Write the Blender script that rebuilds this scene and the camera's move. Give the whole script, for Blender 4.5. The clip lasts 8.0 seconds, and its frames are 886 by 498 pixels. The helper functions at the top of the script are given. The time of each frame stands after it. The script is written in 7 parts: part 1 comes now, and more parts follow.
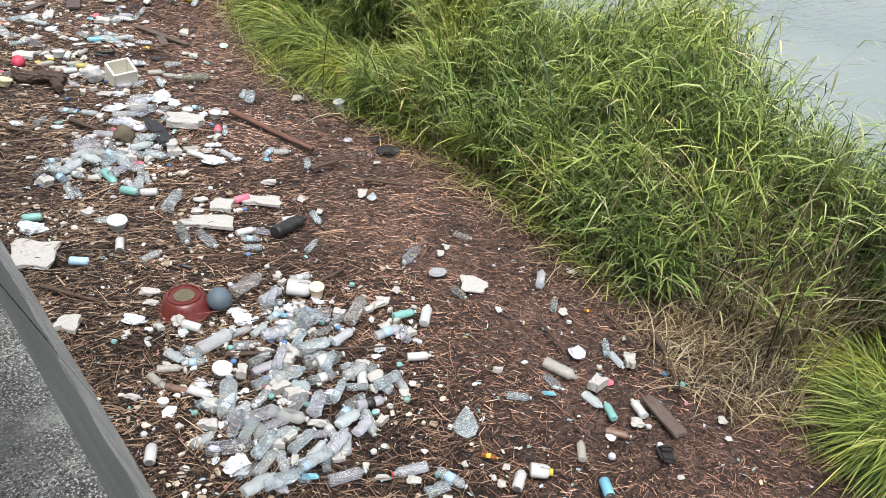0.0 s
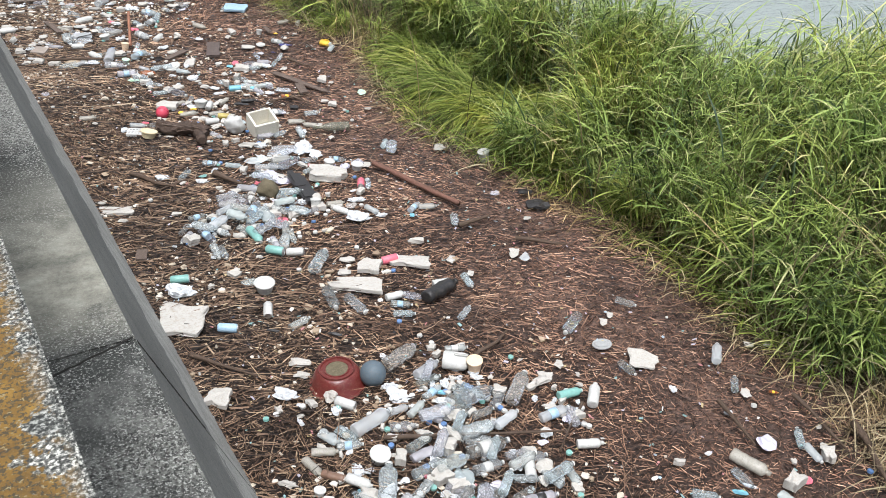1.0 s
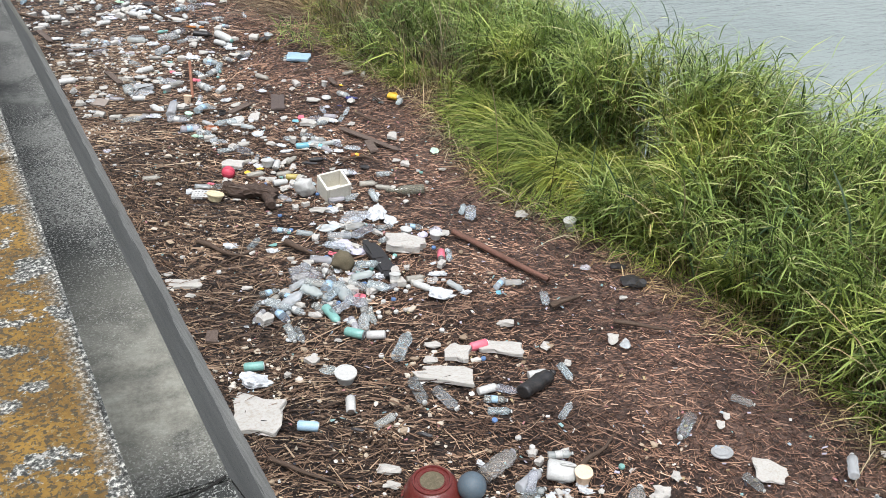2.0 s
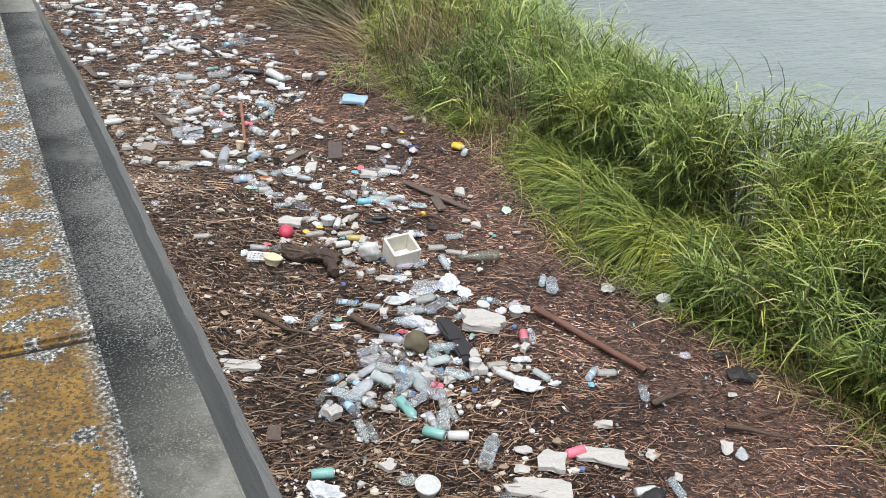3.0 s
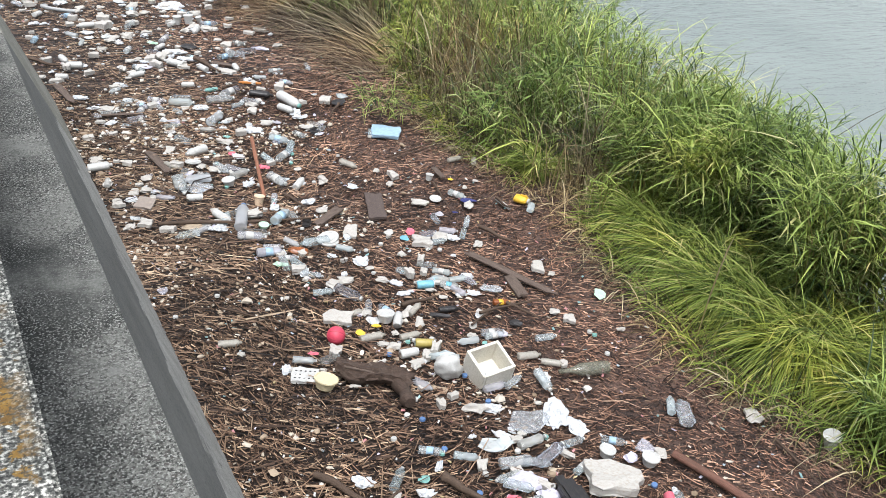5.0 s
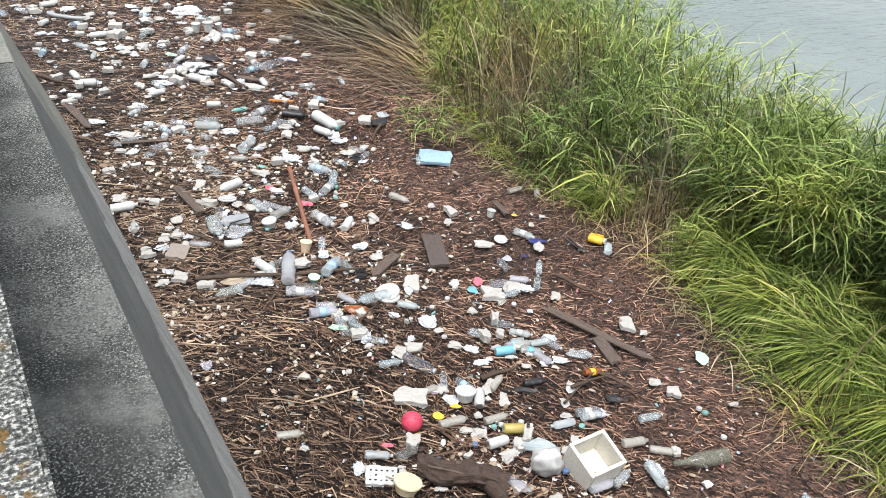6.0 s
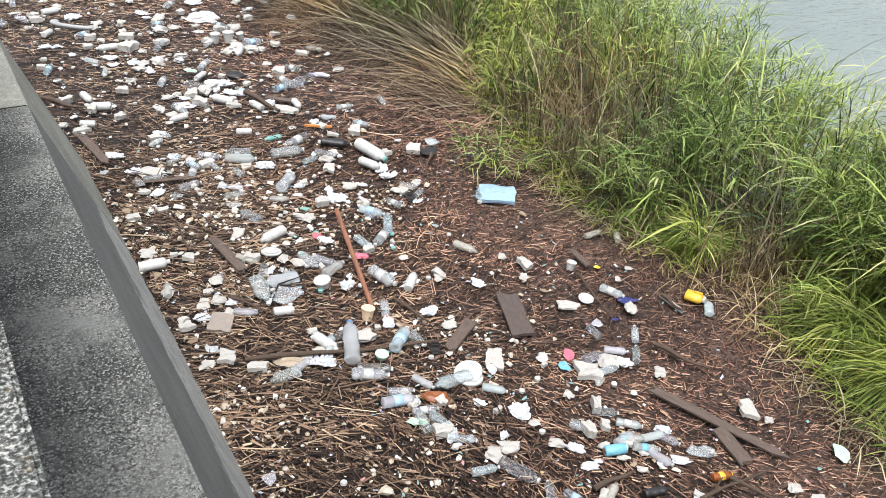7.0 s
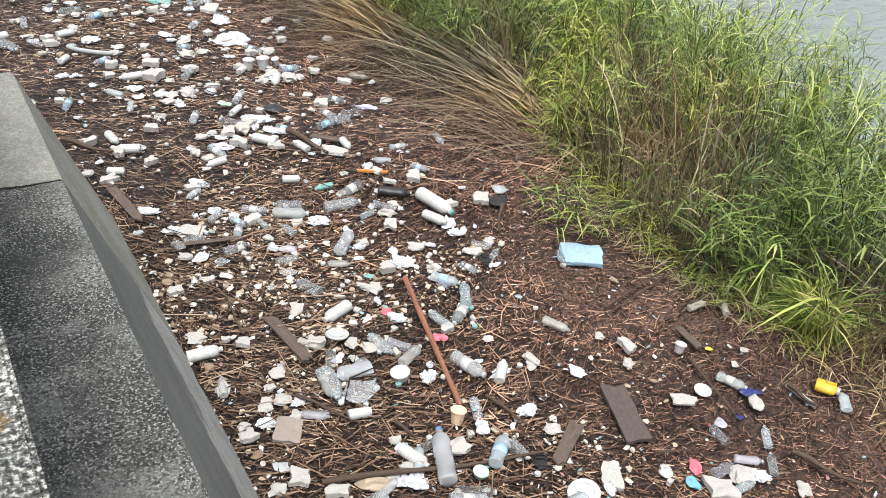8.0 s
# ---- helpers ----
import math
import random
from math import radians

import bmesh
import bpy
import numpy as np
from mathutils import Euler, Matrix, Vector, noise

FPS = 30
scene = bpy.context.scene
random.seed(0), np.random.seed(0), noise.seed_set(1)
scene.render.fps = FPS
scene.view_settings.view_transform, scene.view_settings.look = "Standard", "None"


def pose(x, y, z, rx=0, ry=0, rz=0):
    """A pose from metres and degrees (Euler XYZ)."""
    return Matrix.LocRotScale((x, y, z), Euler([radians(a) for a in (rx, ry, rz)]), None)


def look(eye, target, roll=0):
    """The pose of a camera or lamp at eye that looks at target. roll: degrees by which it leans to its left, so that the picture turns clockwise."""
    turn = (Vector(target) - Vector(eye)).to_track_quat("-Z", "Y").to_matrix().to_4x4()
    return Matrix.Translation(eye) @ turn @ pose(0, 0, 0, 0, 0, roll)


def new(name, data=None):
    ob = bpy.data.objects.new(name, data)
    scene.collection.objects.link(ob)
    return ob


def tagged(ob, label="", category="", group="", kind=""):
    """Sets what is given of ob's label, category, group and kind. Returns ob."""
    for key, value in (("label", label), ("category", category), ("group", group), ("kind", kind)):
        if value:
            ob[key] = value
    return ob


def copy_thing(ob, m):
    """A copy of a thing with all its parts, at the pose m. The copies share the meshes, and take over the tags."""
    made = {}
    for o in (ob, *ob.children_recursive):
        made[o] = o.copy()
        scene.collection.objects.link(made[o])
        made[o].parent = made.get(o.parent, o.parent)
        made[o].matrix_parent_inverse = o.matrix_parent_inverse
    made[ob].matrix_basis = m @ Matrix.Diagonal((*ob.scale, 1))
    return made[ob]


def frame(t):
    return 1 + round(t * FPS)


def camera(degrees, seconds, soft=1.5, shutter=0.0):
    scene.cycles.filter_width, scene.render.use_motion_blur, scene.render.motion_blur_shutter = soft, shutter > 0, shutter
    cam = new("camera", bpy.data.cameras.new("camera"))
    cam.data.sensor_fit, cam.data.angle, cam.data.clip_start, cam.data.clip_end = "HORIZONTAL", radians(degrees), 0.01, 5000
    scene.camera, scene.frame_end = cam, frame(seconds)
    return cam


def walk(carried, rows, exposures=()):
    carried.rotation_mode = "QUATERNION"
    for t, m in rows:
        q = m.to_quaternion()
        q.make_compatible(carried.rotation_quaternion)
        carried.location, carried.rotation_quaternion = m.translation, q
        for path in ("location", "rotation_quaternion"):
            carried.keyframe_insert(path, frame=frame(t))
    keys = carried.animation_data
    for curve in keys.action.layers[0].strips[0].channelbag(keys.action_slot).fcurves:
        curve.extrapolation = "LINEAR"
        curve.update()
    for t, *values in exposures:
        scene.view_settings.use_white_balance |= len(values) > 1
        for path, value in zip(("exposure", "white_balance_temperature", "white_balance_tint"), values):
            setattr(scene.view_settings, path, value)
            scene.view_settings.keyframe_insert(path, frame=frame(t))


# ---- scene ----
cam = camera(51.7, 8.0, soft=0.6)
METRES, EYE, TILT, LEAN, TURN = 6.8, 3.142, -32.44, -5.92, -36.9
ROWS = [
    (0.0, 0.0, 0.0, 0.0, -0.0, 0.0, 0.0),
    (0.5, -0.0258, 0.0299, 0.0176, 3.02, 0.91, 0.24),
    (1.0, -0.0496, 0.0535, 0.0356, 6.56, 1.57, -0.64),
    (1.5, -0.0792, 0.0794, 0.0587, 7.82, 2.42, -1.02),
    (3.0, -0.1784, 0.1894, 0.137, 9.98, 4.8, -3.28),
    (3.5, -0.2158, 0.2322, 0.1676, 9.74, 4.78, -3.95),
    (4.0, -0.2531, 0.2806, 0.1993, 8.81, 4.59, -3.92),
    (5.5, -0.3701, 0.4102, 0.2941, 7.1, 2.39, -3.06),
    (6.0, -0.4131, 0.4593, 0.3277, 7.25, 1.89, -2.79),
    (6.5, -0.4579, 0.507, 0.3625, 6.33, 1.08, -2.62),
    (7.0, -0.5041, 0.5595, 0.398, 6.61, 0.58, -2.46),
    (7.5, -0.5499, 0.6106, 0.4346, 6.22, -0.0, -2.52),
    (8.0, -0.5919, 0.6556, 0.4653, 6.32, -0.04, -2.47),
]
walk(cam, [(t, pose(0, 0, EYE, TILT, LEAN, TURN) @ pose(METRES * x, METRES * y, METRES * z, 90 + pitch, roll, yaw)) for t, x, y, z, yaw, pitch, roll in ROWS],
     exposures=[(0.0, 1.27, 6200, 10), (1.5, 1.23, 6150, 10), (3.0, 1.10, 6100, 10), (3.8, 1.14, 6100, 10), (5.5, 1.26, 6150, 10), (7.0, 1.32, 6200, 10), (8.0, 1.28, 6300, 10)])

# ---- world and light: a bright overcast day ----
world = bpy.data.worlds.new("overcast_sky")
scene.world = world
world.use_nodes = True
wn, wl = world.node_tree.nodes, world.node_tree.links
sky = wn.new("ShaderNodeTexSky")
sky.sky_type = 'NISHITA'
sky.sun_disc = False
sky.sun_elevation, sky.sun_rotation = radians(69), radians(216)
sky.dust_density, sky.air_density = 4.0, 1.0
pale = wn.new("ShaderNodeHueSaturation")
pale.inputs["Saturation"].default_value = 0.22
wl.new(sky.outputs[0], pale.inputs["Color"])
wl.new(pale.outputs[0], wn["Background"].inputs["Color"])
wn["Background"].inputs["Strength"].default_value = 0.1
sun_data = bpy.data.lights.new("sun", 'SUN')
sun_data.energy, sun_data.angle, sun_data.color = 1.5, radians(20), (1.0, 0.97, 0.93)
sun = new("sun", sun_data)
sun.matrix_world = look((0, 0, 20), (math.sin(radians(216)) * -7.68, math.cos(radians(216)) * -7.68, 0))


# ---- materials ----
class Nodes:
    """A small builder for a Principled material."""
    def __init__(self, name, rough=0.8, metal=0.0):
        self.mat = bpy.data.materials.new(name)
        self.mat.use_nodes = True
        self.n, self.l = self.mat.node_tree.nodes, self.mat.node_tree.links
        self.bsdf = self.n["Principled BSDF"]
        self.bsdf.inputs["Roughness"].default_value = rough
        self.bsdf.inputs["Metallic"].default_value = metal
        self.pos = self.n.new("ShaderNodeTexCoord").outputs["Object"]

    def noise(self, scale, detail=4.0, rough=0.55, vec=None):
        t = self.n.new("ShaderNodeTexNoise")
        t.inputs["Scale"].default_value, t.inputs["Detail"].default_value, t.inputs["Roughness"].default_value = scale, detail, rough
        self.l.new(vec or self.pos, t.inputs["Vector"])
        return t.outputs["Fac"]

    def ramp(self, fac, *stops):
        r = self.n.new("ShaderNodeValToRGB")
        e = r.color_ramp.elements
        while len(e) < len(stops):
            e.new(0.5)
        for el, (p, c) in zip(e, stops):
            el.position = p
            el.color = (*c, 1) if len(c) == 3 else c
        self.l.new(fac, r.inputs["Fac"])
        return r.outputs["Color"]

    def mix(self, fac, a, b, mode='MIX'):
        m = self.n.new("ShaderNodeMix")
        m.data_type, m.blend_type = 'RGBA', mode
        for socket, v in ((m.inputs[0], fac), (m.inputs[6], a), (m.inputs[7], b)):
            if hasattr(v, "is_output"):
                self.l.new(v, socket)
            elif isinstance(v, tuple):
                socket.default_value = (*v, 1)
            else:
                socket.default_value = v
        return m.outputs[2]

    def stretched(self, x, y, z):
        m = self.n.new("ShaderNodeMapping")
        m.inputs["Scale"].default_value = (x, y, z)
        self.l.new(self.pos, m.inputs["Vector"])
        return m.outputs["Vector"]

    def world_pos(self):
        return self.n.new("ShaderNodeNewGeometry").outputs["Position"]

    def island(self):
        return self.n.new("ShaderNodeNewGeometry").outputs["Random Per Island"]

    def per_object(self):
        return self.n.new("ShaderNodeObjectInfo").outputs["Random"]

    def colour(self, c):
        self.l.new(c, self.bsdf.inputs["Base Color"])
        return self

    def bump(self, height, strength=0.4, distance=0.01):
        b = self.n.new("ShaderNodeBump")
        b.inputs["Strength"].default_value, b.inputs["Distance"].default_value = strength, distance
        self.l.new(height, b.inputs["Height"])
        self.l.new(b.outputs[0], self.bsdf.inputs["Normal"])
        return self

    def set(self, **values):
        for key, v in values.items():
            self.bsdf.inputs[key.replace("_", " ")].default_value = v
        return self


def mud_material():
    m = Nodes("wet_mud", 0.5)
    # dark mud under the straw mat, with the shade between straws put in
    shaded_mud = m.ramp(m.noise(0.9, 5), (0.36, (0.009, 0.0055, 0.0045)), (0.64, (0.034, 0.021, 0.016)))
    bare = m.ramp(m.noise(1.1, 6, 0.6), (0.36, (0.034, 0.021, 0.017)), (0.5, (0.078, 0.048, 0.038)), (0.64, (0.14, 0.087, 0.068)))
    sep = m.n.new("ShaderNodeSeparateXYZ")
    m.l.new(m.pos, sep.inputs[0])
    across = m.n.new("ShaderNodeMapRange")
    across.inputs[1].default_value, across.inputs[2].default_value = 2.1, 3.0
    m.l.new(sep.outputs[0], across.inputs[0])
    c = m.mix(across.outputs[0], shaded_mud, bare)
    grain = m.ramp(m.noise(45, 6, 0.75), (0.4, (0.3, 0.29, 0.27)), (0.5, (0.9, 0.88, 0.85)), (0.6, (1.55, 1.5, 1.42)))
    c = m.mix(1.0, c, grain, 'MULTIPLY')
    fleck = m.ramp(m.noise(120, 2, 0.5), (0.66, (0, 0, 0)), (0.72, (1, 1, 1)))
    c = m.mix(fleck, c, (0.2, 0.14, 0.1))
    m.colour(c).bump(m.noise(40, 6, 0.7), 1.0, 0.025)
    return m.mat


def twig_material():
    m = Nodes("dead_straw", 0.6)
    c = m.ramp(m.island(), (0.0, (0.007, 0.0045, 0.0035)), (0.26, (0.025, 0.0155, 0.012)), (0.5, (0.115, 0.076, 0.057)), (0.8, (0.255, 0.18, 0.135)), (0.95, (0.39, 0.3, 0.228)), (1.0, (0.56, 0.47, 0.37)))
    patch = m.ramp(m.noise(1.3, 3), (0.35, (0.62, 0.58, 0.56)), (0.65, (1.28, 1.22, 1.16)))
    # olive-brown straw by the wall, coated in red mud towards the water
    sep = m.n.new("ShaderNodeSeparateXYZ")
    m.l.new(m.pos, sep.inputs[0])
    across = m.n.new("ShaderNodeMapRange")
    across.inputs[1].default_value, across.inputs[2].default_value = 1.5, 3.1
    m.l.new(sep.outputs[0], across.inputs[0])
    coat = m.mix(across.outputs[0], (1.06, 1.04, 0.95), (1.17, 1.0, 0.93))
    m.colour(m.mix(1.0, m.mix(1.0, c, patch, 'MULTIPLY'), coat, 'MULTIPLY'))
    return m.mat


def foam_material(name="foam_plastic", a=(0.34, 0.3, 0.25), b=(0.43, 0.415, 0.385)):
    m = Nodes(name, 0.75)
    c = m.ramp(m.noise(14, 5, 0.65), (0.3, a), (0.55, b))
    dirt = m.ramp(m.noise(38, 4, 0.7), (0.6, (0, 0, 0)), (0.78, (0.8, 0.8, 0.8)))
    m.colour(m.mix(dirt, c, (0.3, 0.24, 0.17))).bump(m.noise(150, 3), 0.35, 0.003)
    return m.mat


def crumb_material():
    m = Nodes("foam_crumb", 0.75)
    c = m.ramp(m.island(), (0.0, (0.2, 0.14, 0.09)), (0.3, (0.38, 0.3, 0.21)), (0.6, (0.5, 0.45, 0.37)), (1.0, (0.62, 0.6, 0.56)))
    m.colour(c).bump(m.noise(90, 3), 0.4, 0.004)
    return m.mat


def leaf_material(name, dark, mid, light, tip, clump=0.9):
    m = Nodes(name, 0.55)
    m.set(Specular_IOR_Level=0.3)
    c = m.ramp(m.island(), (0.1, dark), (0.42, mid), (0.85, light), (1.0, tip))
    patch = m.ramp(m.noise(clump, 4, 0.6), (0.34, (0.72, 0.79, 0.76)), (0.5, (0.97, 1.0, 0.92)), (0.66, (1.32, 1.2, 0.92)))
    c = m.mix(1.0, c, patch, 'MULTIPLY')
    m.colour(c)
    thin = m.n.new("ShaderNodeBsdfTranslucent")
    m.l.new(c, thin.inputs["Color"])
    both = m.n.new("ShaderNodeMixShader")
    both.inputs[0].default_value = 0.28
    m.l.new(m.bsdf.outputs[0], both.inputs[1])
    m.l.new(thin.outputs[0], both.inputs[2])
    m.l.new(both.outputs[0], m.n["Material Output"].inputs["Surface"])
    return m.mat


def concrete_material(name, low, high, speck, grain=0.6):
    m = Nodes(name, 0.85)
    c = m.ramp(m.noise(2.2, 8, 0.7), (0.4, low), (0.6, high))
    g = m.ramp(m.noise(80, 3, 0.7), (0.38, (1 - grain,) * 3), (0.52, (0.95,) * 3), (0.64, (1 + 1.6 * grain,) * 3))
    c = m.mix(1.0, c, g, 'MULTIPLY')
    pale_spot = m.ramp(m.noise(5, 10, 0.8), (0.53, (0, 0, 0)), (0.6, (0.75, 0.75, 0.75)))
    c = m.mix(pale_spot, c, speck)
    m.colour(c).bump(m.noise(90, 6, 0.7), 0.6, 0.006)
    return m.mat


def ledge_material(name, wash=None):
    """Old dark concrete: smooth films of dirt, worn patches where pale grit stands out, greyish blooms."""
    m = Nodes(name, 0.85)
    c = m.ramp(m.noise(1.6, 8, 0.65), (0.42, (0.036, 0.0385, 0.035)), (0.5, (0.08, 0.082, 0.075)), (0.58, (0.16, 0.162, 0.148)))
    pit = m.ramp(m.noise(70, 3, 0.6), (0.38, (0.4, 0.35, 0.35)), (0.5, (1, 1, 1)), (0.62, (1.35, 1.35, 1.32)))
    patchy = m.ramp(m.noise(2.3, 5, 0.7), (0.36, (0.25, 0.25, 0.25)), (0.52, (1, 1, 1)))
    c = m.mix(patchy, c, m.mix(1.0, c, pit, 'MULTIPLY'))
    dark = m.ramp(m.noise(80, 3, 0.65), (0.52, (0, 0, 0)), (0.56, (0.9, 0.85, 0.85)))
    c = m.mix(m.mix(1.0, dark, patchy, 'MULTIPLY'), c, (0.016, 0.017, 0.015))
    grit = m.ramp(m.noise(105, 3, 0.65), (0.55, (0, 0, 0)), (0.6, (1, 1, 1)))
    c = m.mix(m.mix(1.0, grit, patchy, 'MULTIPLY'), c, (0.36, 0.365, 0.335))
    bloom = m.ramp(m.noise(2.9, 9, 0.7), (0.57, (0, 0, 0)), (0.68, (0.7, 0.7, 0.7)))
    c = m.mix(bloom, c, (0.22, 0.223, 0.207))
    if wash:
        # a patch washed pale, from one joint fading along the ledge
        sep = m.n.new("ShaderNodeSeparateXYZ")
        m.l.new(m.pos, sep.inputs[0])
        fade = m.n.new("ShaderNodeMapRange")
        fade.inputs[1].default_value, fade.inputs[2].default_value = wash[0] + 0.6, wash[1]
        fade.inputs[3].default_value, fade.inputs[4].default_value = 0.92, 0.0
        m.l.new(sep.outputs[1], fade.inputs[0])
        start = m.n.new("ShaderNodeMapRange")
        start.inputs[1].default_value, start.inputs[2].default_value = wash[0], wash[0] + 0.35
        m.l.new(sep.outputs[1], start.inputs[0])
        worn = m.n.new("ShaderNodeMath")
        worn.operation = 'MULTIPLY'
        m.l.new(fade.outputs[0], worn.inputs[0])
        m.l.new(start.outputs[0], worn.inputs[1])
        c = m.mix(worn.outputs[0], c, m.ramp(m.noise(4, 10, 0.75), (0.36, (0.11, 0.108, 0.09)), (0.5, (0.25, 0.243, 0.2)), (0.62, (0.38, 0.373, 0.31))))
    m.colour(c).bump(m.noise(60, 6, 0.75), 0.7, 0.008)
    return m.mat


def face_material():
    """The sloping face: smooth grey above, a bleached band below with a flaking upper edge."""
    m = Nodes("smooth_concrete", 0.8)
    upper = m.ramp(m.noise(3, 8, 0.7, m.stretched(1.5, 0.5, 1.5)), (0.36, (0.09, 0.094, 0.09)), (0.64, (0.142, 0.147, 0.139)))
    lower = m.ramp(m.noise(6, 8, 0.7), (0.36, (0.23, 0.232, 0.217)), (0.64, (0.36, 0.36, 0.337)))
    sep = m.n.new("ShaderNodeSeparateXYZ")
    m.l.new(m.pos, sep.inputs[0])
    flake = m.n.new("ShaderNodeMath")
    flake.operation = 'MULTIPLY_ADD'
    m.l.new(m.noise(7, 6, 0.7, m.stretched(1, 0.35, 1)), flake.inputs[0])
    flake.inputs[1].default_value = 0.55
    m.l.new(sep.outputs[2], flake.inputs[2])
    band = m.ramp(flake.outputs[0], (0.71, (1, 1, 1)), (0.74, (0, 0, 0)))
    c = m.mix(band, upper, lower)
    chip = m.ramp(m.noise(26, 4, 0.7, m.stretched(1, 0.4, 1)), (0.64, (0, 0, 0)), (0.68, (0.8, 0.8, 0.8)))
    c = m.mix(chip, c, (0.045, 0.046, 0.043))
    grain = m.ramp(m.noise(110, 3, 0.7), (0.38, (0.78, 0.78, 0.78)), (0.62, (1.22, 1.22, 1.22)))
    m.colour(m.mix(1.0, c, grain, 'MULTIPLY')).bump(m.noise(70, 6, 0.7), 0.5, 0.005)
    return m.mat


def lichen_material():
    m = Nodes("lichened_concrete", 0.9)
    grey = m.ramp(m.noise(130, 3, 0.65), (0.4, (0.03, 0.032, 0.03)), (0.47, (0.095, 0.096, 0.09)), (0.54, (0.22, 0.22, 0.207)), (0.6, (0.58, 0.575, 0.545)))
    tone = m.ramp(m.noise(9, 5, 0.65), (0.35, (0.6, 0.62, 0.6)), (0.65, (1.3, 1.28, 1.22)))
    grey = m.mix(1.0, grey, tone, 'MULTIPLY')
    sep = m.n.new("ShaderNodeSeparateXYZ")
    m.l.new(m.world_pos(), sep.inputs[0])
    total = m.noise(11, 6, 0.62)
    # thick with lichen as far as the joint, then ever fewer spots along the wall
    for y0, y1, a, c in ((3.42, 3.45, 0.045, 0.0), (3.5, 8.5, 0.055, -0.09)):
        along = m.n.new("ShaderNodeMapRange")
        along.inputs[1].default_value, along.inputs[2].default_value = y0, y1
        along.inputs[3].default_value, along.inputs[4].default_value = a, c
        m.l.new(sep.outputs[1], along.inputs[0])
        add = m.n.new("ShaderNodeMath")
        m.l.new(total, add.inputs[0])
        m.l.new(along.outputs[0], add.inputs[1])
        total = add.outputs[0]
    blot = m.ramp(add.outputs[0], (0.515, (0, 0, 0)), (0.54, (1, 1, 1)))
    rust = m.ramp(m.noise(14, 6, 0.7), (0.35, (0.12, 0.066, 0.014)), (0.5, (0.2, 0.112, 0.018)), (0.64, (0.29, 0.165, 0.027)))
    rust = m.mix(m.ramp(m.noise(110, 3, 0.65), (0.5, (0, 0, 0)), (0.56, (0.85, 0.85, 0.85))), rust, (0.045, 0.04, 0.026))
    rust = m.mix(m.ramp(m.noise(120, 3, 0.65, m.stretched(1, 1.1, 1)), (0.6, (0, 0, 0)), (0.65, (1, 1, 1))), rust, (0.27, 0.23, 0.13))
    c = m.mix(blot, grey, rust)
    rim = m.n.new("ShaderNodeMapRange")
    rim.inputs[1].default_value, rim.inputs[2].default_value = 0.045, 0.08
    m.l.new(sep.outputs[0], rim.inputs[0])
    c = m.mix(rim.outputs[0], c, grey)
    white = m.ramp(m.noise(17, 9, 0.8, m.stretched(1, 1.3, 1)), (0.61, (0, 0, 0)), (0.64, (1, 1, 1)))
    c = m.mix(white, c, (0.38, 0.37, 0.34))
    m.colour(c).bump(m.noise(80, 6, 0.8), 0.9, 0.008)
    return m.mat


def water_material():
    m = Nodes("grey_water", 0.12)
    m.colour(m.ramp(m.noise(0.25, 3), (0.3, (0.17, 0.2, 0.185)), (0.7, (0.23, 0.26, 0.24))))
    m.bump(m.noise(2.2, 5, 0.6, m.stretched(1.0, 3.2, 1)), 0.35, 0.08)
    m.set(IOR=1.33)
    return m.mat


MUD, TWIG, CRUMB = mud_material(), twig_material(), crumb_material()
FOAM = foam_material()
REED = leaf_material("reed_leaf", (0.035, 0.062, 0.025), (0.26, 0.35, 0.092), (0.4, 0.48, 0.155), (0.6, 0.55, 0.31))
SEDGE = leaf_material("sedge_blade", (0.045, 0.07, 0.018), (0.19, 0.245, 0.05), (0.34, 0.39, 0.095), (0.56, 0.5, 0.22), 2.0)
DRY = leaf_material("dry_stalk", (0.05, 0.036, 0.026), (0.25, 0.188, 0.12), (0.45, 0.36, 0.24), (0.62, 0.53, 0.385))
STEM = leaf_material("reed_stem", (0.1, 0.13, 0.04), (0.24, 0.24, 0.09), (0.4, 0.33, 0.17), (0.52, 0.45, 0.3))
BROWN_STALK = leaf_material("brown_stalk", (0.03, 0.02, 0.015), (0.14, 0.098, 0.073), (0.29, 0.22, 0.165), (0.48, 0.4, 0.3))
LEDGE, LEDGE_NEAR = ledge_material("weathered_concrete", (3.4, 5.1)), ledge_material("dark_concrete")
FACE = face_material()
PALE = concrete_material("pale_concrete", (0.2, 0.2, 0.17), (0.28, 0.277, 0.237), (0.33, 0.327, 0.286), grain=0.2)
LICHEN = lichen_material()
WATER = water_material()


# ---- mesh helpers ----
def mesh_of(name, bm, material, smooth=False):
    me = bpy.data.meshes.new(name)
    bm.normal_update()
    bm.to_mesh(me)
    bm.free()
    me.materials.append(material)
    if smooth:
        me.polygons.foreach_set("use_smooth", [True] * len(me.polygons))
    return me


def part(name, bm, material, parent=None, label="", smooth=False):
    ob = new(name, mesh_of(name, bm, material, smooth))
    if parent:
        ob.parent = parent
    if label:
        ob["label"] = label
    return ob


def raw(name, verts, faces, material, smooth=False):
    me = bpy.data.meshes.new(name)
    me.from_pydata(verts, [], faces)
    me.materials.append(material)
    if smooth:
        me.polygons.foreach_set("use_smooth", [True] * len(me.polygons))
    me.update()
    return new(name, me)


def ground_height(x, y):
    """The mud flat: nearly level by the wall, falling under the reeds to the water."""
    z = 0.03 * noise.noise((x * 0.9, y * 0.9, 3.1)) + 0.012 * noise.noise((x * 4, y * 4, 7.7))
    if x > 4.2:
        z -= min((x - 4.2) * 0.16, 0.9)
    return z


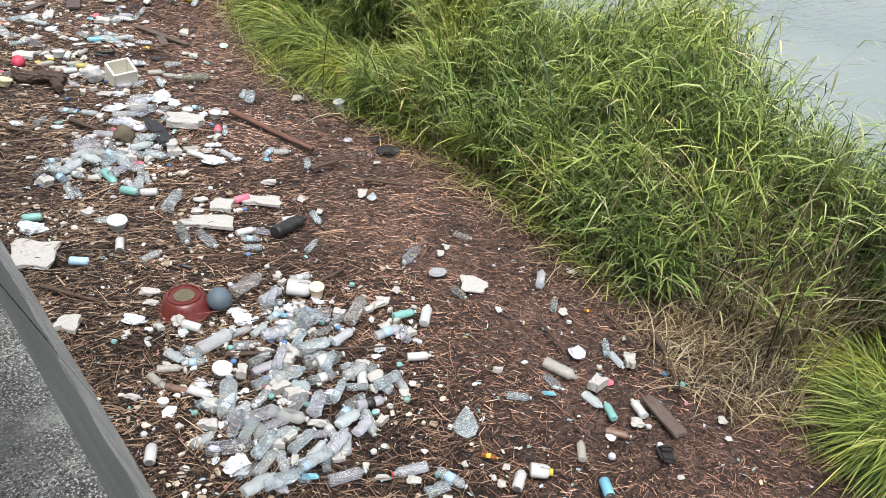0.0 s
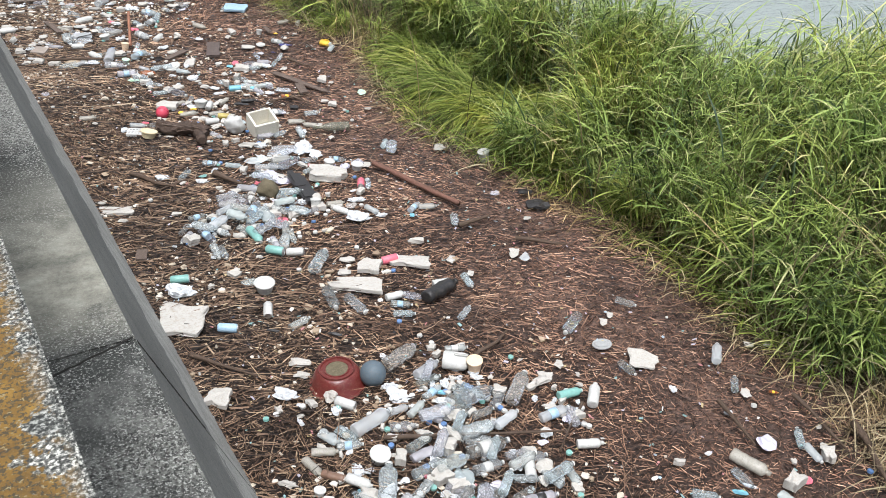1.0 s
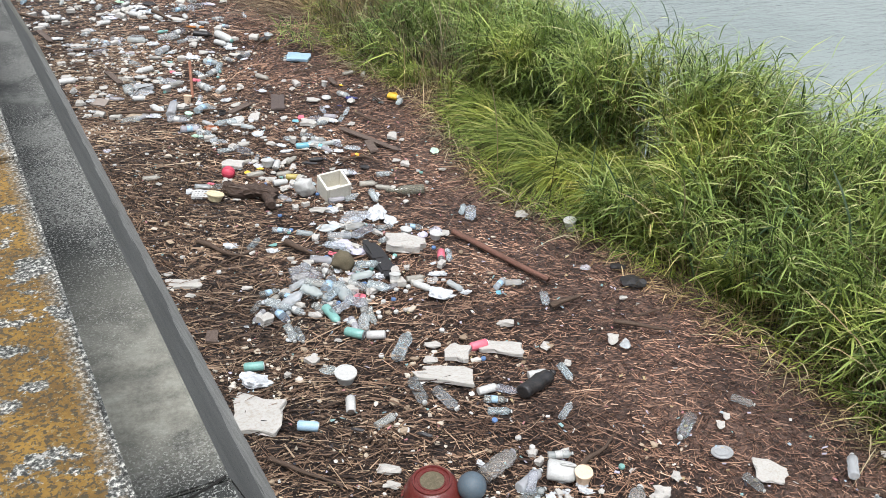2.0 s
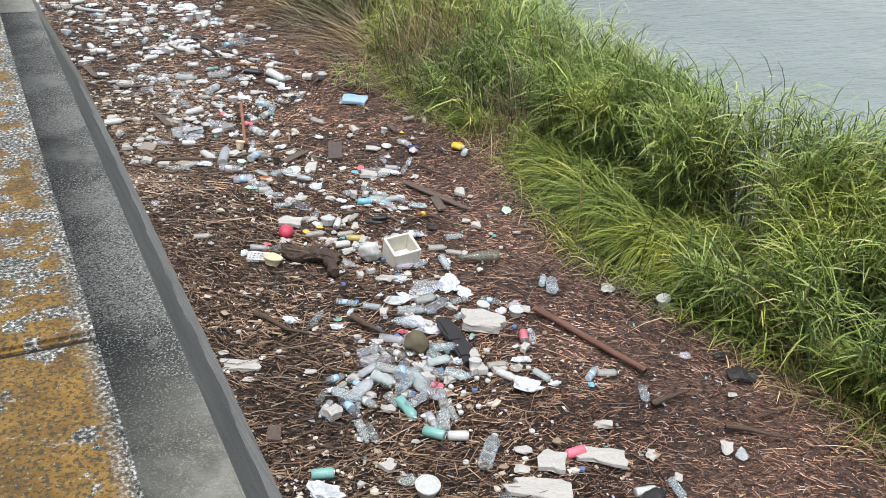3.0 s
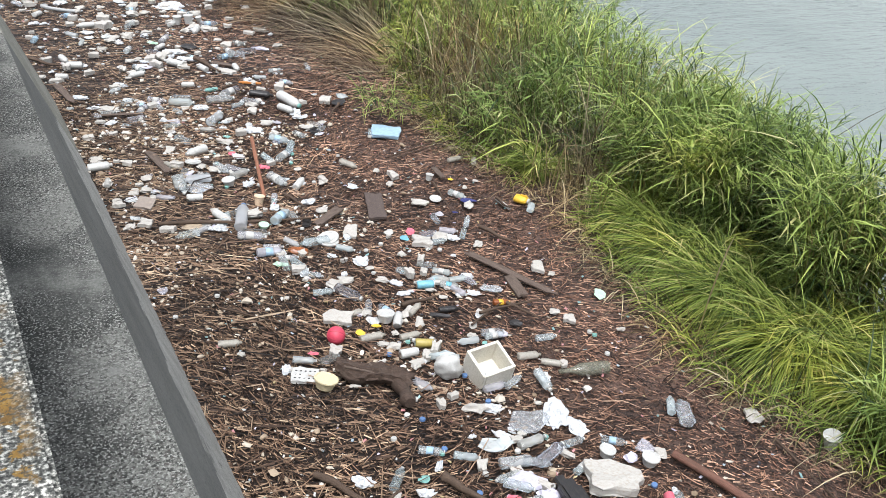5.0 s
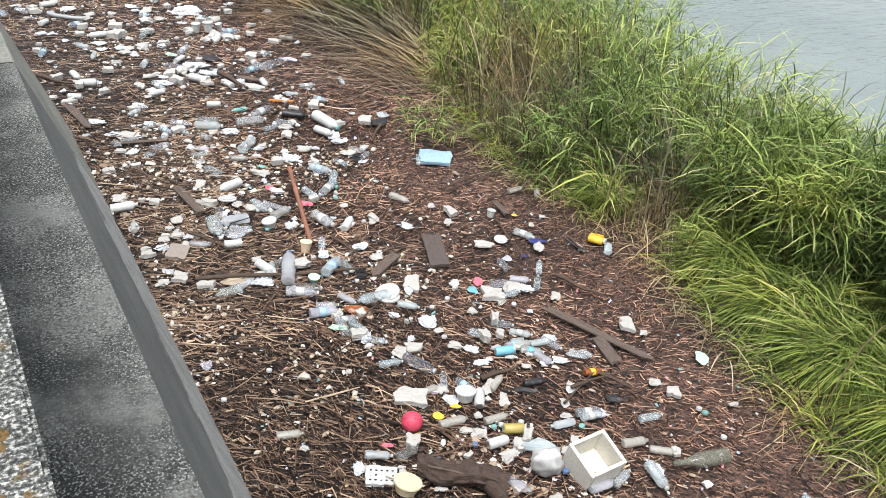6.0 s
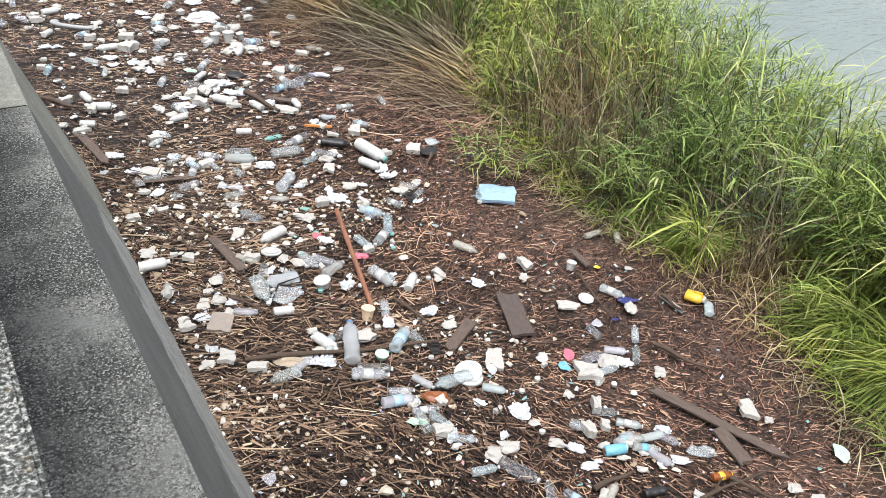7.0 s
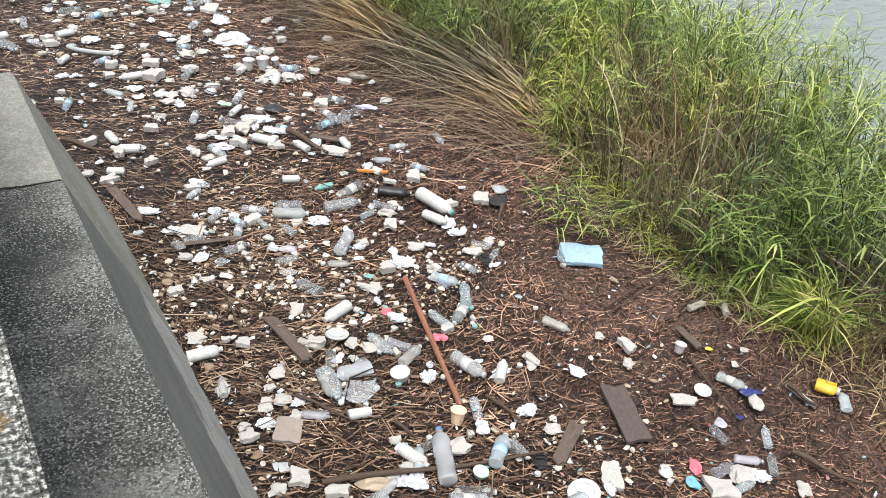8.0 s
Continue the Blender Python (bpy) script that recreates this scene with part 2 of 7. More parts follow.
# ---- ground and water ----
def build_ground():
    def steps(a, b, d, far):
        mid = [a + d * i for i in range(int((b - a) / d) + 1)]
        return [a - far, a - far * 0.2, a - 4] + mid + [b + 4, b + far * 0.2, b + far]
    xs, ys = steps(-5.0, 8.0, 0.12, 600), steps(-2.0, 24.0, 0.12, 600)
    verts = [(x, y, ground_height(x, y)) for y in ys for x in xs]
    w = len(xs)
    faces = [(j * w + i, j * w + i + 1, (j + 1) * w + i + 1, (j + 1) * w + i) for j in range(len(ys) - 1) for i in range(w - 1)]
    tagged(raw("ground", verts, faces, MUD, True), "wet reddish-brown mud flat under washed-up litter", "ground", kind="structure")
    bm = bmesh.new()
    quad = [bm.verts.new(v) for v in ((5.2, -600, -0.2), (700, -600, -0.2), (700, 700, -0.2), (5.2, 700, -0.2))]
    bm.faces.new(quad)
    tagged(part("water", bm, WATER), "pale grey-green river water with fine ripples", "water", kind="structure")


build_ground()


# ---- sea wall ----
def block(name, profile, y0, y1, material, parent, label="", bevel=0.012, cuts=12):
    """A straight length of wall with that section (x, z), its edges worn round."""
    bm = bmesh.new()
    a = [bm.verts.new((x, y0, z)) for x, z in profile]
    b = [bm.verts.new((x, y1, z)) for x, z in profile]
    n = len(profile)
    bm.faces.new(a)
    bm.faces.new(b[::-1])
    for i in range(n):
        bm.faces.new((a[(i + 1) % n], a[i], b[i], b[(i + 1) % n]))
    bmesh.ops.recalc_face_normals(bm, faces=bm.faces[:])
    bmesh.ops.bevel(bm, geom=bm.edges[:], offset=bevel, segments=2, affect='EDGES')
    return part(name, bm, material, parent, label)


def build_wall():
    wall = tagged(new("wall_seafront"), "concrete sea wall with lichened parapet above a weathered ledge", "sea wall", kind="structure")
    ends = (-5.0, 3.43, 9.3, 11.7)
    for y0, y1 in zip(ends, ends[1:]):
        block("parapet", ((-0.42, 0.9), (0.085, 0.9), (0.085, 2.2), (-0.42, 2.2)), y0 + 0.009, y1 - 0.009, LICHEN, wall, "concrete parapet crusted with orange and white lichen", 0.008)
    for y0, y1, m in ((-5.0, 3.40, LEDGE_NEAR), (3.40, 10.45, LEDGE), (10.45, 11.7, PALE)):
        step = block("ledge", ((-0.42, -0.4), (1.09, -0.4), (0.505, 1.03), (-0.42, 1.03)), y0 + 0.003, y1 - 0.003, m, wall, "grey weathered concrete ledge with a sloping face", 0.007)
        step.data.materials.append(FACE if m is not PALE else PALE)
        for face in step.data.polygons:
            face.material_index = 1 if face.normal.x > 0.35 else 0
    # near-black colour puts the shade inside cracks and joints into a material
    crack = Nodes("crack_shade", 0.95).set(Base_Color=(0.012, 0.011, 0.009, 1)).mat

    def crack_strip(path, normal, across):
        """A thin near-black ridge along that path of points, standing in for the shade in a crack."""
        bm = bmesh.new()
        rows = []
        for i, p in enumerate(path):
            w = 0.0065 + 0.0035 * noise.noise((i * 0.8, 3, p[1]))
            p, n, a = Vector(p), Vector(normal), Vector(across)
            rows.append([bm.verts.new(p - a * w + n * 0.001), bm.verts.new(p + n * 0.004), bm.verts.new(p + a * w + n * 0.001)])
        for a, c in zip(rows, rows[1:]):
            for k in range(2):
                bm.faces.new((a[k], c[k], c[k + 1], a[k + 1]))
        part("crack", bm, crack, wall, "jagged crack with its shade put in as a dark strip")

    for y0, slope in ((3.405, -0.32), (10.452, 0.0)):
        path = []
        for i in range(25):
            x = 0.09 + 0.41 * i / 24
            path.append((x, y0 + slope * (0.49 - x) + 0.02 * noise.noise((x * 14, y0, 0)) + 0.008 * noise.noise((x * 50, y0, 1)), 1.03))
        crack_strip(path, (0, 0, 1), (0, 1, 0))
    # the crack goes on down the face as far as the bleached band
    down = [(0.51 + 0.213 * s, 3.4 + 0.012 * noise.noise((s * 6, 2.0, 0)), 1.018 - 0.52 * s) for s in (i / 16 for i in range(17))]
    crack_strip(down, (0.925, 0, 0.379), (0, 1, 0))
    # black filler added in each open parapet joint to draw its shade
    for y in ends[1:-1]:
        block("joint_seam", ((-0.41, 0.95), (0.078, 0.95), (0.078, 2.188), (-0.41, 2.188)), y - 0.0085, y + 0.0085, crack, wall, "open joint with its shade put in as a black filler", 0.001)
    block("walkway", ((-3.5, -0.4), (-0.425, -0.4), (-0.425, 1.45), (-3.5, 1.45)), -5.0, 11.7, FACE, wall, "plain concrete walkway")


build_wall()


# ---- reeds and grass ----
def blades(rng, base, heading, rise, reach, droop, width, levels=4):
    """Vertices and faces of bent tapering blades. rise, reach, droop: metres up, outward and down at the tip."""
    n = len(base)
    side = np.stack([-np.sin(heading), np.cos(heading), np.zeros(n)], 1)
    out = np.stack([np.cos(heading), np.sin(heading), np.zeros(n)], 1)
    twist = rng.uniform(-0.6, 0.6, n)[:, None]
    side = side * np.cos(twist) + np.array([0, 0, 1.0]) * np.sin(twist)
    verts = np.zeros((n, levels * 2 + 1, 3))
    for k in range(levels + 1):
        s = k / levels
        p = base + out * (reach * (0.35 * s + 0.65 * s * s))[:, None]
        p[:, 2] += rise * s - droop * s ** 2.2
        if k == levels:
            verts[:, 2 * k] = p
        else:
            w = (width * 0.5 * (0.55 + 1.1 * s - 1.15 * s * s))[:, None]
            verts[:, 2 * k], verts[:, 2 * k + 1] = p - side * w, p + side * w
    faces, step = [], levels * 2 + 1
    for k in range(levels - 1):
        faces.append([2 * k, 2 * k + 1, 2 * k + 3, 2 * k + 2])
    quads = (np.array(faces)[None] + (np.arange(n) * step)[:, None, None]).reshape(-1, 4)
    tips = (np.array([[2 * levels - 2, 2 * levels - 1, 2 * levels]])[None] + (np.arange(n) * step)[:, None, None]).reshape(-1, 3)
    return verts.reshape(-1, 3), quads, tips


def blade_object(name, data, material):
    v, q, t = data
    return raw(name, v.tolist(), q.tolist() + t.tolist(), material, True)


def bank_edge(y):
    """Where the reeds begin, across the flat."""
    return 3.82 + 0.07 * math.sin(y * 1.7 + 0.4) + 0.05 * math.sin(y * 0.63) - 0.2 * math.exp(-((y - 6.8) / 0.8) ** 2) + 0.15 * math.exp(-((y - 2.3) / 0.5) ** 2) + 0.12 * math.exp(-((y - 8.6) / 0.4) ** 2) + 0.25 * math.exp(-((y - 12.6) / 0.8) ** 2)


def bank_width(y):
    """How far the reeds reach from there towards the water."""
    return 1.5 + 0.75 * math.exp(-((y - 4.1) / 1.0) ** 2) + 0.6 * max(0.0, min(1.0, (y - 9.0) / 1.5)) + 0.5 * math.exp(-((y - 1.0) / 0.9) ** 2)


# sedge: x, y and size of each tussock
TUSSOCKS = ((4.28, 5.98, 0.46), (4.2, 6.5, 0.5), (4.22, 7.05, 0.48), (4.3, 7.6, 0.45), (4.36, 8.1, 0.38), (4.75, 6.3, 0.38), (4.7, 7.25, 0.38),
            (4.2, 1.05, 0.5), (4.62, 0.7, 0.5), (4.5, 1.4, 0.4), (4.25, 5.5, 0.3), (4.35, 4.75, 0.3), (4.2, 9.2, 0.28))
# thickets of brown stalks where little green grows: x, y, reach across and along
THICKETS = ((4.35, 2.05, 0.75, 0.62), (4.6, 3.75, 0.28, 0.3), (4.35, 8.75, 0.33, 0.42), (4.6, 6.2, 0.25, 0.25), (4.3, 5.6, 0.28, 0.28))


def in_thicket(x, y, grow=1.0):
    inside = np.zeros(len(x), bool)
    for tx, ty, a, b in THICKETS:
        inside |= ((x - tx) / (a * grow)) ** 2 + ((y - ty) / (b * grow)) ** 2 < 1
    return inside


def build_reeds():
    rng = np.random.default_rng(11)
    n = 15500
    y = rng.uniform(-2.5, 21, n)
    y[:4200] = rng.uniform(0.5, 8.5, 4200)
    y[4200:6600] = rng.uniform(5.3, 8.8, 2400)
    width = np.array([bank_width(v) for v in y])
    depth = 0.16 + rng.uniform(0, 1, n) * width
    depth[4200:6600] = rng.uniform(0.45, 1.6, 2400)
    x = np.array([bank_edge(v) for v in y]) + depth
    keep = np.ones(n, bool)
    for tx, ty, tr in TUSSOCKS:
        keep &= (x - tx) ** 2 + (y - ty) ** 2 > (tr * 0.75) ** 2
    keep &= (depth > 0.45) | (y < 5.8) | (y > 8.2)
    keep &= ~in_thicket(x, y) | (rng.uniform(0, 1, n) < 0.1)
    clump = np.array([noise.noise((a * 1.5, b * 1.2, 2.2)) for a, b in zip(x, y)])
    keep &= (clump + rng.normal(0, 0.1, n) < 0.22) | (depth > 0.75 * width)
    x, y, depth, width = x[keep], y[keep], depth[keep], width[keep]
    # a tuft that leans far out over the litter
    stray = 11
    x = np.concatenate([x, rng.normal(3.62, 0.06, stray)])
    y = np.concatenate([y, rng.normal(10.55, 0.12, stray)])
    depth = np.concatenate([depth, np.full(stray, 0.3)])
    n = len(x)
    stem = np.stack([x, y, [ground_height(a, b) - 0.02 for a, b in zip(x, y)]], 1)
    tall = (0.4 + 0.78 * np.clip((depth - 0.1) / 1.15, 0, 1)) * rng.uniform(0.8, 1.18, n)
    tall += np.array([0.3 * noise.noise((a * 0.9, b * 0.9, 5)) for a, b in zip(x, y)])
    tall += 0.42 * np.exp(-((y - 4.1) / 1.1) ** 2) * np.clip(depth / 0.8, 0, 1)
    swing = np.array([2.2 * noise.noise((a * 0.7, b * 0.7, 8.1)) for a, b in zip(x, y)])
    lean_dir = -2.7 + swing + rng.normal(0, 0.5, n)
    lean = tall * rng.uniform(0.08, 0.42, n)
    tall[-stray:] = rng.uniform(0.2, 0.38, stray)
    lean_dir[-stray:], lean[-stray:] = rng.normal(3.0, 0.45, stray), rng.uniform(0.2, 0.5, stray)
    tagged(blade_object("reed_stems", blades(rng, stem, lean_dir, tall, lean, tall * 0.08, rng.uniform(0.006, 0.011, n)), STEM),
           "upright green and straw-coloured reed stems at the water's edge", "reeds", kind="stuff")
    per = 13
    k = np.repeat(np.arange(n), per)
    s = 0.22 + 0.78 * rng.uniform(0, 1, n * per) ** 0.85
    out = np.stack([np.cos(lean_dir), np.sin(lean_dir), np.zeros(n)], 1)
    base = stem[k] + out[k] * (lean[k] * (0.35 * s + 0.65 * s * s))[:, None]
    base[:, 2] += tall[k] * s - tall[k] * 0.08 * s ** 2.2
    m = len(base)
    # leaves of one clump blow the same way
    head = lean_dir[k] + 0.5 + rng.normal(0, 1.15, m)
    size = rng.uniform(0.16, 0.42, m)
    broad = rng.uniform(0, 1, m) < 0.2
    size[broad] *= 1.2
    wide = rng.uniform(0.0055, 0.0115, m) * np.where(broad, 1.6, 1.0)
    data = blades(rng, base, head, size * rng.uniform(0.15, 1.0, m), size * rng.uniform(0.4, 1.0, m), size * rng.uniform(0.0, 0.6, m), wide, 3)
    tagged(blade_object("reed_leaves", data, REED), "dense bright green reed leaves bending over the litter", "reeds", kind="stuff")


def build_sedge():
    rng = np.random.default_rng(12)
    bases = []
    for x, y, r in TUSSOCKS:
        c = int(3400 * r)
        a, d = rng.uniform(0, 6.283, c), np.sqrt(rng.uniform(0, 1, c)) * r * 0.38
        # the blades fall outwards, most of them towards the open mud
        fall = np.where(rng.uniform(0, 1, c) < 0.45, rng.normal(3.2, 0.8, c), a)
        bases.append(np.stack([x + d * np.cos(a), y + d * np.sin(a), np.full(c, -0.02), fall, np.full(c, r / 0.5)], 1))
    # greener, upright blades behind the tussocks
    c = 2400
    y = rng.uniform(5.4, 8.8, c)
    x = np.array([bank_edge(v) for v in y]) + rng.uniform(0.85, 1.35, c)
    bases.append(np.stack([x, y, np.full(c, -0.05), rng.normal(3.0, 0.9, c), np.full(c, 1.05)], 1))
    # a fringe of finer blades all along the bank
    c = 8000
    y = rng.uniform(-1.5, 22, c)
    x = np.array([bank_edge(v) for v in y]) + 0.06 + np.abs(rng.normal(0.08, 0.22, c))
    ok = ~in_thicket(x, y, 1.15)
    x, y = x[ok], y[ok]
    c = len(x)
    bases.append(np.stack([x, y, np.full(c, -0.02), rng.normal(3.0, 1.0, c), np.full(c, 0.48)], 1))
    b = np.concatenate(bases)
    n = len(b)
    size = rng.uniform(0.42, 0.9, n) * b[:, 4]
    head = b[:, 3] + rng.normal(0, 0.22, n)
    rise = size * rng.uniform(0.62, 0.95, n)
    data = blades(rng, b[:, :3].copy(), head, rise, size * rng.uniform(0.45, 0.8, n), rise * rng.uniform(0.45, 1.0, n), rng.uniform(0.0055, 0.0105, n), 5)
    data[0][:, 2] = np.maximum(data[0][:, 2], 0.015)
    tagged(blade_object("sedge_tussocks", data, SEDGE), "yellow-green sedge tussocks with fine arching blades", "grass", kind="stuff")


def build_dry():
    rng = np.random.default_rng(13)
    c = 16000
    y = rng.uniform(-1.5, 22, c)
    x = np.array([bank_edge(v) for v in y]) + rng.uniform(0, 1.2, c) ** 1.3 - 0.08
    # thickets, thickest of all
    spots = []
    for tx, ty, a, b in THICKETS:
        k = int(5200 * a * b) + 260
        t, d = rng.uniform(0, 6.283, k), np.sqrt(rng.uniform(0, 1, k)) * 1.1
        spots.append(np.stack([tx + a * d * np.cos(t), ty + b * d * np.sin(t)], 1))
    spots = np.concatenate(spots)
    x, y = np.concatenate([x, spots[:, 0]]), np.concatenate([y, spots[:, 1]])
    c = len(x)
    base = np.stack([x, y, np.full(c, -0.02)], 1)
    size = rng.uniform(0.3, 0.95, c) * (0.7 + 0.4 * rng.uniform(0, 1, c))
    near = (x - np.array([bank_edge(v) for v in y])) < 0.35
    size[near] *= 0.6
    for tx, ty, tr in TUSSOCKS:
        size[(x - tx) ** 2 + (y - ty) ** 2 < (tr * 1.1) ** 2] *= 0.35
    head = rng.normal(3.1, 1.1, c)
    loose = np.arange(c) >= 16000
    head[loose] = rng.uniform(0, 6.283, loose.sum())
    data = blades(rng, base, head, size * rng.uniform(0.25, 0.95, c), size * rng.uniform(0.3, 0.9, c), size * rng.uniform(0.2, 0.8, c), rng.uniform(0.004, 0.0085, c), 5)
    data[0][:, 2] = np.maximum(data[0][:, 2], 0.01)
    tagged(blade_object("dry_grass", data, DRY), "dead brown grass stalks tangled along the bank", "grass", kind="stuff")


def build_fallen():
    """Last year's reeds, fallen along the bank where the shore widens, combed one way by the flood."""
    rng = np.random.default_rng(16)
    n = 2300
    y = 11.7 + 5.5 * rng.uniform(0, 1, n) ** 1.1
    x = np.array([bank_edge(v) for v in y]) + rng.normal(0.26, 0.15, n)
    size = rng.uniform(0.7, 1.6, n)
    data = blades(rng, np.stack([x, y, np.full(n, 0.0)], 1), rng.normal(1.82, 0.16, n), size * rng.uniform(0.12, 0.42, n), size, size * rng.uniform(0.02, 0.3, n), rng.uniform(0.007, 0.013, n), 6)
    data[0][:, 2] = np.maximum(data[0][:, 2], 0.02)
    tagged(blade_object("fallen_reeds", data, DRY), "tan dead reed stalks fallen along the bank", "reeds", kind="stuff")
    n = 4200
    y = 11.4 + 5.5 * rng.uniform(0, 1, n)
    x = np.array([bank_edge(v) for v in y]) + rng.normal(-0.08, 0.2, n)
    size = rng.uniform(0.35, 1.0, n)
    data = blades(rng, np.stack([x, y, np.full(n, 0.0)], 1), rng.normal(2.3, 0.75, n), size * rng.uniform(0.08, 0.4, n), size, size * rng.uniform(0.1, 0.4, n), rng.uniform(0.005, 0.01, n), 5)
    data[0][:, 2] = np.maximum(data[0][:, 2], 0.012)
    tagged(blade_object("stalk_tangle", data, BROWN_STALK), "grey-brown dead stalks tangled low over the mud", "reeds", kind="stuff")


def build_dead_reeds():
    """Last year's stalks standing and leaning among the green."""
    rng = np.random.default_rng(15)
    n = 9500
    y = rng.uniform(-2.5, 20, n)
    x = np.array([bank_edge(v) for v in y]) + 0.12 + rng.uniform(0, 1.4, n)
    gate = np.array([noise.noise((a * 1.5, b * 1.2, 2.2)) for a, b in zip(x, y)]) + rng.normal(0, 0.14, n) > -0.02
    gate |= in_thicket(x, y)
    for tx, ty, tr in TUSSOCKS:
        gate &= (x - tx) ** 2 + (y - ty) ** 2 > (tr * 1.1) ** 2
    x, y = x[gate], y[gate]
    n = len(x)
    size = rng.uniform(0.6, 1.35, n)
    base = np.stack([x, y, np.full(n, -0.05)], 1)
    data = blades(rng, base, rng.normal(-2.6, 1.1, n), size, size * rng.uniform(0.1, 0.8, n), size * rng.uniform(0.05, 0.4, n), rng.uniform(0.006, 0.012, n), 5)
    tagged(blade_object("dead_reeds", data, DRY), "pale straw-coloured dead reeds standing among the green", "reeds", kind="stuff")


build_reeds()
build_dead_reeds()
build_sedge()
build_dry()
build_fallen()


# ---- straw and foam crumbs on the mud ----
def straws(rng, n, long, bent, near=-1.0, thin=1.0, deep=0.045):
    """Vertices and faces of n ridged straws strewn over the flat."""
    y = near + (17.8 - near) * rng.uniform(0, 1, n) ** 1.12
    x = 0.75 + 3.3 * rng.uniform(0, 1, n) ** 0.98
    past = y > 11.9
    x[past] = -4.5 + 8.6 * rng.uniform(0, 1, past.sum())
    flow = np.array([3.0 * noise.noise((a * 0.45, b * 0.45, 1.7)) for a, b in zip(x, y)])
    head = -0.45 + 0.7 * flow + rng.normal(0, 0.75 + 0.5 * (y < 4), n)
    wet = np.clip((x - 1.9) / 1.2, 0, 1) * (y < 11)
    long = long * (1 - 0.45 * wet)
    thick = thin * rng.uniform(0.0019, 0.0048, n) * (1 - 0.2 * wet)
    thick *= 0.78 + 0.22 * np.clip((y - 3.5) / 3, 0, 1)
    thick[rng.uniform(0, 1, n) < 0.03] *= 1.7
    tilt = rng.normal(0, 0.09, n)
    z = np.array([ground_height(a, b) for a, b in zip(x, y)]) + deep * rng.uniform(0, 1, n) * (1 - 0.6 * wet) + np.abs(tilt) * long * 0.35
    d = np.stack([np.cos(head) * np.cos(tilt), np.sin(head) * np.cos(tilt), np.sin(tilt)], 1)
    s = np.stack([-np.sin(head), np.cos(head), np.zeros(n)], 1)
    c = np.stack([x, y, z], 1)
    bend = s * (rng.normal(0, 0.07, n) * long)[:, None]
    rings = []
    stations = ((-0.5, 0.75), (0.05, 1.0), (0.5, 0.6)) if bent else ((-0.5, 1.0), (0.5, 0.75))
    for k, w in stations:
        p = c + d * (long * k)[:, None] + (bend if k == 0.05 else 0)
        t = (thick * w)[:, None]
        rings += [p - s * t, p + np.array([0, 0, 1.7]) * t, p + s * t]
    f = []
    for r in range(0, 3 * len(stations) - 3, 3):
        for i in range(2):
            f.append([r + i + 1, r + i, r + 3 + i, r + 4 + i])
    faces = (np.array(f)[None] + (np.arange(n) * 3 * len(stations))[:, None, None]).reshape(-1, 4)
    return np.stack(rings, 1).reshape(-1, 3).tolist(), faces.tolist()


def build_twigs():
    rng = np.random.default_rng(21)
    n = 152000
    v, f = straws(rng, n, rng.uniform(0.022, 0.1, n), False, -1.0, 0.85, 0.03)
    tagged(raw("straw_litter", v, f, TWIG), "matted brown straw washed onto the mud", "plant litter", kind="stuff")
    n = 80000
    v, f = straws(rng, n, rng.uniform(0.014, 0.045, n), False, 0.3, 0.55, 0.024)
    tagged(raw("fine_straw", v, f, TWIG), "fine red-brown chaff packed between the straws", "plant litter", kind="stuff")
    n = 11000
    v, f = straws(rng, n, rng.uniform(0.12, 0.34, n), True, -1.0, 0.75, 0.04)
    tagged(raw("reed_litter", v, f, TWIG), "longer bent dead reed stalks lying over the chaff", "plant litter", kind="stuff")


def build_crumbs():
    rng = np.random.default_rng(22)
    ico = bmesh.new()
    bmesh.ops.create_icosphere(ico, subdivisions=1, radius=1)
    ball = np.array([v.co[:] for v in ico.verts])
    tri = np.array([[v.index for v in f.verts] for f in ico.faces])
    ico.free()
    n = 31000
    y = 0.8 + 15 * rng.beta(1.7, 1.5, n)
    x = 0.8 + 3.0 * rng.uniform(0, 1, n) ** 1.05
    past = y > 11.9
    x[past] = -4.0 + 7.8 * rng.uniform(0, 1, past.sum())
    clump = np.array([noise.noise((a * 1.6, b * 1.6, 9.3)) for a, b in zip(x, y)]) - 0.6 * np.clip(x - 2.1, 0, 2) + rng.normal(0, 0.22, n)
    # few in the clean straw between the heaps and the wall
    clump -= 0.32 * ((x < 1.95) & (y > 6.0) & (y < 8.6))
    keep = clump > 0.06
    x, y, n = x[keep], y[keep], int(keep.sum())
    size = 0.003 + 0.017 * rng.uniform(0, 1, n) ** 2.6
    size[:230] = rng.uniform(0.016, 0.032, 230)
    shape = ball[None] * rng.uniform(0.45, 1.4, (n, 1, 3)) * rng.uniform(0.55, 1.3, (n, len(ball), 1))
    turn = rng.uniform(0, 6.283, n)
    co, si = np.cos(turn)[:, None], np.sin(turn)[:, None]
    v = np.stack([shape[..., 0] * co - shape[..., 1] * si, shape[..., 0] * si + shape[..., 1] * co, shape[..., 2] * 0.6], 2) * size[:, None, None]
    z = np.array([ground_height(a, b) for a, b in zip(x, y)]) + 0.02 + size * 0.4
    v += np.stack([x, y, z], 1)[:, None]
    faces = (tri[None] + (np.arange(n) * len(ball))[:, None, None]).reshape(-1, 3)
    tagged(raw("foam_crumbs", v.reshape(-1, 3).tolist(), faces.tolist(), CRUMB), "scattered crumbs of white and yellowed foam plastic", "foam crumbs", kind="stuff")


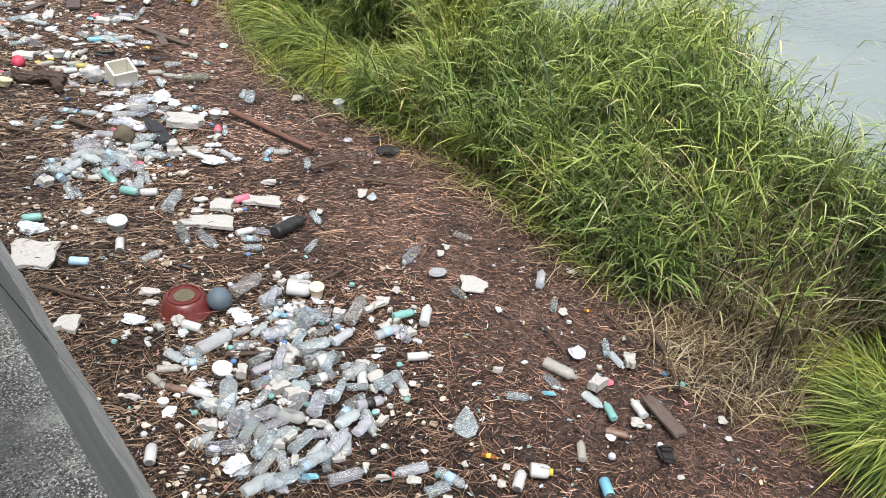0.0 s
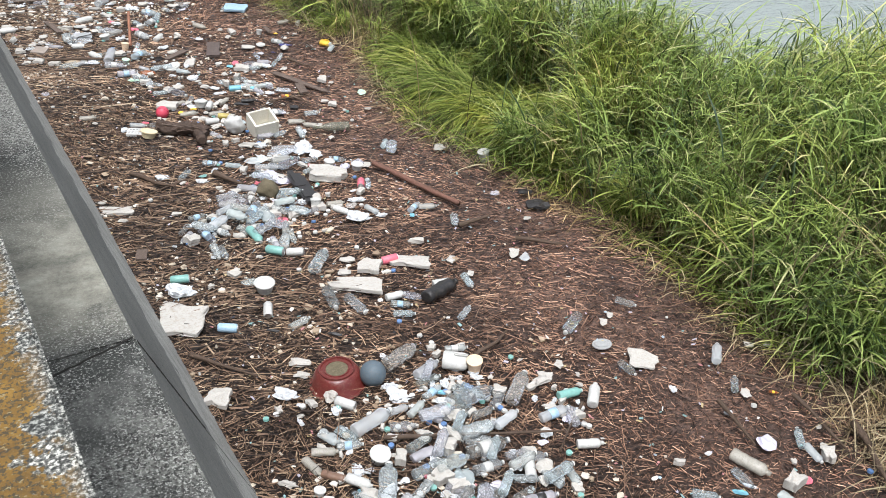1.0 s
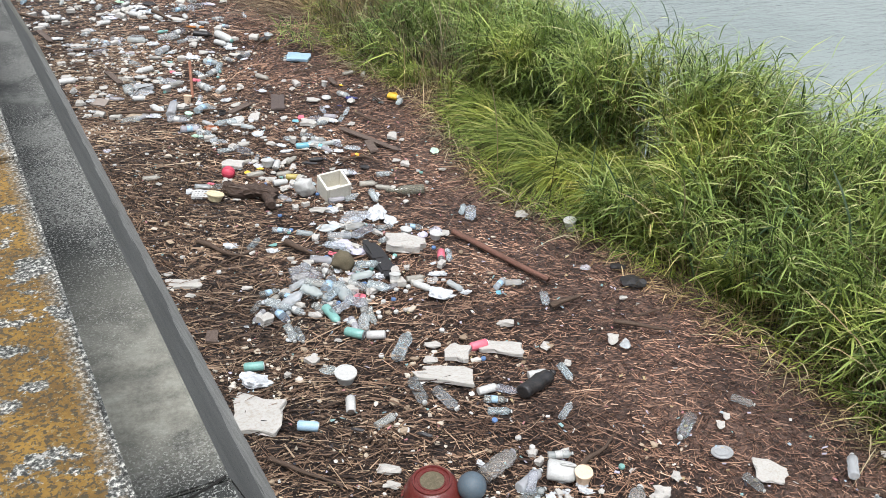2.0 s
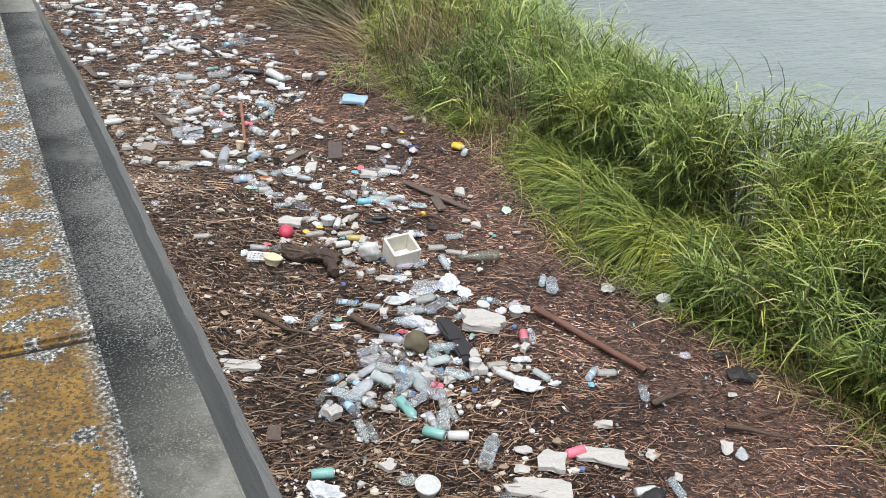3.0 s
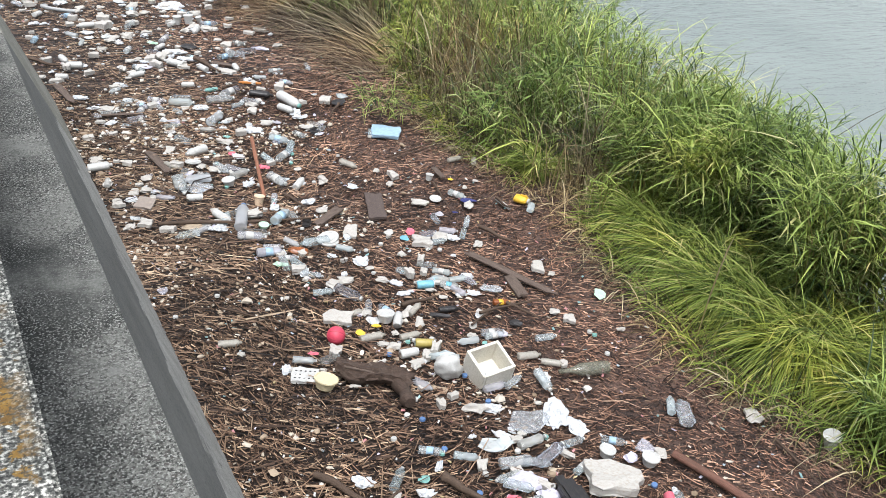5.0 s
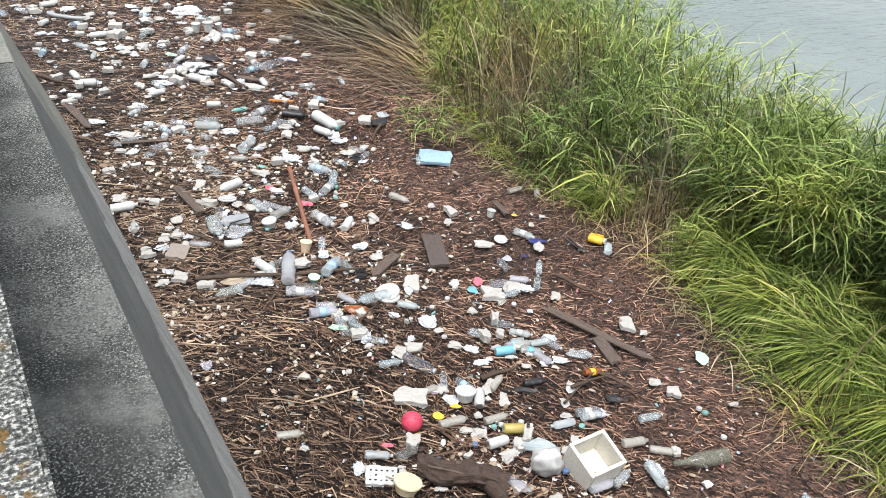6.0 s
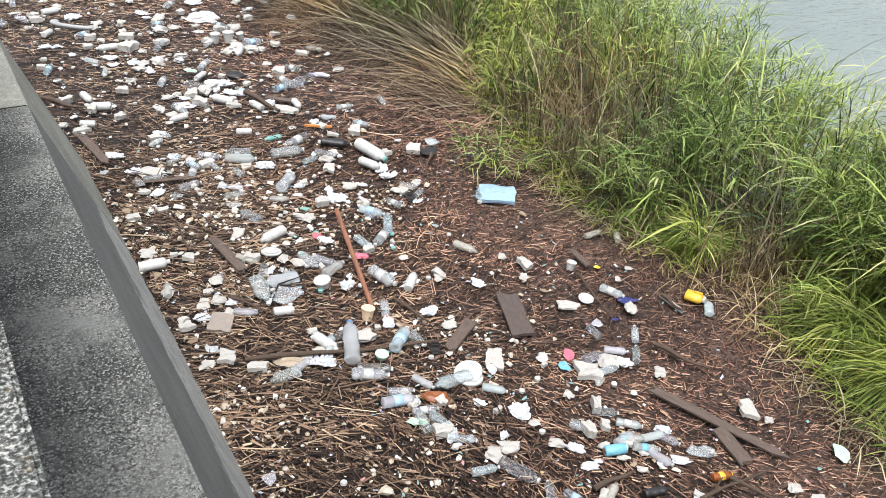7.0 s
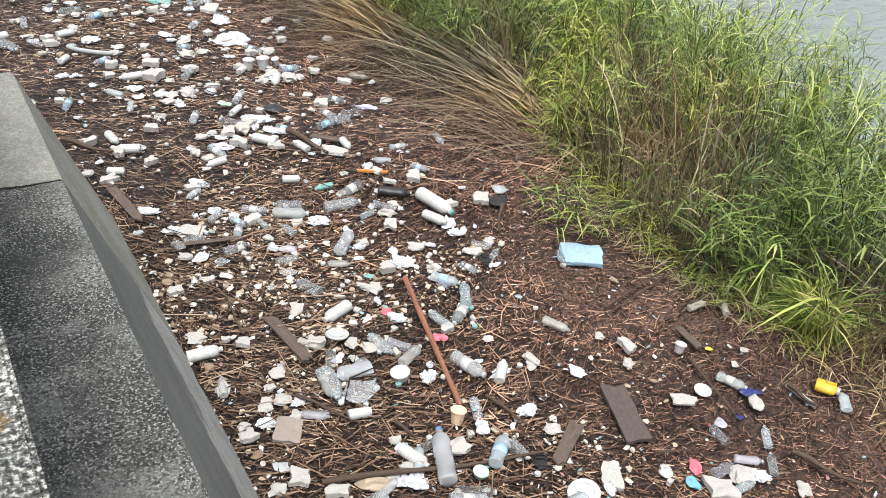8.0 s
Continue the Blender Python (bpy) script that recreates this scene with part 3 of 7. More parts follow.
def build_chips():
    """Small flat chips of coloured plastic among the straw."""
    rng = np.random.default_rng(23)
    m = Nodes("plastic_chip", 0.45)
    ramp = m.n.new("ShaderNodeValToRGB")
    ramp.color_ramp.interpolation = 'CONSTANT'
    e = ramp.color_ramp.elements
    tones = ((0.5, 0.5, 0.48), (0.42, 0.4, 0.48), (0.2, 0.33, 0.33), (0.42, 0.2, 0.2), (0.32, 0.4, 0.46), (0.42, 0.34, 0.18), (0.04, 0.04, 0.05), (0.34, 0.3, 0.24))
    while len(e) < len(tones):
        e.new(0.5)
    for i, c in enumerate(tones):
        e[i].position, e[i].color = (i / len(tones)) ** 0.8, (*c, 1)
    m.l.new(m.island(), ramp.inputs["Fac"])
    m.colour(ramp.outputs["Color"])
    n = 2400
    y = 0.9 + 14 * rng.uniform(0, 1, n)
    x = 0.85 + 2.7 * rng.uniform(0, 1, n) ** 1.2
    turn, w, h = rng.uniform(0, 6.283, n), rng.uniform(0.004, 0.016, n), rng.uniform(0.003, 0.008, n)
    z = np.array([ground_height(a, b) for a, b in zip(x, y)]) + rng.uniform(0.018, 0.034, n)
    d = np.stack([np.cos(turn), np.sin(turn), rng.normal(0, 0.25, n)], 1)
    s = np.stack([-np.sin(turn), np.cos(turn), rng.normal(0, 0.25, n)], 1)
    c = np.stack([x, y, z], 1)
    ring = [c + d * (w * a)[:, None] + s * (h * b)[:, None] for a, b in ((-1, -0.7), (0.8, -1), (1, 0.6), (-0.5, 1))]
    low = [p - np.array([0, 0, 0.003]) for p in ring]
    v = np.stack(ring + low, 1).reshape(-1, 3)
    f = np.array([[0, 1, 2, 3], [7, 6, 5, 4], [0, 4, 5, 1], [1, 5, 6, 2], [2, 6, 7, 3], [3, 7, 4, 0]])
    faces = (f[None] + (np.arange(n) * 8)[:, None, None]).reshape(-1, 4)
    tagged(raw("plastic_chips", v.tolist(), faces.tolist(), m.mat), "small coloured chips of broken plastic among straw", "plastic chips", kind="stuff")


build_twigs()
build_crumbs()
build_chips()


# ---- litter: materials ----
def plastic(name, colour, alpha=1.0, rough=0.3, dirt=0.35):
    m = Nodes(name, rough)
    grime = m.ramp(m.noise(22, 5, 0.7), (0.45, (0, 0, 0)), (0.75, (dirt, dirt, dirt)))
    shade = m.ramp(m.noise(9, 3), (0.3, tuple(v * 0.82 for v in colour)), (0.7, colour))
    m.colour(m.mix(grime, shade, (0.2, 0.15, 0.1))).bump(m.noise(30, 3), 0.25, 0.004)
    m.set(Alpha=alpha)
    return m.mat


def wood(name, low, high):
    m = Nodes(name, 0.8)
    grain = m.noise(30, 5, 0.65, m.stretched(0.12, 1.5, 1.5))
    m.colour(m.mix(m.ramp(m.noise(4, 4), (0.45, (0, 0, 0)), (0.7, (0.5, 0.5, 0.5))), m.ramp(grain, (0.32, low), (0.68, high)), (0.05, 0.035, 0.025)))
    m.bump(grain, 0.6, 0.006)
    return m.mat


def clear_plastic(name, tint, haze, rough):
    """Thin clear plastic: see-through, glossy towards its edges, with a film of scuffs and dirt."""
    m = Nodes(name, 0.45)
    n, l = m.n, m.l
    see, gloss = n.new("ShaderNodeBsdfTransparent"), n.new("ShaderNodeBsdfGlossy")
    see.inputs["Color"].default_value = (*tint, 1)
    gloss.inputs["Roughness"].default_value = rough
    gloss.inputs["Color"].default_value = (0.95, 0.97, 1.0, 1)
    edge = n.new("ShaderNodeLayerWeight")
    edge.inputs["Blend"].default_value = 0.15
    shell = n.new("ShaderNodeMixShader")
    l.new(edge.outputs["Fresnel"], shell.inputs[0])
    l.new(see.outputs[0], shell.inputs[1])
    l.new(gloss.outputs[0], shell.inputs[2])
    # the scuffed plastic runs from bluish white to a warm or lilac grey
    hue = m.ramp(m.per_object(), (0.0, (0.66, 0.76, 0.77)), (0.3, (0.8, 0.83, 0.82)), (0.55, (0.7, 0.67, 0.73)), (0.8, (0.74, 0.8, 0.76)), (1.0, (0.6, 0.55, 0.5)))
    m.colour(hue)
    film = m.ramp(m.noise(1.5, 2, 0.5), (0.35, (haze * 0.88,) * 3), (0.65, (haze * 1.12,) * 3))
    # some are still clear, some scuffed milky
    shift = n.new("ShaderNodeMath")
    shift.operation = 'MULTIPLY_ADD'
    shift.inputs[1].default_value, shift.inputs[2].default_value = 7.31, 0.2
    l.new(m.per_object(), shift.inputs[0])
    again = n.new("ShaderNodeMath")
    again.operation = 'FRACT'
    l.new(shift.outputs[0], again.inputs[0])
    wear = n.new("ShaderNodeMapRange")
    wear.inputs[3].default_value, wear.inputs[4].default_value = 0.45, 2.1
    l.new(again.outputs[0], wear.inputs[0])
    worn = n.new("ShaderNodeMath")
    worn.operation = 'MULTIPLY'
    l.new(film, worn.inputs[0])
    l.new(wear.outputs[0], worn.inputs[1])
    both = n.new("ShaderNodeMixShader")
    l.new(worn.outputs[0], both.inputs[0])
    l.new(shell.outputs[0], both.inputs[1])
    l.new(m.bsdf.outputs[0], both.inputs[2])
    l.new(both.outputs[0], n["Material Output"].inputs["Surface"])
    return m.mat


CLEAR = clear_plastic("clear_plastic", (0.84, 0.86, 0.87), 0.17, 0.2)
CLOUDY = plastic("cloudy_plastic", (0.5, 0.48, 0.42), 0.62, 0.35, 0.6)
GLASS_GREEN = plastic("greenish_glass", (0.2, 0.2, 0.155), 0.62, 0.12, 0.4)
FILM = clear_plastic("clear_film", (0.9, 0.91, 0.92), 0.3, 0.2)
WHITE = plastic("white_plastic", (0.53, 0.53, 0.51), 1.0, 0.4, 0.3)
BAG = plastic("white_film", (0.64, 0.66, 0.68), 0.86, 0.35, 0.2)
CREAM = plastic("cream_plastic", (0.72, 0.62, 0.4), 1.0, 0.45)
PEACH = plastic("peach_plastic", (0.8, 0.6, 0.42), 1.0, 0.45)
RED = plastic("red_plastic", (0.55, 0.05, 0.05), 1.0, 0.35)
PINK = plastic("pink_plastic", (0.75, 0.16, 0.22), 1.0, 0.45)
LILAC = plastic("lilac_film", (0.66, 0.64, 0.76), 0.85, 0.35)
BLUE = plastic("blue_plastic", (0.1, 0.2, 0.4), 1.0, 0.4)
SKYBLUE = plastic("pale_blue_plastic", (0.36, 0.52, 0.66), 1.0, 0.4, 0.2)
CYAN = plastic("cyan_plastic", (0.2, 0.5, 0.62), 0.9, 0.35)
TEAL = plastic("teal_plastic", (0.2, 0.42, 0.38), 1.0, 0.35)
MINT = plastic("mint_plastic", (0.55, 0.78, 0.6), 0.9, 0.4)
YELLOW = plastic("yellow_plastic", (0.78, 0.5, 0.05), 1.0, 0.4, 0.12)
OLIVE = plastic("faded_yellow_plastic", (0.42, 0.34, 0.09), 1.0, 0.4)
ORANGE = plastic("orange_plastic", (0.6, 0.24, 0.06), 1.0, 0.4)
AMBER = plastic("amber_plastic", (0.27, 0.075, 0.015), 0.92, 0.3)
BROWN = plastic("brown_plastic", (0.22, 0.13, 0.09), 0.85, 0.35)
TAN = plastic("tan_film", (0.45, 0.36, 0.26), 0.85, 0.5)
NAVY = plastic("navy_plastic", (0.02, 0.03, 0.16), 1.0, 0.4)
BLACK = plastic("black_plastic", (0.018, 0.018, 0.02), 1.0, 0.45, 0.2)
SLATE = plastic("slate_blue_rubber", (0.085, 0.12, 0.15), 1.0, 0.6)
BASIN_RED = plastic("dark_red_plastic", (0.12, 0.015, 0.013), 1.0, 0.35, 0.3)
CORAL = plastic("coral_rubber", (0.6, 0.055, 0.105), 1.0, 0.5, 0.2)
SEAM = plastic("seam_rubber", (0.28, 0.03, 0.04), 1.0, 0.6, 0.1)
MOSS = plastic("mossy_rubber", (0.1, 0.085, 0.05), 1.0, 0.9, 0.8)
GREY = plastic("grey_plastic", (0.36, 0.37, 0.37), 1.0, 0.5)
CARD = plastic("wet_card", (0.29, 0.245, 0.21), 1.0, 0.8)
BOARD = plastic("grey_brown_board", (0.075, 0.055, 0.05), 1.0, 0.7, 0.5)
ALUMINIUM = Nodes("aluminium", 0.35, 1.0).set(Base_Color=(0.75, 0.75, 0.76, 1)).mat
DRIFT = wood("grey_driftwood", (0.06, 0.042, 0.032), (0.17, 0.125, 0.1))
BARK = wood("brown_branch", (0.035, 0.022, 0.016), (0.13, 0.085, 0.055))
POLE = wood("reddish_pole", (0.1, 0.042, 0.028), (0.23, 0.115, 0.08))
REDSTICK = wood("orange_brown_stick", (0.22, 0.085, 0.045), (0.38, 0.17, 0.1))
DARKWOOD = wood("sodden_wood", (0.014, 0.009, 0.007), (0.1, 0.062, 0.043))


# ---- litter: shapes, each of length 1 along x or of size 1, on z = 0 ----
def lathe(profile, n=14, wobble=0.0, flat=1.0, seed=0.0, axis="x"):
    """A turned shape from (along, radius) pairs, closed at both ends; wobble dents it, flat squeezes it."""
    bm = bmesh.new()
    rings = []
    for a, r in profile:
        ring = []
        for i in range(n):
            t = 2 * math.pi * i / n
            p = Vector((a, r * math.cos(t), r * math.sin(t)))
            if wobble:
                d = 1 + wobble * noise.noise(Vector((a * 6 + seed, math.cos(t) * 1.3, math.sin(t) * 1.3 + seed)))
                p = Vector((a, p.y * d * (2 - flat), p.z * d * flat))
                p.y += wobble * 0.06 * noise.noise(Vector((a * 3, seed, 0)))
            if axis == "z":
                p = Vector((p.y, p.z, p.x))
            ring.append(bm.verts.new(p))
        rings.append(ring)
    for q, w in zip(rings, rings[1:]):
        for i in range(n):
            bm.faces.new((q[i], q[(i + 1) % n], w[(i + 1) % n], w[i]))
    bm.faces.new(rings[0][::-1])
    bm.faces.new(rings[-1])
    bmesh.ops.recalc_face_normals(bm, faces=bm.faces[:])
    return bm


PROTO = {}


def thing(key, name, label, category, group=""):
    ob = tagged(new(name), label, category, group)
    PROTO[key] = ob
    return ob


def bottle(key, label, body=None, cap=None, band=None, ribs=False, dent=0.0, radius=0.155, seed=0.0, waist=0.0, neck=False):
    """A drink bottle lying on its side: body, screw cap and printed wrapper. It lies with its axis on x, base at -0.5."""
    ob = thing(key, "plastic_bottle", label, "bottle", "washed-up bottles")
    r = radius
    steps = [(-0.5, r * 0.6), (-0.497, r * 0.8), (-0.488, r * 0.94), (-0.465, r), (-0.4, r)]
    for i in range(11):
        a = -0.36 + 0.055 * i
        pinch = 1 - waist * math.exp(-((a - 0.0) / 0.07) ** 2)
        steps.append((a, r * (0.92 if ribs and i % 2 else 1.0) * pinch))
    steps += [(0.27, r), (0.32, r * 0.9), (0.36, r * 0.68), (0.395, r * 0.44), (0.41, r * 0.37), (0.43, r * 0.36), (0.435, r * 0.44), (0.45, r * 0.44), (0.452, r * 0.34)]
    if neck:
        steps = [(-0.5, r * 0.6), (-0.49, r * 0.93), (-0.47, r), (0.0, r), (0.08, r * 0.9), (0.17, r * 0.62), (0.26, r * 0.42), (0.38, r * 0.34), (0.43, r * 0.33), (0.435, r * 0.42), (0.45, r * 0.42), (0.452, r * 0.32)]
    if not cap:
        steps.append((0.5, r * 0.34))
    shell = part("body", lathe(steps, 14, dent, 1 - dent * 0.55, seed), body or CLEAR, ob, smooth=True)
    part("neck_ring", lathe([(0.425, r * 0.35), (0.43, r * 0.47), (0.44, r * 0.47), (0.445, r * 0.35)], 12), body or CLEAR, shell, "raised neck ring", True)
    if cap:
        part("cap", lathe([(0.447, r * 0.4), (0.45, r * 0.44), (0.495, r * 0.44), (0.5, r * 0.4)], 12), cap, ob, "small plastic screw cap", True)
    if band:
        part("wrapper", lathe([(-0.2, r * 1.0), (-0.199, r * 1.025), (0.06, r * 1.025), (0.061, r * 1.0)], 14, dent, 1 - dent * 0.55, seed), band, ob, "printed wrapper, faded", True)
    ob["rest"] = r * (1 - dent * 0.5)
    return ob


bottle("clear_plain", "clear plastic drink bottle lying on straw litter", None, WHITE, dent=0.05, seed=1, waist=0.1)
bottle("clear_crushed", "crushed clear plastic bottle without a cap on straw litter", None, None, dent=0.3, radius=0.17, seed=2)
bottle("clear_ribbed", "clear ribbed plastic water bottle lying on straw litter", None, WHITE, ribs=True, dent=0.06, seed=3)
bottle("clear_blue", "clear plastic bottle with a faded blue wrapper", None, WHITE, SKYBLUE, dent=0.06, seed=4)
bottle("clear_white", "clear plastic bottle with a white wrapper", None, WHITE, WHITE, ribs=True, dent=0.06, seed=5)
bottle("clear_dark", "clear plastic bottle with a dark wrapper", None, WHITE, BLACK, dent=0.1, seed=6)
bottle("clear_red", "clear plastic bottle with a red cap", None, RED, dent=0.1, seed=7)
bottle("clear_yellow", "clear plastic bottle with a yellow cap", None, YELLOW, dent=0.1, seed=8)
bottle("clear_cyan", "clear plastic bottle with a bright blue wrapper", None, WHITE, CYAN, dent=0.1, seed=9)
bottle("clear_tall", "tall ribbed clear plastic bottle with a blue cap", None, BLUE, ribs=True, dent=0.1, radius=0.13, seed=10)
bottle("dull", "dirty cloudy plastic bottle half sunk in litter", CLOUDY, None, dent=0.15, seed=11)
bottle("brown_bottle", "brown tinted plastic bottle with mud on it", BROWN, WHITE, dent=0.15, seed=12)
bottle("teal_bottle", "teal green plastic bottle with a white cap", TEAL, WHITE, dent=0.1, seed=13)
bottle("dark_bottle", "black plastic bottle lying on the litter", BLACK, BLACK, dent=0.2, seed=14)
bottle("white_bottle", "opaque white plastic bottle lying on the litter", WHITE, WHITE, dent=0.06, radius=0.18, seed=15)

bottle("white_teal", "opaque white plastic bottle with a teal cap", WHITE, TEAL, dent=0.05, radius=0.15, seed=27)

bottle("amber_bottle", "small amber plastic bottle with a yellow wrapper", AMBER, YELLOW, YELLOW, dent=0.15, radius=0.17, seed=31)
bottle("glass_bottle", "long-necked greenish glass bottle on wet mud", GLASS_GREEN, None, dent=0.04, radius=0.13, seed=16, neck=True)


def can(key, colour, label):
    ob = thing(key, "drink_can", label, "can", "washed-up cans")
    r = 0.24
    part("body", lathe([(-0.5, r * 0.72), (-0.47, r * 0.85), (-0.43, r), (0.42, r), (0.46, r * 0.9), (0.475, r * 0.84)], 16, 0.06, 1.0, len(key)), colour, ob, smooth=True)
    top = part("can_top", lathe([(0.474, r * 0.84), (0.5, r * 0.86), (0.5, r * 0.78), (0.485, r * 0.76)], 16), ALUMINIUM, ob, "bare metal can end")
    part("pull_tab", lathe([(0.49, 0.05), (0.515, 0.06), (0.515, 0.02)], 8), ALUMINIUM, top, "small metal pull tab")
    part("can_base", lathe([(-0.503, r * 0.5), (-0.505, r * 0.68), (-0.49, r * 0.74)], 16), ALUMINIUM, ob, "bare metal can end")
    ob["rest"] = r


can("can_teal", CYAN, "bright blue drink can lying on mud")
can("can_white", WHITE, "white drink can lying among straw litter")
can("can_blue", SKYBLUE, "pale blue drink can lying on straw")
can("can_red", PINK, "faded red drink can lying on the litter")
can("can_green", TEAL, "sea-green drink can lying among bottles")
can("can_yellow", OLIVE, "yellow drink can lying among bottles")
can("can_cyan", CYAN, "light blue drink can among clear bottles")


def lump(seed, rough=0.35, subdiv=2, square=0.0):
    """An irregular lump within a unit box, resting on z = 0."""
    bm = bmesh.new()
    bmesh.ops.create_icosphere(bm, subdivisions=subdiv, radius=0.5)
    for v in bm.verts:
        p = v.co.normalized()
        if square:
            p = p / max(abs(p.x), abs(p.y), abs(p.z)) * (square) + p * (1 - square)
        d = 0.5 * (1 + rough * noise.noise(p * 1.6 + Vector((seed * 3.1, seed, 0))) + rough * 0.5 * noise.noise(p * 4 + Vector((seed, 0, seed * 2))))
        v.co = p * d
        v.co.z = max(v.co.z + 0.42, 0.0)
    return bm


def crumple(seed, subdiv=2):
    """A crumpled heap of thin sheet with sharp folds, within a unit box."""
    bm = bmesh.new()
    bmesh.ops.create_icosphere(bm, subdivisions=subdiv, radius=0.5)
    for v in bm.verts:
        p = v.co.normalized()
        o = Vector((seed * 2.7, seed * 1.3, seed))
        fold = 0.3 * abs(noise.noise(p * 2.2 + o)) + 0.3 * abs(noise.noise(p * 5 + o)) + 0.14 * noise.noise(p * 9 + o)
        outline = 1 + 0.45 * noise.noise(Vector((p.x * 1.4, p.y * 1.4, 0)) + o)
        v.co = Vector((p.x * 0.5 * outline * (0.82 + fold), p.y * 0.5 * outline * (0.82 + fold), max(0.0, (p.z * 0.5 + 0.35) * (0.4 + 2.2 * fold))))
    return bm


def slab(seed, cuts=5, worn=1.0):
    """A broken slab of foam with chipped edges, within a unit box on z = 0."""
    bm = bmesh.new()
    bmesh.ops.create_cube(bm, size=1)
    bmesh.ops.subdivide_edges(bm, edges=bm.edges[:], cuts=cuts, use_grid_fill=True)
    for v in bm.verts:
        p = v.co.copy()
        o = Vector((seed * 1.9, seed * 0.7, seed))
        s = 1 + 0.28 * worn * noise.noise(Vector((p.x * 2.2, p.y * 2.2, 0)) + o) + 0.1 * noise.noise(Vector((p.x * 7, p.y * 7, 0)) + o)
        bite = max(0.0, noise.noise(Vector((p.x * 1.5, p.y * 1.5, 3)) + o) - 0.15) * 0.7 * worn
        v.co = Vector((p.x * s * (1 - bite), p.y * s * (1 - bite * 0.6), (p.z + 0.5) * (1 + 0.22 * noise.noise(p * 4 + o))))
    bmesh.ops.bevel(bm, geom=[e for e in bm.edges if len(e.link_faces) == 2 and e.calc_face_angle(0) > 1.0], offset=0.03, segments=1, affect='EDGES')
    return bm


def single(key, name, bm, material, label, category, group="", smooth=False):
    ob = tagged(part(name, bm, material, smooth=smooth), label, category, group)
    PROTO[key] = ob
    return ob


for i in range(6):
    single("foam_lump%d" % i, "foam_lump", lump(i + 1.3, 0.55, 2, 0.4), FOAM, "broken lump of white foam plastic on the litter", "foam", "broken foam pieces")
for i in range(5):
    single("foam_slab%d" % i, "foam_slab", slab(i + 0.7, 3, 1.6), FOAM, "broken white foam slab with chipped edges", "foam", "broken foam pieces")
for key, m, label in (("white", BAG, "crumpled white plastic bag lying on the litter"), ("clear", FILM, "crumpled clear plastic film stuck to the mud"), ("lilac", LILAC, "crumpled pale lilac plastic film among bottles"),
                      ("pink", PINK, "crumpled pink plastic wrapper on the litter"), ("blue", CYAN, "crumpled light blue plastic wrapper"), ("cyan", CYAN, "crumpled bright blue plastic container"), ("teal", TEAL, "crumpled teal plastic scrap on straw"),
                      ("green", MINT, "crumpled pale green plastic wrapper"), ("yellow", YELLOW, "small crumpled yellow plastic scrap"), ("amber", AMBER, "crumpled amber brown plastic bottle among clear ones"), ("dark", BLACK, "dark scrap of wet rubber sheet on mud"),
                      ("navy", NAVY, "crumpled navy blue rubber glove on mud"), ("black", BLACK, "crumpled black plastic bag on the litter"), ("tan", TAN, "crumpled tan plastic sheet on straw")):
    for i in range(3 if key in ("white", "clear", "lilac") else 1):
        single("bag_%s%d" % (key, i), "plastic_scrap" if key not in ("white", "black") else "plastic_bag", crumple(i * 1.7 + len(key) * 0.9 + ord(key[0]) * 0.1, 3 if key == "white" else 2), m, label, "plastic bag", "crumpled plastic")


single("bag_full", "plastic_bag", lump(2.6, 0.45, 3), WHITE, "puffed-up white plastic bag beside the foam box", "plastic bag", smooth=True)


# round things, one unit across, resting on z = 0
def cup_profile(top, base, height, wall=0.05):
    return [(0.0, base), (0.02, base * 1.03), (height * 0.92, top * 0.95), (height * 0.93, top), (height, top), (height, top - wall), (height * 0.9, top - wall - 0.02), (0.1, base - wall), (0.09, 0.02)]


for key, name, m, label, height in (("tub", "plastic_tub", WHITE, "round white plastic tub with a rim", 0.5), ("tub_cream", "plastic_tub", CREAM, "round cream plastic tub with a wide rim", 0.4), ("tub_green", "plastic_tub", MINT, "small pale green plastic tub", 0.4),
                                    ("cup_white", "plastic_cup", WHITE, "white plastic cup on the litter", 0.9), ("cup_peach", "plastic_cup", PEACH, "peach coloured plastic cup on the litter", 0.9), ("can_stub", "plastic_cup", WHITE, "short white plastic cup on straw", 0.8)):
    ob = thing(key, name, label, "container", "washed-up tubs")
    bowl = part("bowl", lathe(cup_profile(0.5, 0.36, height), 18, axis="z"), m, ob, smooth=False)
    part("rim", lathe([(height + 0.001, 0.44), (height + 0.03, 0.46), (height + 0.035, 0.52), (height - 0.03, 0.525), (height - 0.03, 0.5)], 18, axis="z"), m, bowl, "rolled rim")
for key, m, label in (("lid_white", WHITE, "round white plastic lid on straw litter"), ("lid_grey", GREY, "round grey plastic lid on wet mud")):
    ob = thing(key, "round_lid", label, "lid", "washed-up lids")
    plate = part("plate", lathe([(0.0, 0.48), (0.03, 0.5), (0.08, 0.5), (0.1, 0.47), (0.09, 0.42), (0.105, 0.1)], 20, axis="z"), m, ob)
    part("raised_ring", lathe([(0.095, 0.36), (0.125, 0.37), (0.125, 0.33), (0.095, 0.31)], 20, axis="z"), m, plate, "raised ring")


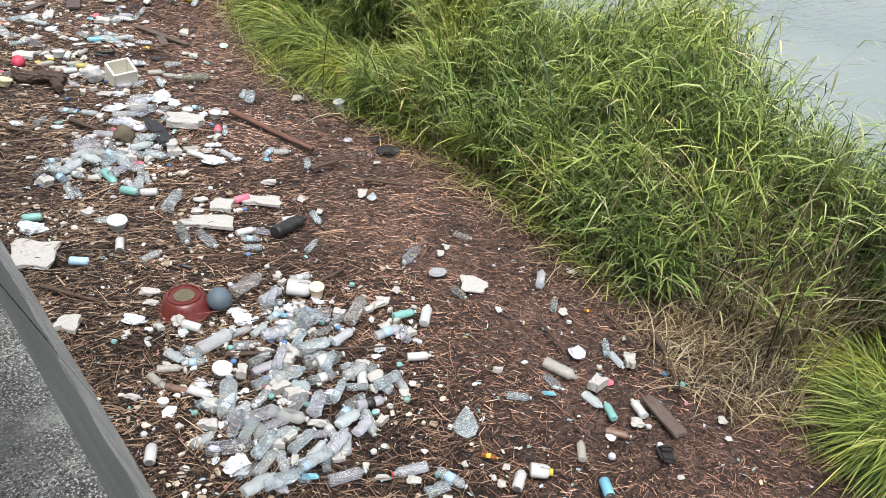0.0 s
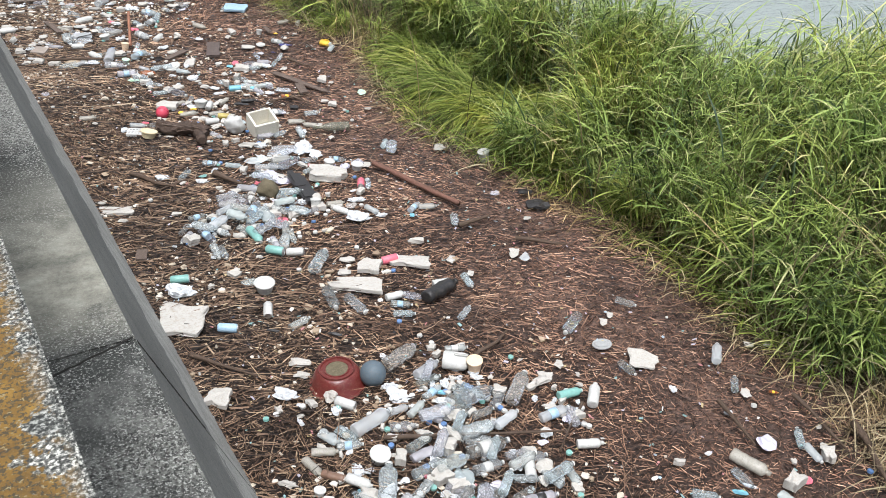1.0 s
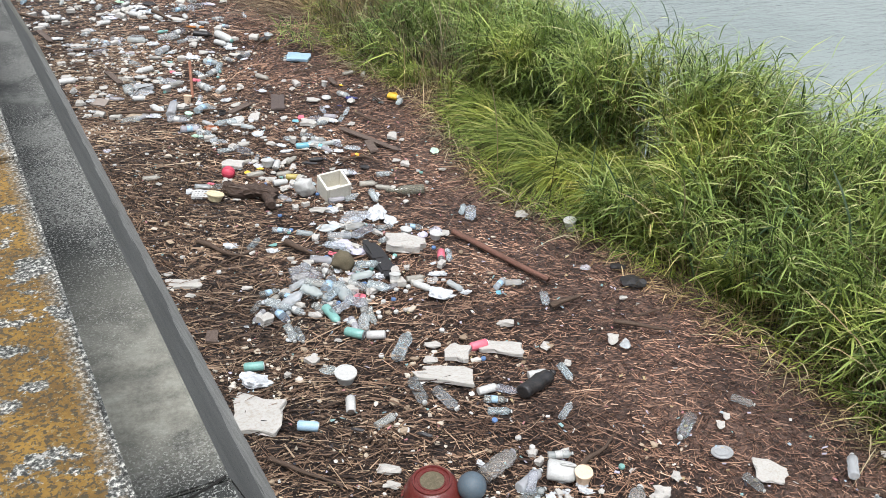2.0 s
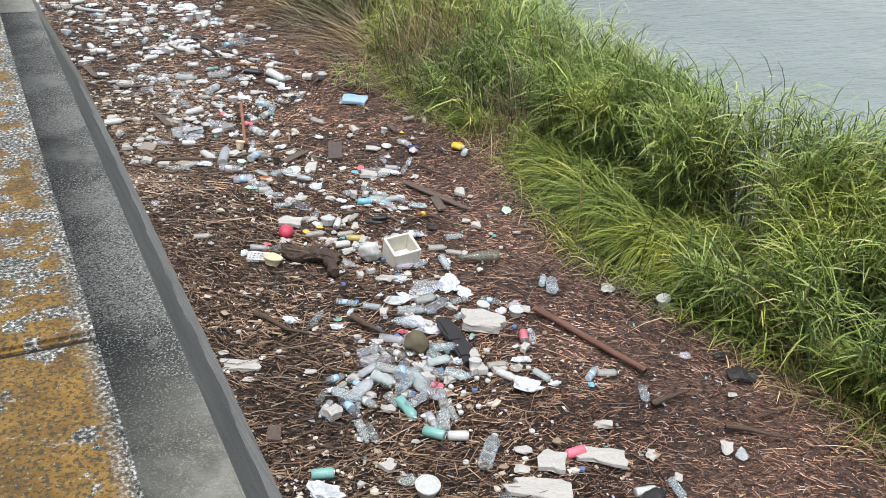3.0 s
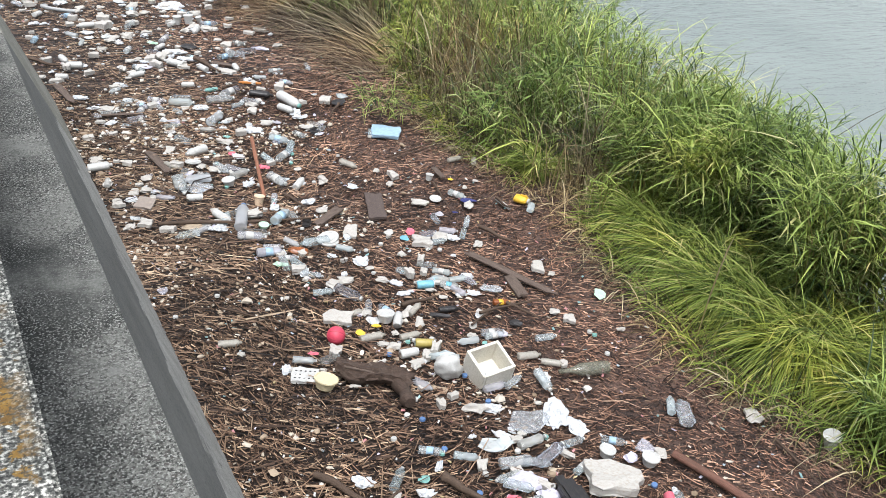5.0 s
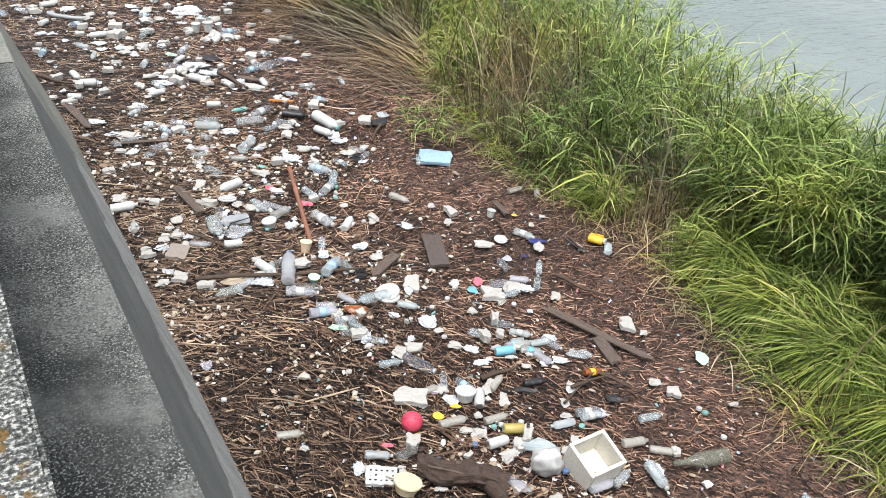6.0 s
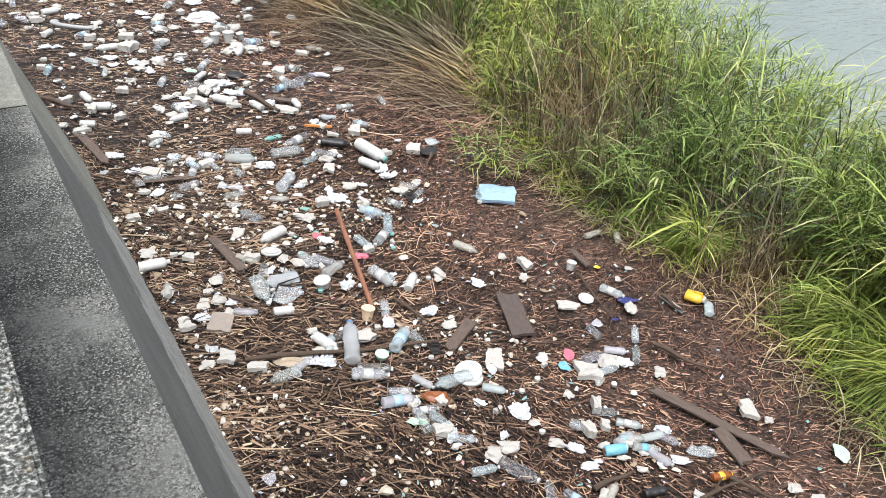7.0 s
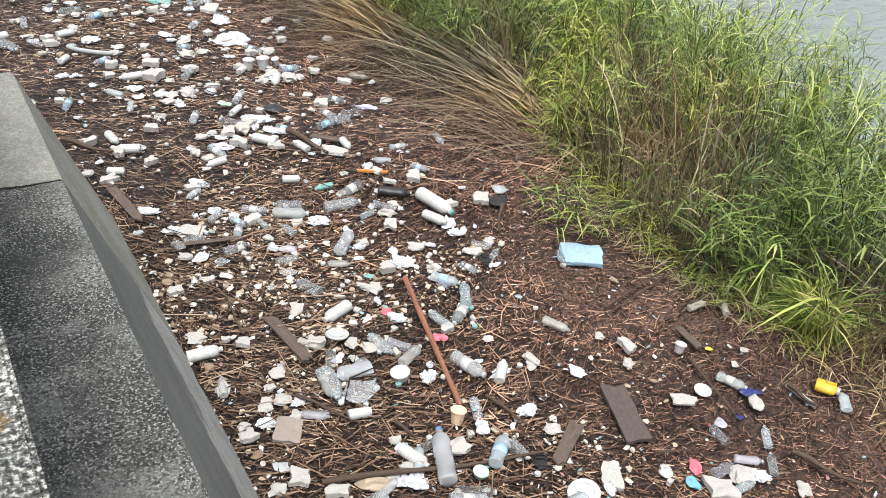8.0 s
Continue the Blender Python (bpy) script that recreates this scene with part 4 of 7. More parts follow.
def ball(key, material, label, seams=None):
    ob = thing(key, "toy_ball", label, "ball")
    bm = bmesh.new()
    bmesh.ops.create_uvsphere(bm, u_segments=24, v_segments=16, radius=0.5, matrix=Matrix.Translation((0, 0, 0.5)))
    part("sphere", bm, material, ob, smooth=True)
    for k in range(3 if seams else 0):
        bm = bmesh.new()
        n = 40
        rings = []
        for i in range(n):
            t = 2 * math.pi * i / n
            c = Vector((math.cos(t), math.sin(t) * math.cos(k * 1.05), math.sin(t) * math.sin(k * 1.05)))
            up = Vector((0, -math.sin(k * 1.05), math.cos(k * 1.05)))
            rings.append([bm.verts.new(Vector((0, 0, 0.5)) + c * 0.497 + up * 0.014), bm.verts.new(Vector((0, 0, 0.5)) + c * 0.508), bm.verts.new(Vector((0, 0, 0.5)) + c * 0.497 - up * 0.014)])
        for a, b in zip(rings, rings[1:] + rings[:1]):
            for j in range(2):
                bm.faces.new((a[j], a[j + 1], b[j + 1], b[j]))
        part("seam", bm, seams, ob, "dark seam")


for key, m, label in (("white", WHITE, "small white plastic bottle cap on the litter"), ("blue", BLUE, "small blue plastic bottle cap on the litter"), ("teal", TEAL, "small teal plastic bottle cap on the litter")):
    single("lid_cap_" + key, "bottle_cap", lathe([(0.0, 0.47), (0.02, 0.5), (0.3, 0.5), (0.42, 0.48), (0.46, 0.42), (0.45, 0.3)], 14, axis="z"), m, label, "bottle cap", "loose bottle caps")
ball("ball_grey", SLATE, "slate blue rubber ball beside the red basin")
ball("ball_red", CORAL, "coral red rubber ball with dark seams", SEAM)
ball("ball_lilac", LILAC, "small pale lilac plastic ball on mud")
single("ball_moss", "mossy_float", lump(4.4, 0.3, 3), MOSS, "round fishing float overgrown with brown moss", "float", smooth=True)


def build_basin():
    ob = thing("basin", "wash_basin", "dark red plastic basin lying upside down on litter", "basin")
    bowl = part("bowl", lathe([(0.0, 0.5), (0.03, 0.52), (0.05, 0.5), (0.3, 0.45), (0.42, 0.39), (0.46, 0.34), (0.465, 0.3)], 36, axis="z"), BASIN_RED, ob, smooth=True)
    part("foot_ring", lathe([(0.46, 0.345), (0.5, 0.34), (0.505, 0.31), (0.467, 0.3)], 36, axis="z"), BASIN_RED, bowl, "raised foot ring")
    part("inner_ring", lathe([(0.463, 0.25), (0.482, 0.245), (0.482, 0.225), (0.463, 0.22)], 36, axis="z"), BASIN_RED, bowl, "raised inner ring")
    part("base_disc", lathe([(0.464, 0.215), (0.474, 0.21), (0.474, 0.05)], 30, axis="z"), MOSS, bowl, "worn grey disc of mud")
    part("rim", lathe([(-0.01, 0.5), (-0.01, 0.545), (0.03, 0.55), (0.045, 0.52)], 36, axis="z"), BASIN_RED, ob, "flared rim")


build_basin()


def box_bm(x0, x1, y0, y1, z0, z1, bevel=0.02):
    bm = bmesh.new()
    bmesh.ops.create_cube(bm, size=1, matrix=Matrix.Translation(((x0 + x1) / 2, (y0 + y1) / 2, (z0 + z1) / 2)) @ Matrix.Diagonal((x1 - x0, y1 - y0, z1 - z0, 1)))
    if bevel:
        bmesh.ops.bevel(bm, geom=bm.edges[:], offset=bevel, segments=2, affect='EDGES')
    return bm


def jug(key, material, base, label):
    ob = thing(key, "plastic_jug", label, "jug")
    part("body", lathe([(-0.5, 0.24), (-0.46, 0.3), (0.15, 0.3), (0.28, 0.24), (0.34, 0.13)], 16, 0.1, 0.85, 3), material, ob, smooth=True)
    part("cap", lathe([(0.338, 0.14), (0.35, 0.16), (0.46, 0.16), (0.48, 0.13)], 14), base, ob, "screw cap")
    bm = box_bm(-0.15, 0.3, -0.05, 0.05, 0.24, 0.34, 0.03)
    part("handle", bm, material, ob, "moulded handle")
    ob["rest"] = 0.26


jug("jug_white", WHITE, YELLOW, "white plastic jug with a yellow cap on its side")
jug("jug_yellow", YELLOW, WHITE, "yellow plastic jug at the foot of the reeds")


def build_foam_box():
    """A deep cream foam box, open at the top, tipped towards the water."""
    ob = thing("foam_box", "foam_box", "cream foam box with an open top, tilted in the litter", "box")
    m = foam_material("cream_foam", (0.56, 0.53, 0.44), (0.72, 0.69, 0.61))
    part("base", box_bm(-0.5, 0.5, -0.5, 0.5, 0.0, 0.1, 0.02), m, ob)
    part("side", box_bm(-0.5, -0.42, -0.5, 0.5, 0.103, 1.0, 0.02), m, ob)
    part("side", box_bm(0.42, 0.5, -0.5, 0.5, 0.103, 1.0, 0.02), m, ob)
    part("end", box_bm(-0.418, 0.418, -0.5, -0.42, 0.103, 1.0, 0.02), m, ob)
    part("end", box_bm(-0.418, 0.418, 0.42, 0.5, 0.103, 1.0, 0.02), m, ob)


def build_flat_things():
    ob = thing("black_pad", "folded_pad", "black folded plastic pad with rounded ends", "pad")
    part("upper_fold", box_bm(-0.5, 0.5, -0.48, 0.08, 0.3, 0.95, 0.12), BLACK, ob)
    part("lower_fold", box_bm(-0.48, 0.5, -0.1, 0.5, 0.0, 0.5, 0.12), BLACK, ob)
    part("strap", box_bm(-0.05, 0.05, -0.49, 0.1, 0.953, 1.02, 0.01), BLACK, ob, "narrow strap")
    ob = thing("holed_card", "egg_tray", "white foam sheet with rows of dark holes", "foam sheet")
    part("sheet", slab(9.1, 5, 0.4), WHITE, ob)
    for i in range(5):
        for j in range(3):
            part("dimple", lathe([(0.0, 0.045), (0.03, 0.045)], 10, axis="z"), BLACK, ob).location = (-0.36 + 0.18 * i, -0.26 + 0.26 * j, 1.0)
    ob = thing("blue_tray", "plastic_sheet", "pale blue plastic sheet folded flat under grass", "plastic sheet")
    part("panel", slab(3.3, 4, 0.6), SKYBLUE, ob)
    part("fold", box_bm(-0.3, 0.42, -0.5, -0.36, 0.5, 1.15, 0.05), SKYBLUE, ob, "turned-up edge")
    part("pouch", crumple(2.2), FILM, ob, "torn clear film at the edge").matrix_basis = Matrix.Translation((-0.42, -0.1, 0)) @ Matrix.Diagonal((0.4, 0.7, 1.2, 1))
    ob = thing("board_grey", "flat_board", "flat grey-brown board sunk in wet mud", "board")
    part("sheet", slab(5.5, 4, 0.2), BOARD, ob)
    ob = thing("card_brown", "cardboard_piece", "torn piece of wet brown cardboard on straw", "cardboard")
    part("sheet", slab(6.1, 4, 0.5), CARD, ob)
    ob = thing("slipper", "slipper_sole", "black rubber slipper lying on wet mud", "slipper")
    bm = box_bm(-0.5, 0.5, -0.5, 0.5, 0.0, 0.45, 0.16)
    for v in bm.verts:
        v.co.x *= 0.78 + 0.22 * math.cos((v.co.y - 0.2) * 3.0)
    part("sole", bm, BLACK, ob)
    part("strap", box_bm(-0.42, 0.42, 0.0, 0.28, 0.42, 0.95, 0.14), BLACK, ob, "wide strap")
    ob = thing("orange_bar", "plastic_bar", "faded orange plastic bar on straw litter", "plastic bar")
    part("bar", box_bm(-0.5, 0.5, -0.5, 0.5, 0, 1, 0.15), ORANGE, ob)
    ob = thing("plank_white", "painted_lath", "white painted wooden lath with peeling paint", "lath")
    part("lath", slab(7.7, 6), WHITE, ob)
    ob = thing("hose_coil", "hose", "grey plastic hose bent in a loop on litter", "hose")
    bm = bmesh.new()
    rings = []
    for i in range(33):
        t = i / 32 * 3.6 + 2.7
        c = Vector((0.45 * math.cos(t), 0.42 * math.sin(t), 0.35))
        out = Vector((math.cos(t), math.sin(t), 0))
        rings.append([bm.verts.new(c + out * 0.075 * math.cos(a) + Vector((0, 0, 0.35 * math.sin(a)))) for a in (k * math.pi / 4 for k in range(8))])
    for a, b in zip(rings, rings[1:]):
        for k in range(8):
            bm.faces.new((a[k], a[(k + 1) % 8], b[(k + 1) % 8], b[k]))
    part("tube", bm, GREY, ob, smooth=True)


build_flat_things()


def stick_bm(seed, taper=0.6, knots=0.25, bend=0.05, n=8, rings=14):
    """A branch of unit length along x and unit thickness, bent and knotted."""
    bm = bmesh.new()
    made = []
    for i in range(rings + 1):
        s = i / rings
        o = Vector((0, bend * 12 * noise.noise(Vector((s * 2.2, seed, 0))), 0.5 + 0.25 * noise.noise(Vector((s * 2, 0, seed)))))
        r = 0.5 * (1 - taper * s) * (1 + knots * noise.noise(Vector((s * 7, seed, 2))))
        made.append([bm.verts.new(Vector((s - 0.5, 0, 0)) + o + Vector((0, r * math.cos(a), r * math.sin(a)))) for a in (2 * math.pi * k / n for k in range(n))])
    for a, b in zip(made, made[1:]):
        for k in range(n):
            bm.faces.new((a[k], a[(k + 1) % n], b[(k + 1) % n], b[k]))
    bm.faces.new(made[0][::-1])
    bm.faces.new(made[-1])
    bmesh.ops.recalc_face_normals(bm, faces=bm.faces[:])
    return bm


for i in range(5):
    single("branch%d" % i, "branch", stick_bm(i + 0.5), BARK, "dead brown branch lying across the straw", "branch", "dead branches", True)
for i in range(3):
    single("plank%d" % i, "plank", slab(i + 20.5, 4, 0.3), DRIFT, "weathered grey-brown plank lying on the litter", "plank", "loose planks")
single("pole", "wooden_pole", stick_bm(3.2, 0.15, 0.12, 0.01), POLE, "straight reddish-brown wooden pole on the mud", "pole", smooth=True)
single("stick_red", "wooden_stick", stick_bm(6.2, 0.1, 0.1, 0.01), REDSTICK, "straight orange-brown stick among bottles", "stick", smooth=True)


def build_log():
    ob = thing("log_wood", "driftwood_log", "dark sodden driftwood log with broken limbs", "log")
    bm = stick_bm(8.8, 0.1, 0.2, 0.02, 20, 40)
    for v in bm.verts:
        a = math.atan2(v.co.z - 0.5, v.co.y)
        d = 1 + 0.35 * noise.noise(Vector((v.co.x * 3, math.cos(a) * 2.6, math.sin(a) * 2.6))) + 0.16 * noise.noise(Vector((v.co.x * 9, math.cos(a) * 6, math.sin(a) * 6)))
        v.co.y, v.co.z = v.co.y * d, max(0.0, v.co.z * d * 0.8)
        v.co.x += 0.12 * noise.noise(Vector((v.co.y * 5, v.co.z * 5, 1))) * (abs(v.co.x) > 0.46)
    part("trunk", bm, DARKWOOD, ob)
    limb = stick_bm(9.4, 0.25, 0.45, 0.04, 16, 20)
    for v in limb.verts:
        v.co.z = max(0.0, v.co.z)
    bmesh.ops.transform(limb, matrix=Matrix.Diagonal((1 / 0.392, 1 / 0.117, 1 / 0.117, 1)) @ pose(0.13, 0.01, 0, 0, 0, -62) @ Matrix.Diagonal((0.24, 0.1, 0.1, 1)) @ Matrix.Translation((0.42, 0, 0)), verts=limb.verts[:])
    part("limb", limb, DARKWOOD, ob, "broken side limb")
    for i, (x, y, z) in enumerate(((-0.2, -0.25, 0.62), (0.1, 0.2, 0.66), (0.3, -0.2, 0.5))):
        bark = part("bark_strip", stick_bm(30.5 + i, 0.5, 0.5, 0.03), DRIFT, ob, "loose strip of grey bark", True)
        bark.matrix_basis = Matrix.Translation((x, y, z)) @ Matrix.Diagonal((0.42, 0.16, 0.14, 1))


build_log()
build_foam_box()

# ---- litter: where each piece lies ----
COUNT = {}
TURNS = random.Random(41)


def variant(key):
    if key in PROTO:
        return PROTO[key]
    n = sum(1 for k in PROTO if k[:-1] == key)
    COUNT[key] = COUNT.get(key, 0) + 1
    return PROTO["%s%d" % (key, COUNT[key] % n)]


def lie(key, x, y, heading, length, lift=0.0):
    """A bottle or can on its side, its base first, along that heading."""
    ob = variant(key)
    if key.startswith("can"):
        length = min(max(length, 0.11), 0.14)
    z = ground_height(x, y) + 0.022 + ob["rest"] * length + lift
    m = pose(x, y, z, 0, TURNS.uniform(-5, 5), heading) @ pose(0, 0, 0, TURNS.uniform(-20, 20)) @ Matrix.Diagonal((length, length, length, 1))
    return copy_thing(ob, m)


ROUND = ("tub", "cup", "lid", "ball", "can_stub", "basin")


def lay(key, x, y, heading, wide, deep, high):
    """A thing flat on the litter with that footprint and height."""
    ob = variant(key)
    z = ground_height(x, y) + 0.028
    tilt = (TURNS.uniform(-6, 6), TURNS.uniform(-6, 6))
    size = (wide, deep, high)
    if key.startswith(ROUND):
        size, tilt = (wide, wide, wide), (TURNS.uniform(-12, 12), TURNS.uniform(-12, 12))
    if key == "basin":
        tilt, size = (2, -3), (wide, wide, wide * 0.8)
    if key == "board_grey":
        size, z = (wide, deep, 0.02), z + 0.008
    if key == "ball_moss":
        size = (wide, wide, wide * 0.9)
    if key.startswith("jug"):
        size, z = (wide * 1.15,) * 3, z + 0.24 * wide
    if key in ("branch", "pole", "stick_red", "log_wood", "plank", "plank_white", "holed_card", "blue_tray", "board_grey"):
        tilt = (TURNS.uniform(-4, 4), 0)
    if key in ("branch", "plank"):
        z += 0.014
    if key == "foam_box":
        tilt = (16, -4)
        z -= 0.012
    if key == "basin" or key.startswith("ball"):
        z -= 0.004
    return copy_thing(ob, pose(x, y, z, tilt[0], tilt[1], heading) @ Matrix.Diagonal((*size, 1)))


# pile beside the red basin
lay("basin", 1.57, 3.93, -37, 0.271, 0.109, 0.130)
lay("ball_grey", 1.73, 3.84, -37, 0.138, 0.055, 0.140)
lay("jug_white", 2.20, 3.76, -37, 0.147, 0.096, 0.100)
lay("cup_peach", 2.26, 3.69, -37, 0.085, 0.073, 0.060)
lie("clear_crushed", 1.95, 3.95, 19, 0.24)
lie("clear_ribbed", 2.03, 3.80, 20, 0.18)
lie("clear_plain", 1.99, 3.71, 8, 0.15)
lie("clear_white", 2.27, 3.89, -23, 0.13)
lie("clear_blue", 1.96, 3.62, 17, 0.13)
lie("clear_crushed", 2.07, 3.50, -98, 0.17)
lie("clear_plain", 2.15, 3.53, -65, 0.14)
lie("clear_crushed", 2.23, 3.42, 39, 0.13)
lie("clear_plain", 2.37, 3.44, 38, 0.24)
lie("clear_ribbed", 2.10, 3.36, 3, 0.13)
lie("clear_white", 2.11, 3.27, -8, 0.13)
lie("clear_crushed", 2.01, 3.45, -91, 0.16)
lie("clear_ribbed", 1.82, 3.54, 26, 0.13)
lie("clear_plain", 1.73, 3.57, 1, 0.13)
lie("clear_ribbed", 1.57, 3.54, 12, 0.23)
lie("clear_crushed", 1.69, 3.45, -23, 0.13)
lie("clear_plain", 1.71, 3.31, 15, 0.16)
lie("clear_crushed", 1.69, 3.24, 2, 0.14)
lie("clear_blue", 1.41, 3.46, -19, 0.13)
lie("clear_crushed", 1.43, 3.53, -69, 0.13)
lie("clear_crushed", 1.35, 3.55, -65, 0.13)
lie("dull", 1.20, 3.42, -77, 0.13)
lie("brown_bottle", 1.26, 3.31, -52, 0.13)
lie("clear_plain", 1.43, 3.12, 60, 0.27)
lie("clear_ribbed", 1.66, 3.14, 9, 0.18)
lie("clear_crushed", 1.97, 3.21, -24, 0.13)
lie("clear_white", 1.98, 3.13, -6, 0.22)
lie("clear_plain", 2.09, 3.04, -8, 0.13)
lie("clear_plain", 2.13, 2.98, -7, 0.16)
lie("clear_white", 1.91, 3.02, -2, 0.16)
lie("clear_plain", 2.04, 2.89, -30, 0.13)
lie("clear_dark", 2.03, 2.76, -9, 0.16)
lie("clear_blue", 1.89, 2.77, 24, 0.15)
lie("clear_plain", 1.94, 2.64, -106, 0.16)
lie("clear_plain", 1.78, 2.59, 58, 0.14)
lie("clear_white", 1.75, 2.69, -96, 0.14)
lie("clear_plain", 1.62, 2.86, -50, 0.20)
lie("clear_crushed", 1.45, 2.86, -56, 0.15)
lie("clear_crushed", 1.56, 2.78, -9, 0.14)
lie("clear_crushed", 1.22, 2.93, 13, 0.13)
lie("clear_ribbed", 1.30, 2.81, -24, 0.23)
lie("clear_crushed", 1.31, 2.65, 5, 0.15)
lie("clear_ribbed", 1.64, 2.62, 23, 0.13)
lie("clear_ribbed", 1.64, 2.54, 59, 0.13)
lie("clear_plain", 1.67, 2.41, -13, 0.18)
lie("clear_blue", 1.55, 2.55, 11, 0.13)
lie("clear_crushed", 1.46, 2.62, -102, 0.13)
lie("clear_crushed", 1.38, 2.52, -76, 0.13)
lie("clear_red", 1.93, 2.29, 162, 0.17)
lie("clear_blue", 2.07, 2.15, -68, 0.16)
lie("white_bottle", 1.34, 3.22, -53, 0.13)
lie("dull", 1.29, 3.48, -24, 0.13)
lie("clear_plain", 1.71, 2.96, -57, 0.13)
lie("clear_crushed", 1.56, 3.04, -152, 0.13)
lie("clear_crushed", 1.84, 2.89, -67, 0.13)
lie("clear_crushed", 1.97, 3.10, -159, 0.13)
lie("clear_crushed", 1.32, 3.13, 118, 0.13)
lie("clear_ribbed", 2.14, 2.84, 101, 0.13)
lie("clear_plain", 2.24, 2.81, -100, 0.14)
lie("clear_ribbed", 1.96, 2.82, -175, 0.13)
lie("clear_plain", 1.42, 3.00, -158, 0.16)
lie("clear_crushed", 1.54, 2.85, -178, 0.13)
lie("clear_ribbed", 1.69, 2.70, -21, 0.13)
lie("clear_blue", 1.78, 3.20, -158, 0.13)
lie("clear_plain", 1.85, 3.45, 121, 0.13)
lie("clear_crushed", 1.49, 2.52, -78, 0.13)
lie("clear_plain", 1.39, 2.65, 32, 0.17)
lie("teal_bottle", 2.59, 3.28, -4, 0.15)
lie("clear_blue", 2.43, 3.20, -3, 0.17)
lie("clear_crushed", 2.50, 3.15, 65, 0.15)
lie("white_bottle", 2.69, 3.21, 46, 0.16)
lie("white_bottle", 2.45, 2.94, -27, 0.13)
lie("clear_plain", 2.97, 3.76, -148, 0.21)
lie("clear_ribbed", 3.41, 3.79, -64, 0.13)
lie("clear_ribbed", 3.00, 3.30, -90, 0.13)
lie("clear_plain", 3.54, 3.17, 43, 0.17)
lie("clear_ribbed", 3.43, 2.93, 44, 0.13)
lie("clear_plain", 3.40, 2.47, 53, 0.13)
lie("clear_ribbed", 3.38, 2.36, -105, 0.13)
lie("dull", 3.03, 2.45, -69, 0.20)
lie("clear_crushed", 2.93, 2.40, -95, 0.13)
lie("clear_crushed", 3.02, 2.19, -87, 0.13)
lie("teal_bottle", 3.04, 2.09, 65, 0.13)
lie("white_bottle", 3.19, 2.03, 72, 0.13)
lie("brown_bottle", 2.96, 1.95, -55, 0.13)
lie("dull", 2.71, 1.96, 50, 0.13)
lie("clear_plain", 2.70, 2.41, -39, 0.13)
lie("clear_crushed", 1.99, 2.14, -5, 0.14)
lie("amber_bottle", 2.31, 2.17, -56, 0.08)
lie("can_teal", 2.64, 1.72, -120, 0.10)
lie("can_white", 0.98, 2.96, 62, 0.09)
lie("can_blue", 1.22, 4.61, -28, 0.09)
lie("can_white", 2.32, 1.97, 37, 0.09)
lie("can_red", 2.36, 4.84, -2, 0.11)
lie("amber_bottle", 3.58, 2.79, -36, 0.05)
lie("can_white", 1.48, 4.67, 68, 0.11)
lie("can_white", 1.52, 3.74, -51, 0.07)
lie("can_white", 2.08, 2.93, -118, 0.08)
lay("foam_lump", 2.56, 3.46, -37, 0.078, 0.079, 0.024)
lay("bag_white", 1.78, 3.67, -37, 0.123, 0.105, 0.036)
lay("tub", 1.49, 3.32, -37, 0.097, 0.061, 0.060)
lay("foam_lump", 2.16, 2.92, -37, 0.076, 0.086, 0.026)
lay("bag_white", 1.28, 2.71, -37, 0.114, 0.128, 0.032)
lay("foam_lump", 1.81, 2.33, -37, 0.072, 0.029, 0.023)
lay("foam_lump", 1.46, 4.17, -37, 0.108, 0.057, 0.030)
lay("foam_lump", 1.43, 4.07, -37, 0.081, 0.042, 0.023)
lay("bag_white", 1.29, 3.97, -37, 0.122, 0.091, 0.046)
lay("tub", 1.16, 3.26, -37, 0.054, 0.050, 0.050)
lay("bag_blue", 1.34, 3.16, -37, 0.071, 0.052, 0.027)
lay("foam_lump", 1.06, 3.38, -37, 0.082, 0.033, 0.025)
lay("foam_slab", 0.98, 4.09, -37, 0.119, 0.120, 0.030)
lay("foam_lump", 3.16, 3.70, -37, 0.043, 0.059, 0.013)
lay("lid_grey", 3.02, 3.54, -37, 0.111, 0.097, 0.010)
lay("foam_slab", 3.13, 3.33, -37, 0.157, 0.140, 0.012)
lay("bag_white", 3.11, 3.06, -37, 0.040, 0.059, 0.013)
lay("foam_lump", 3.43, 2.85, -37, 0.047, 0.070, 0.014)
lay("bag_lilac", 3.22, 2.52, -37, 0.106, 0.133, 0.032)
lay("bag_blue", 2.86, 2.35, -37, 0.076, 0.031, 0.028)
lay("bag_pink", 3.21, 2.26, -37, 0.060, 0.063, 0.019)
lay("foam_lump", 3.11, 1.96, -37, 0.069, 0.069, 0.024)
lay("bag_clear", 2.35, 2.40, -37, 0.133, 0.200, 0.045)
lay("ball_lilac", 2.81, 1.85, -37, 0.038, 0.015, 0.050)
lay("slipper", 3.07, 1.73, -37, 0.088, 0.132, 0.040)
lay("jug_white", 2.45, 1.96, -37, 0.095, 0.052, 0.060)
lay("foam_lump", 2.25, 2.01, -37, 0.036, 0.044, 0.014)
lay("foam_lump", 2.34, 2.08, -37, 0.037, 0.035, 0.010)
lay("bag_blue", 1.52, 2.50, -37, 0.101, 0.042, 0.029)
lay("foam_lump", 2.70, 3.52, -37, 0.047, 0.057, 0.017)
lay("foam_lump", 3.24, 3.74, -37, 0.036, 0.050, 0.011)
lay("bag_blue", 1.99, 3.61, -37, 0.082, 0.038, 0.026)
lay("bag_white", 1.97, 3.53, -37, 0.093, 0.047, 0.034)
lay("bag_clear", 1.78, 3.03, -37, 0.113, 0.134, 0.033)
lay("foam_lump", 1.45, 3.01, -37, 0.081, 0.060, 0.026)
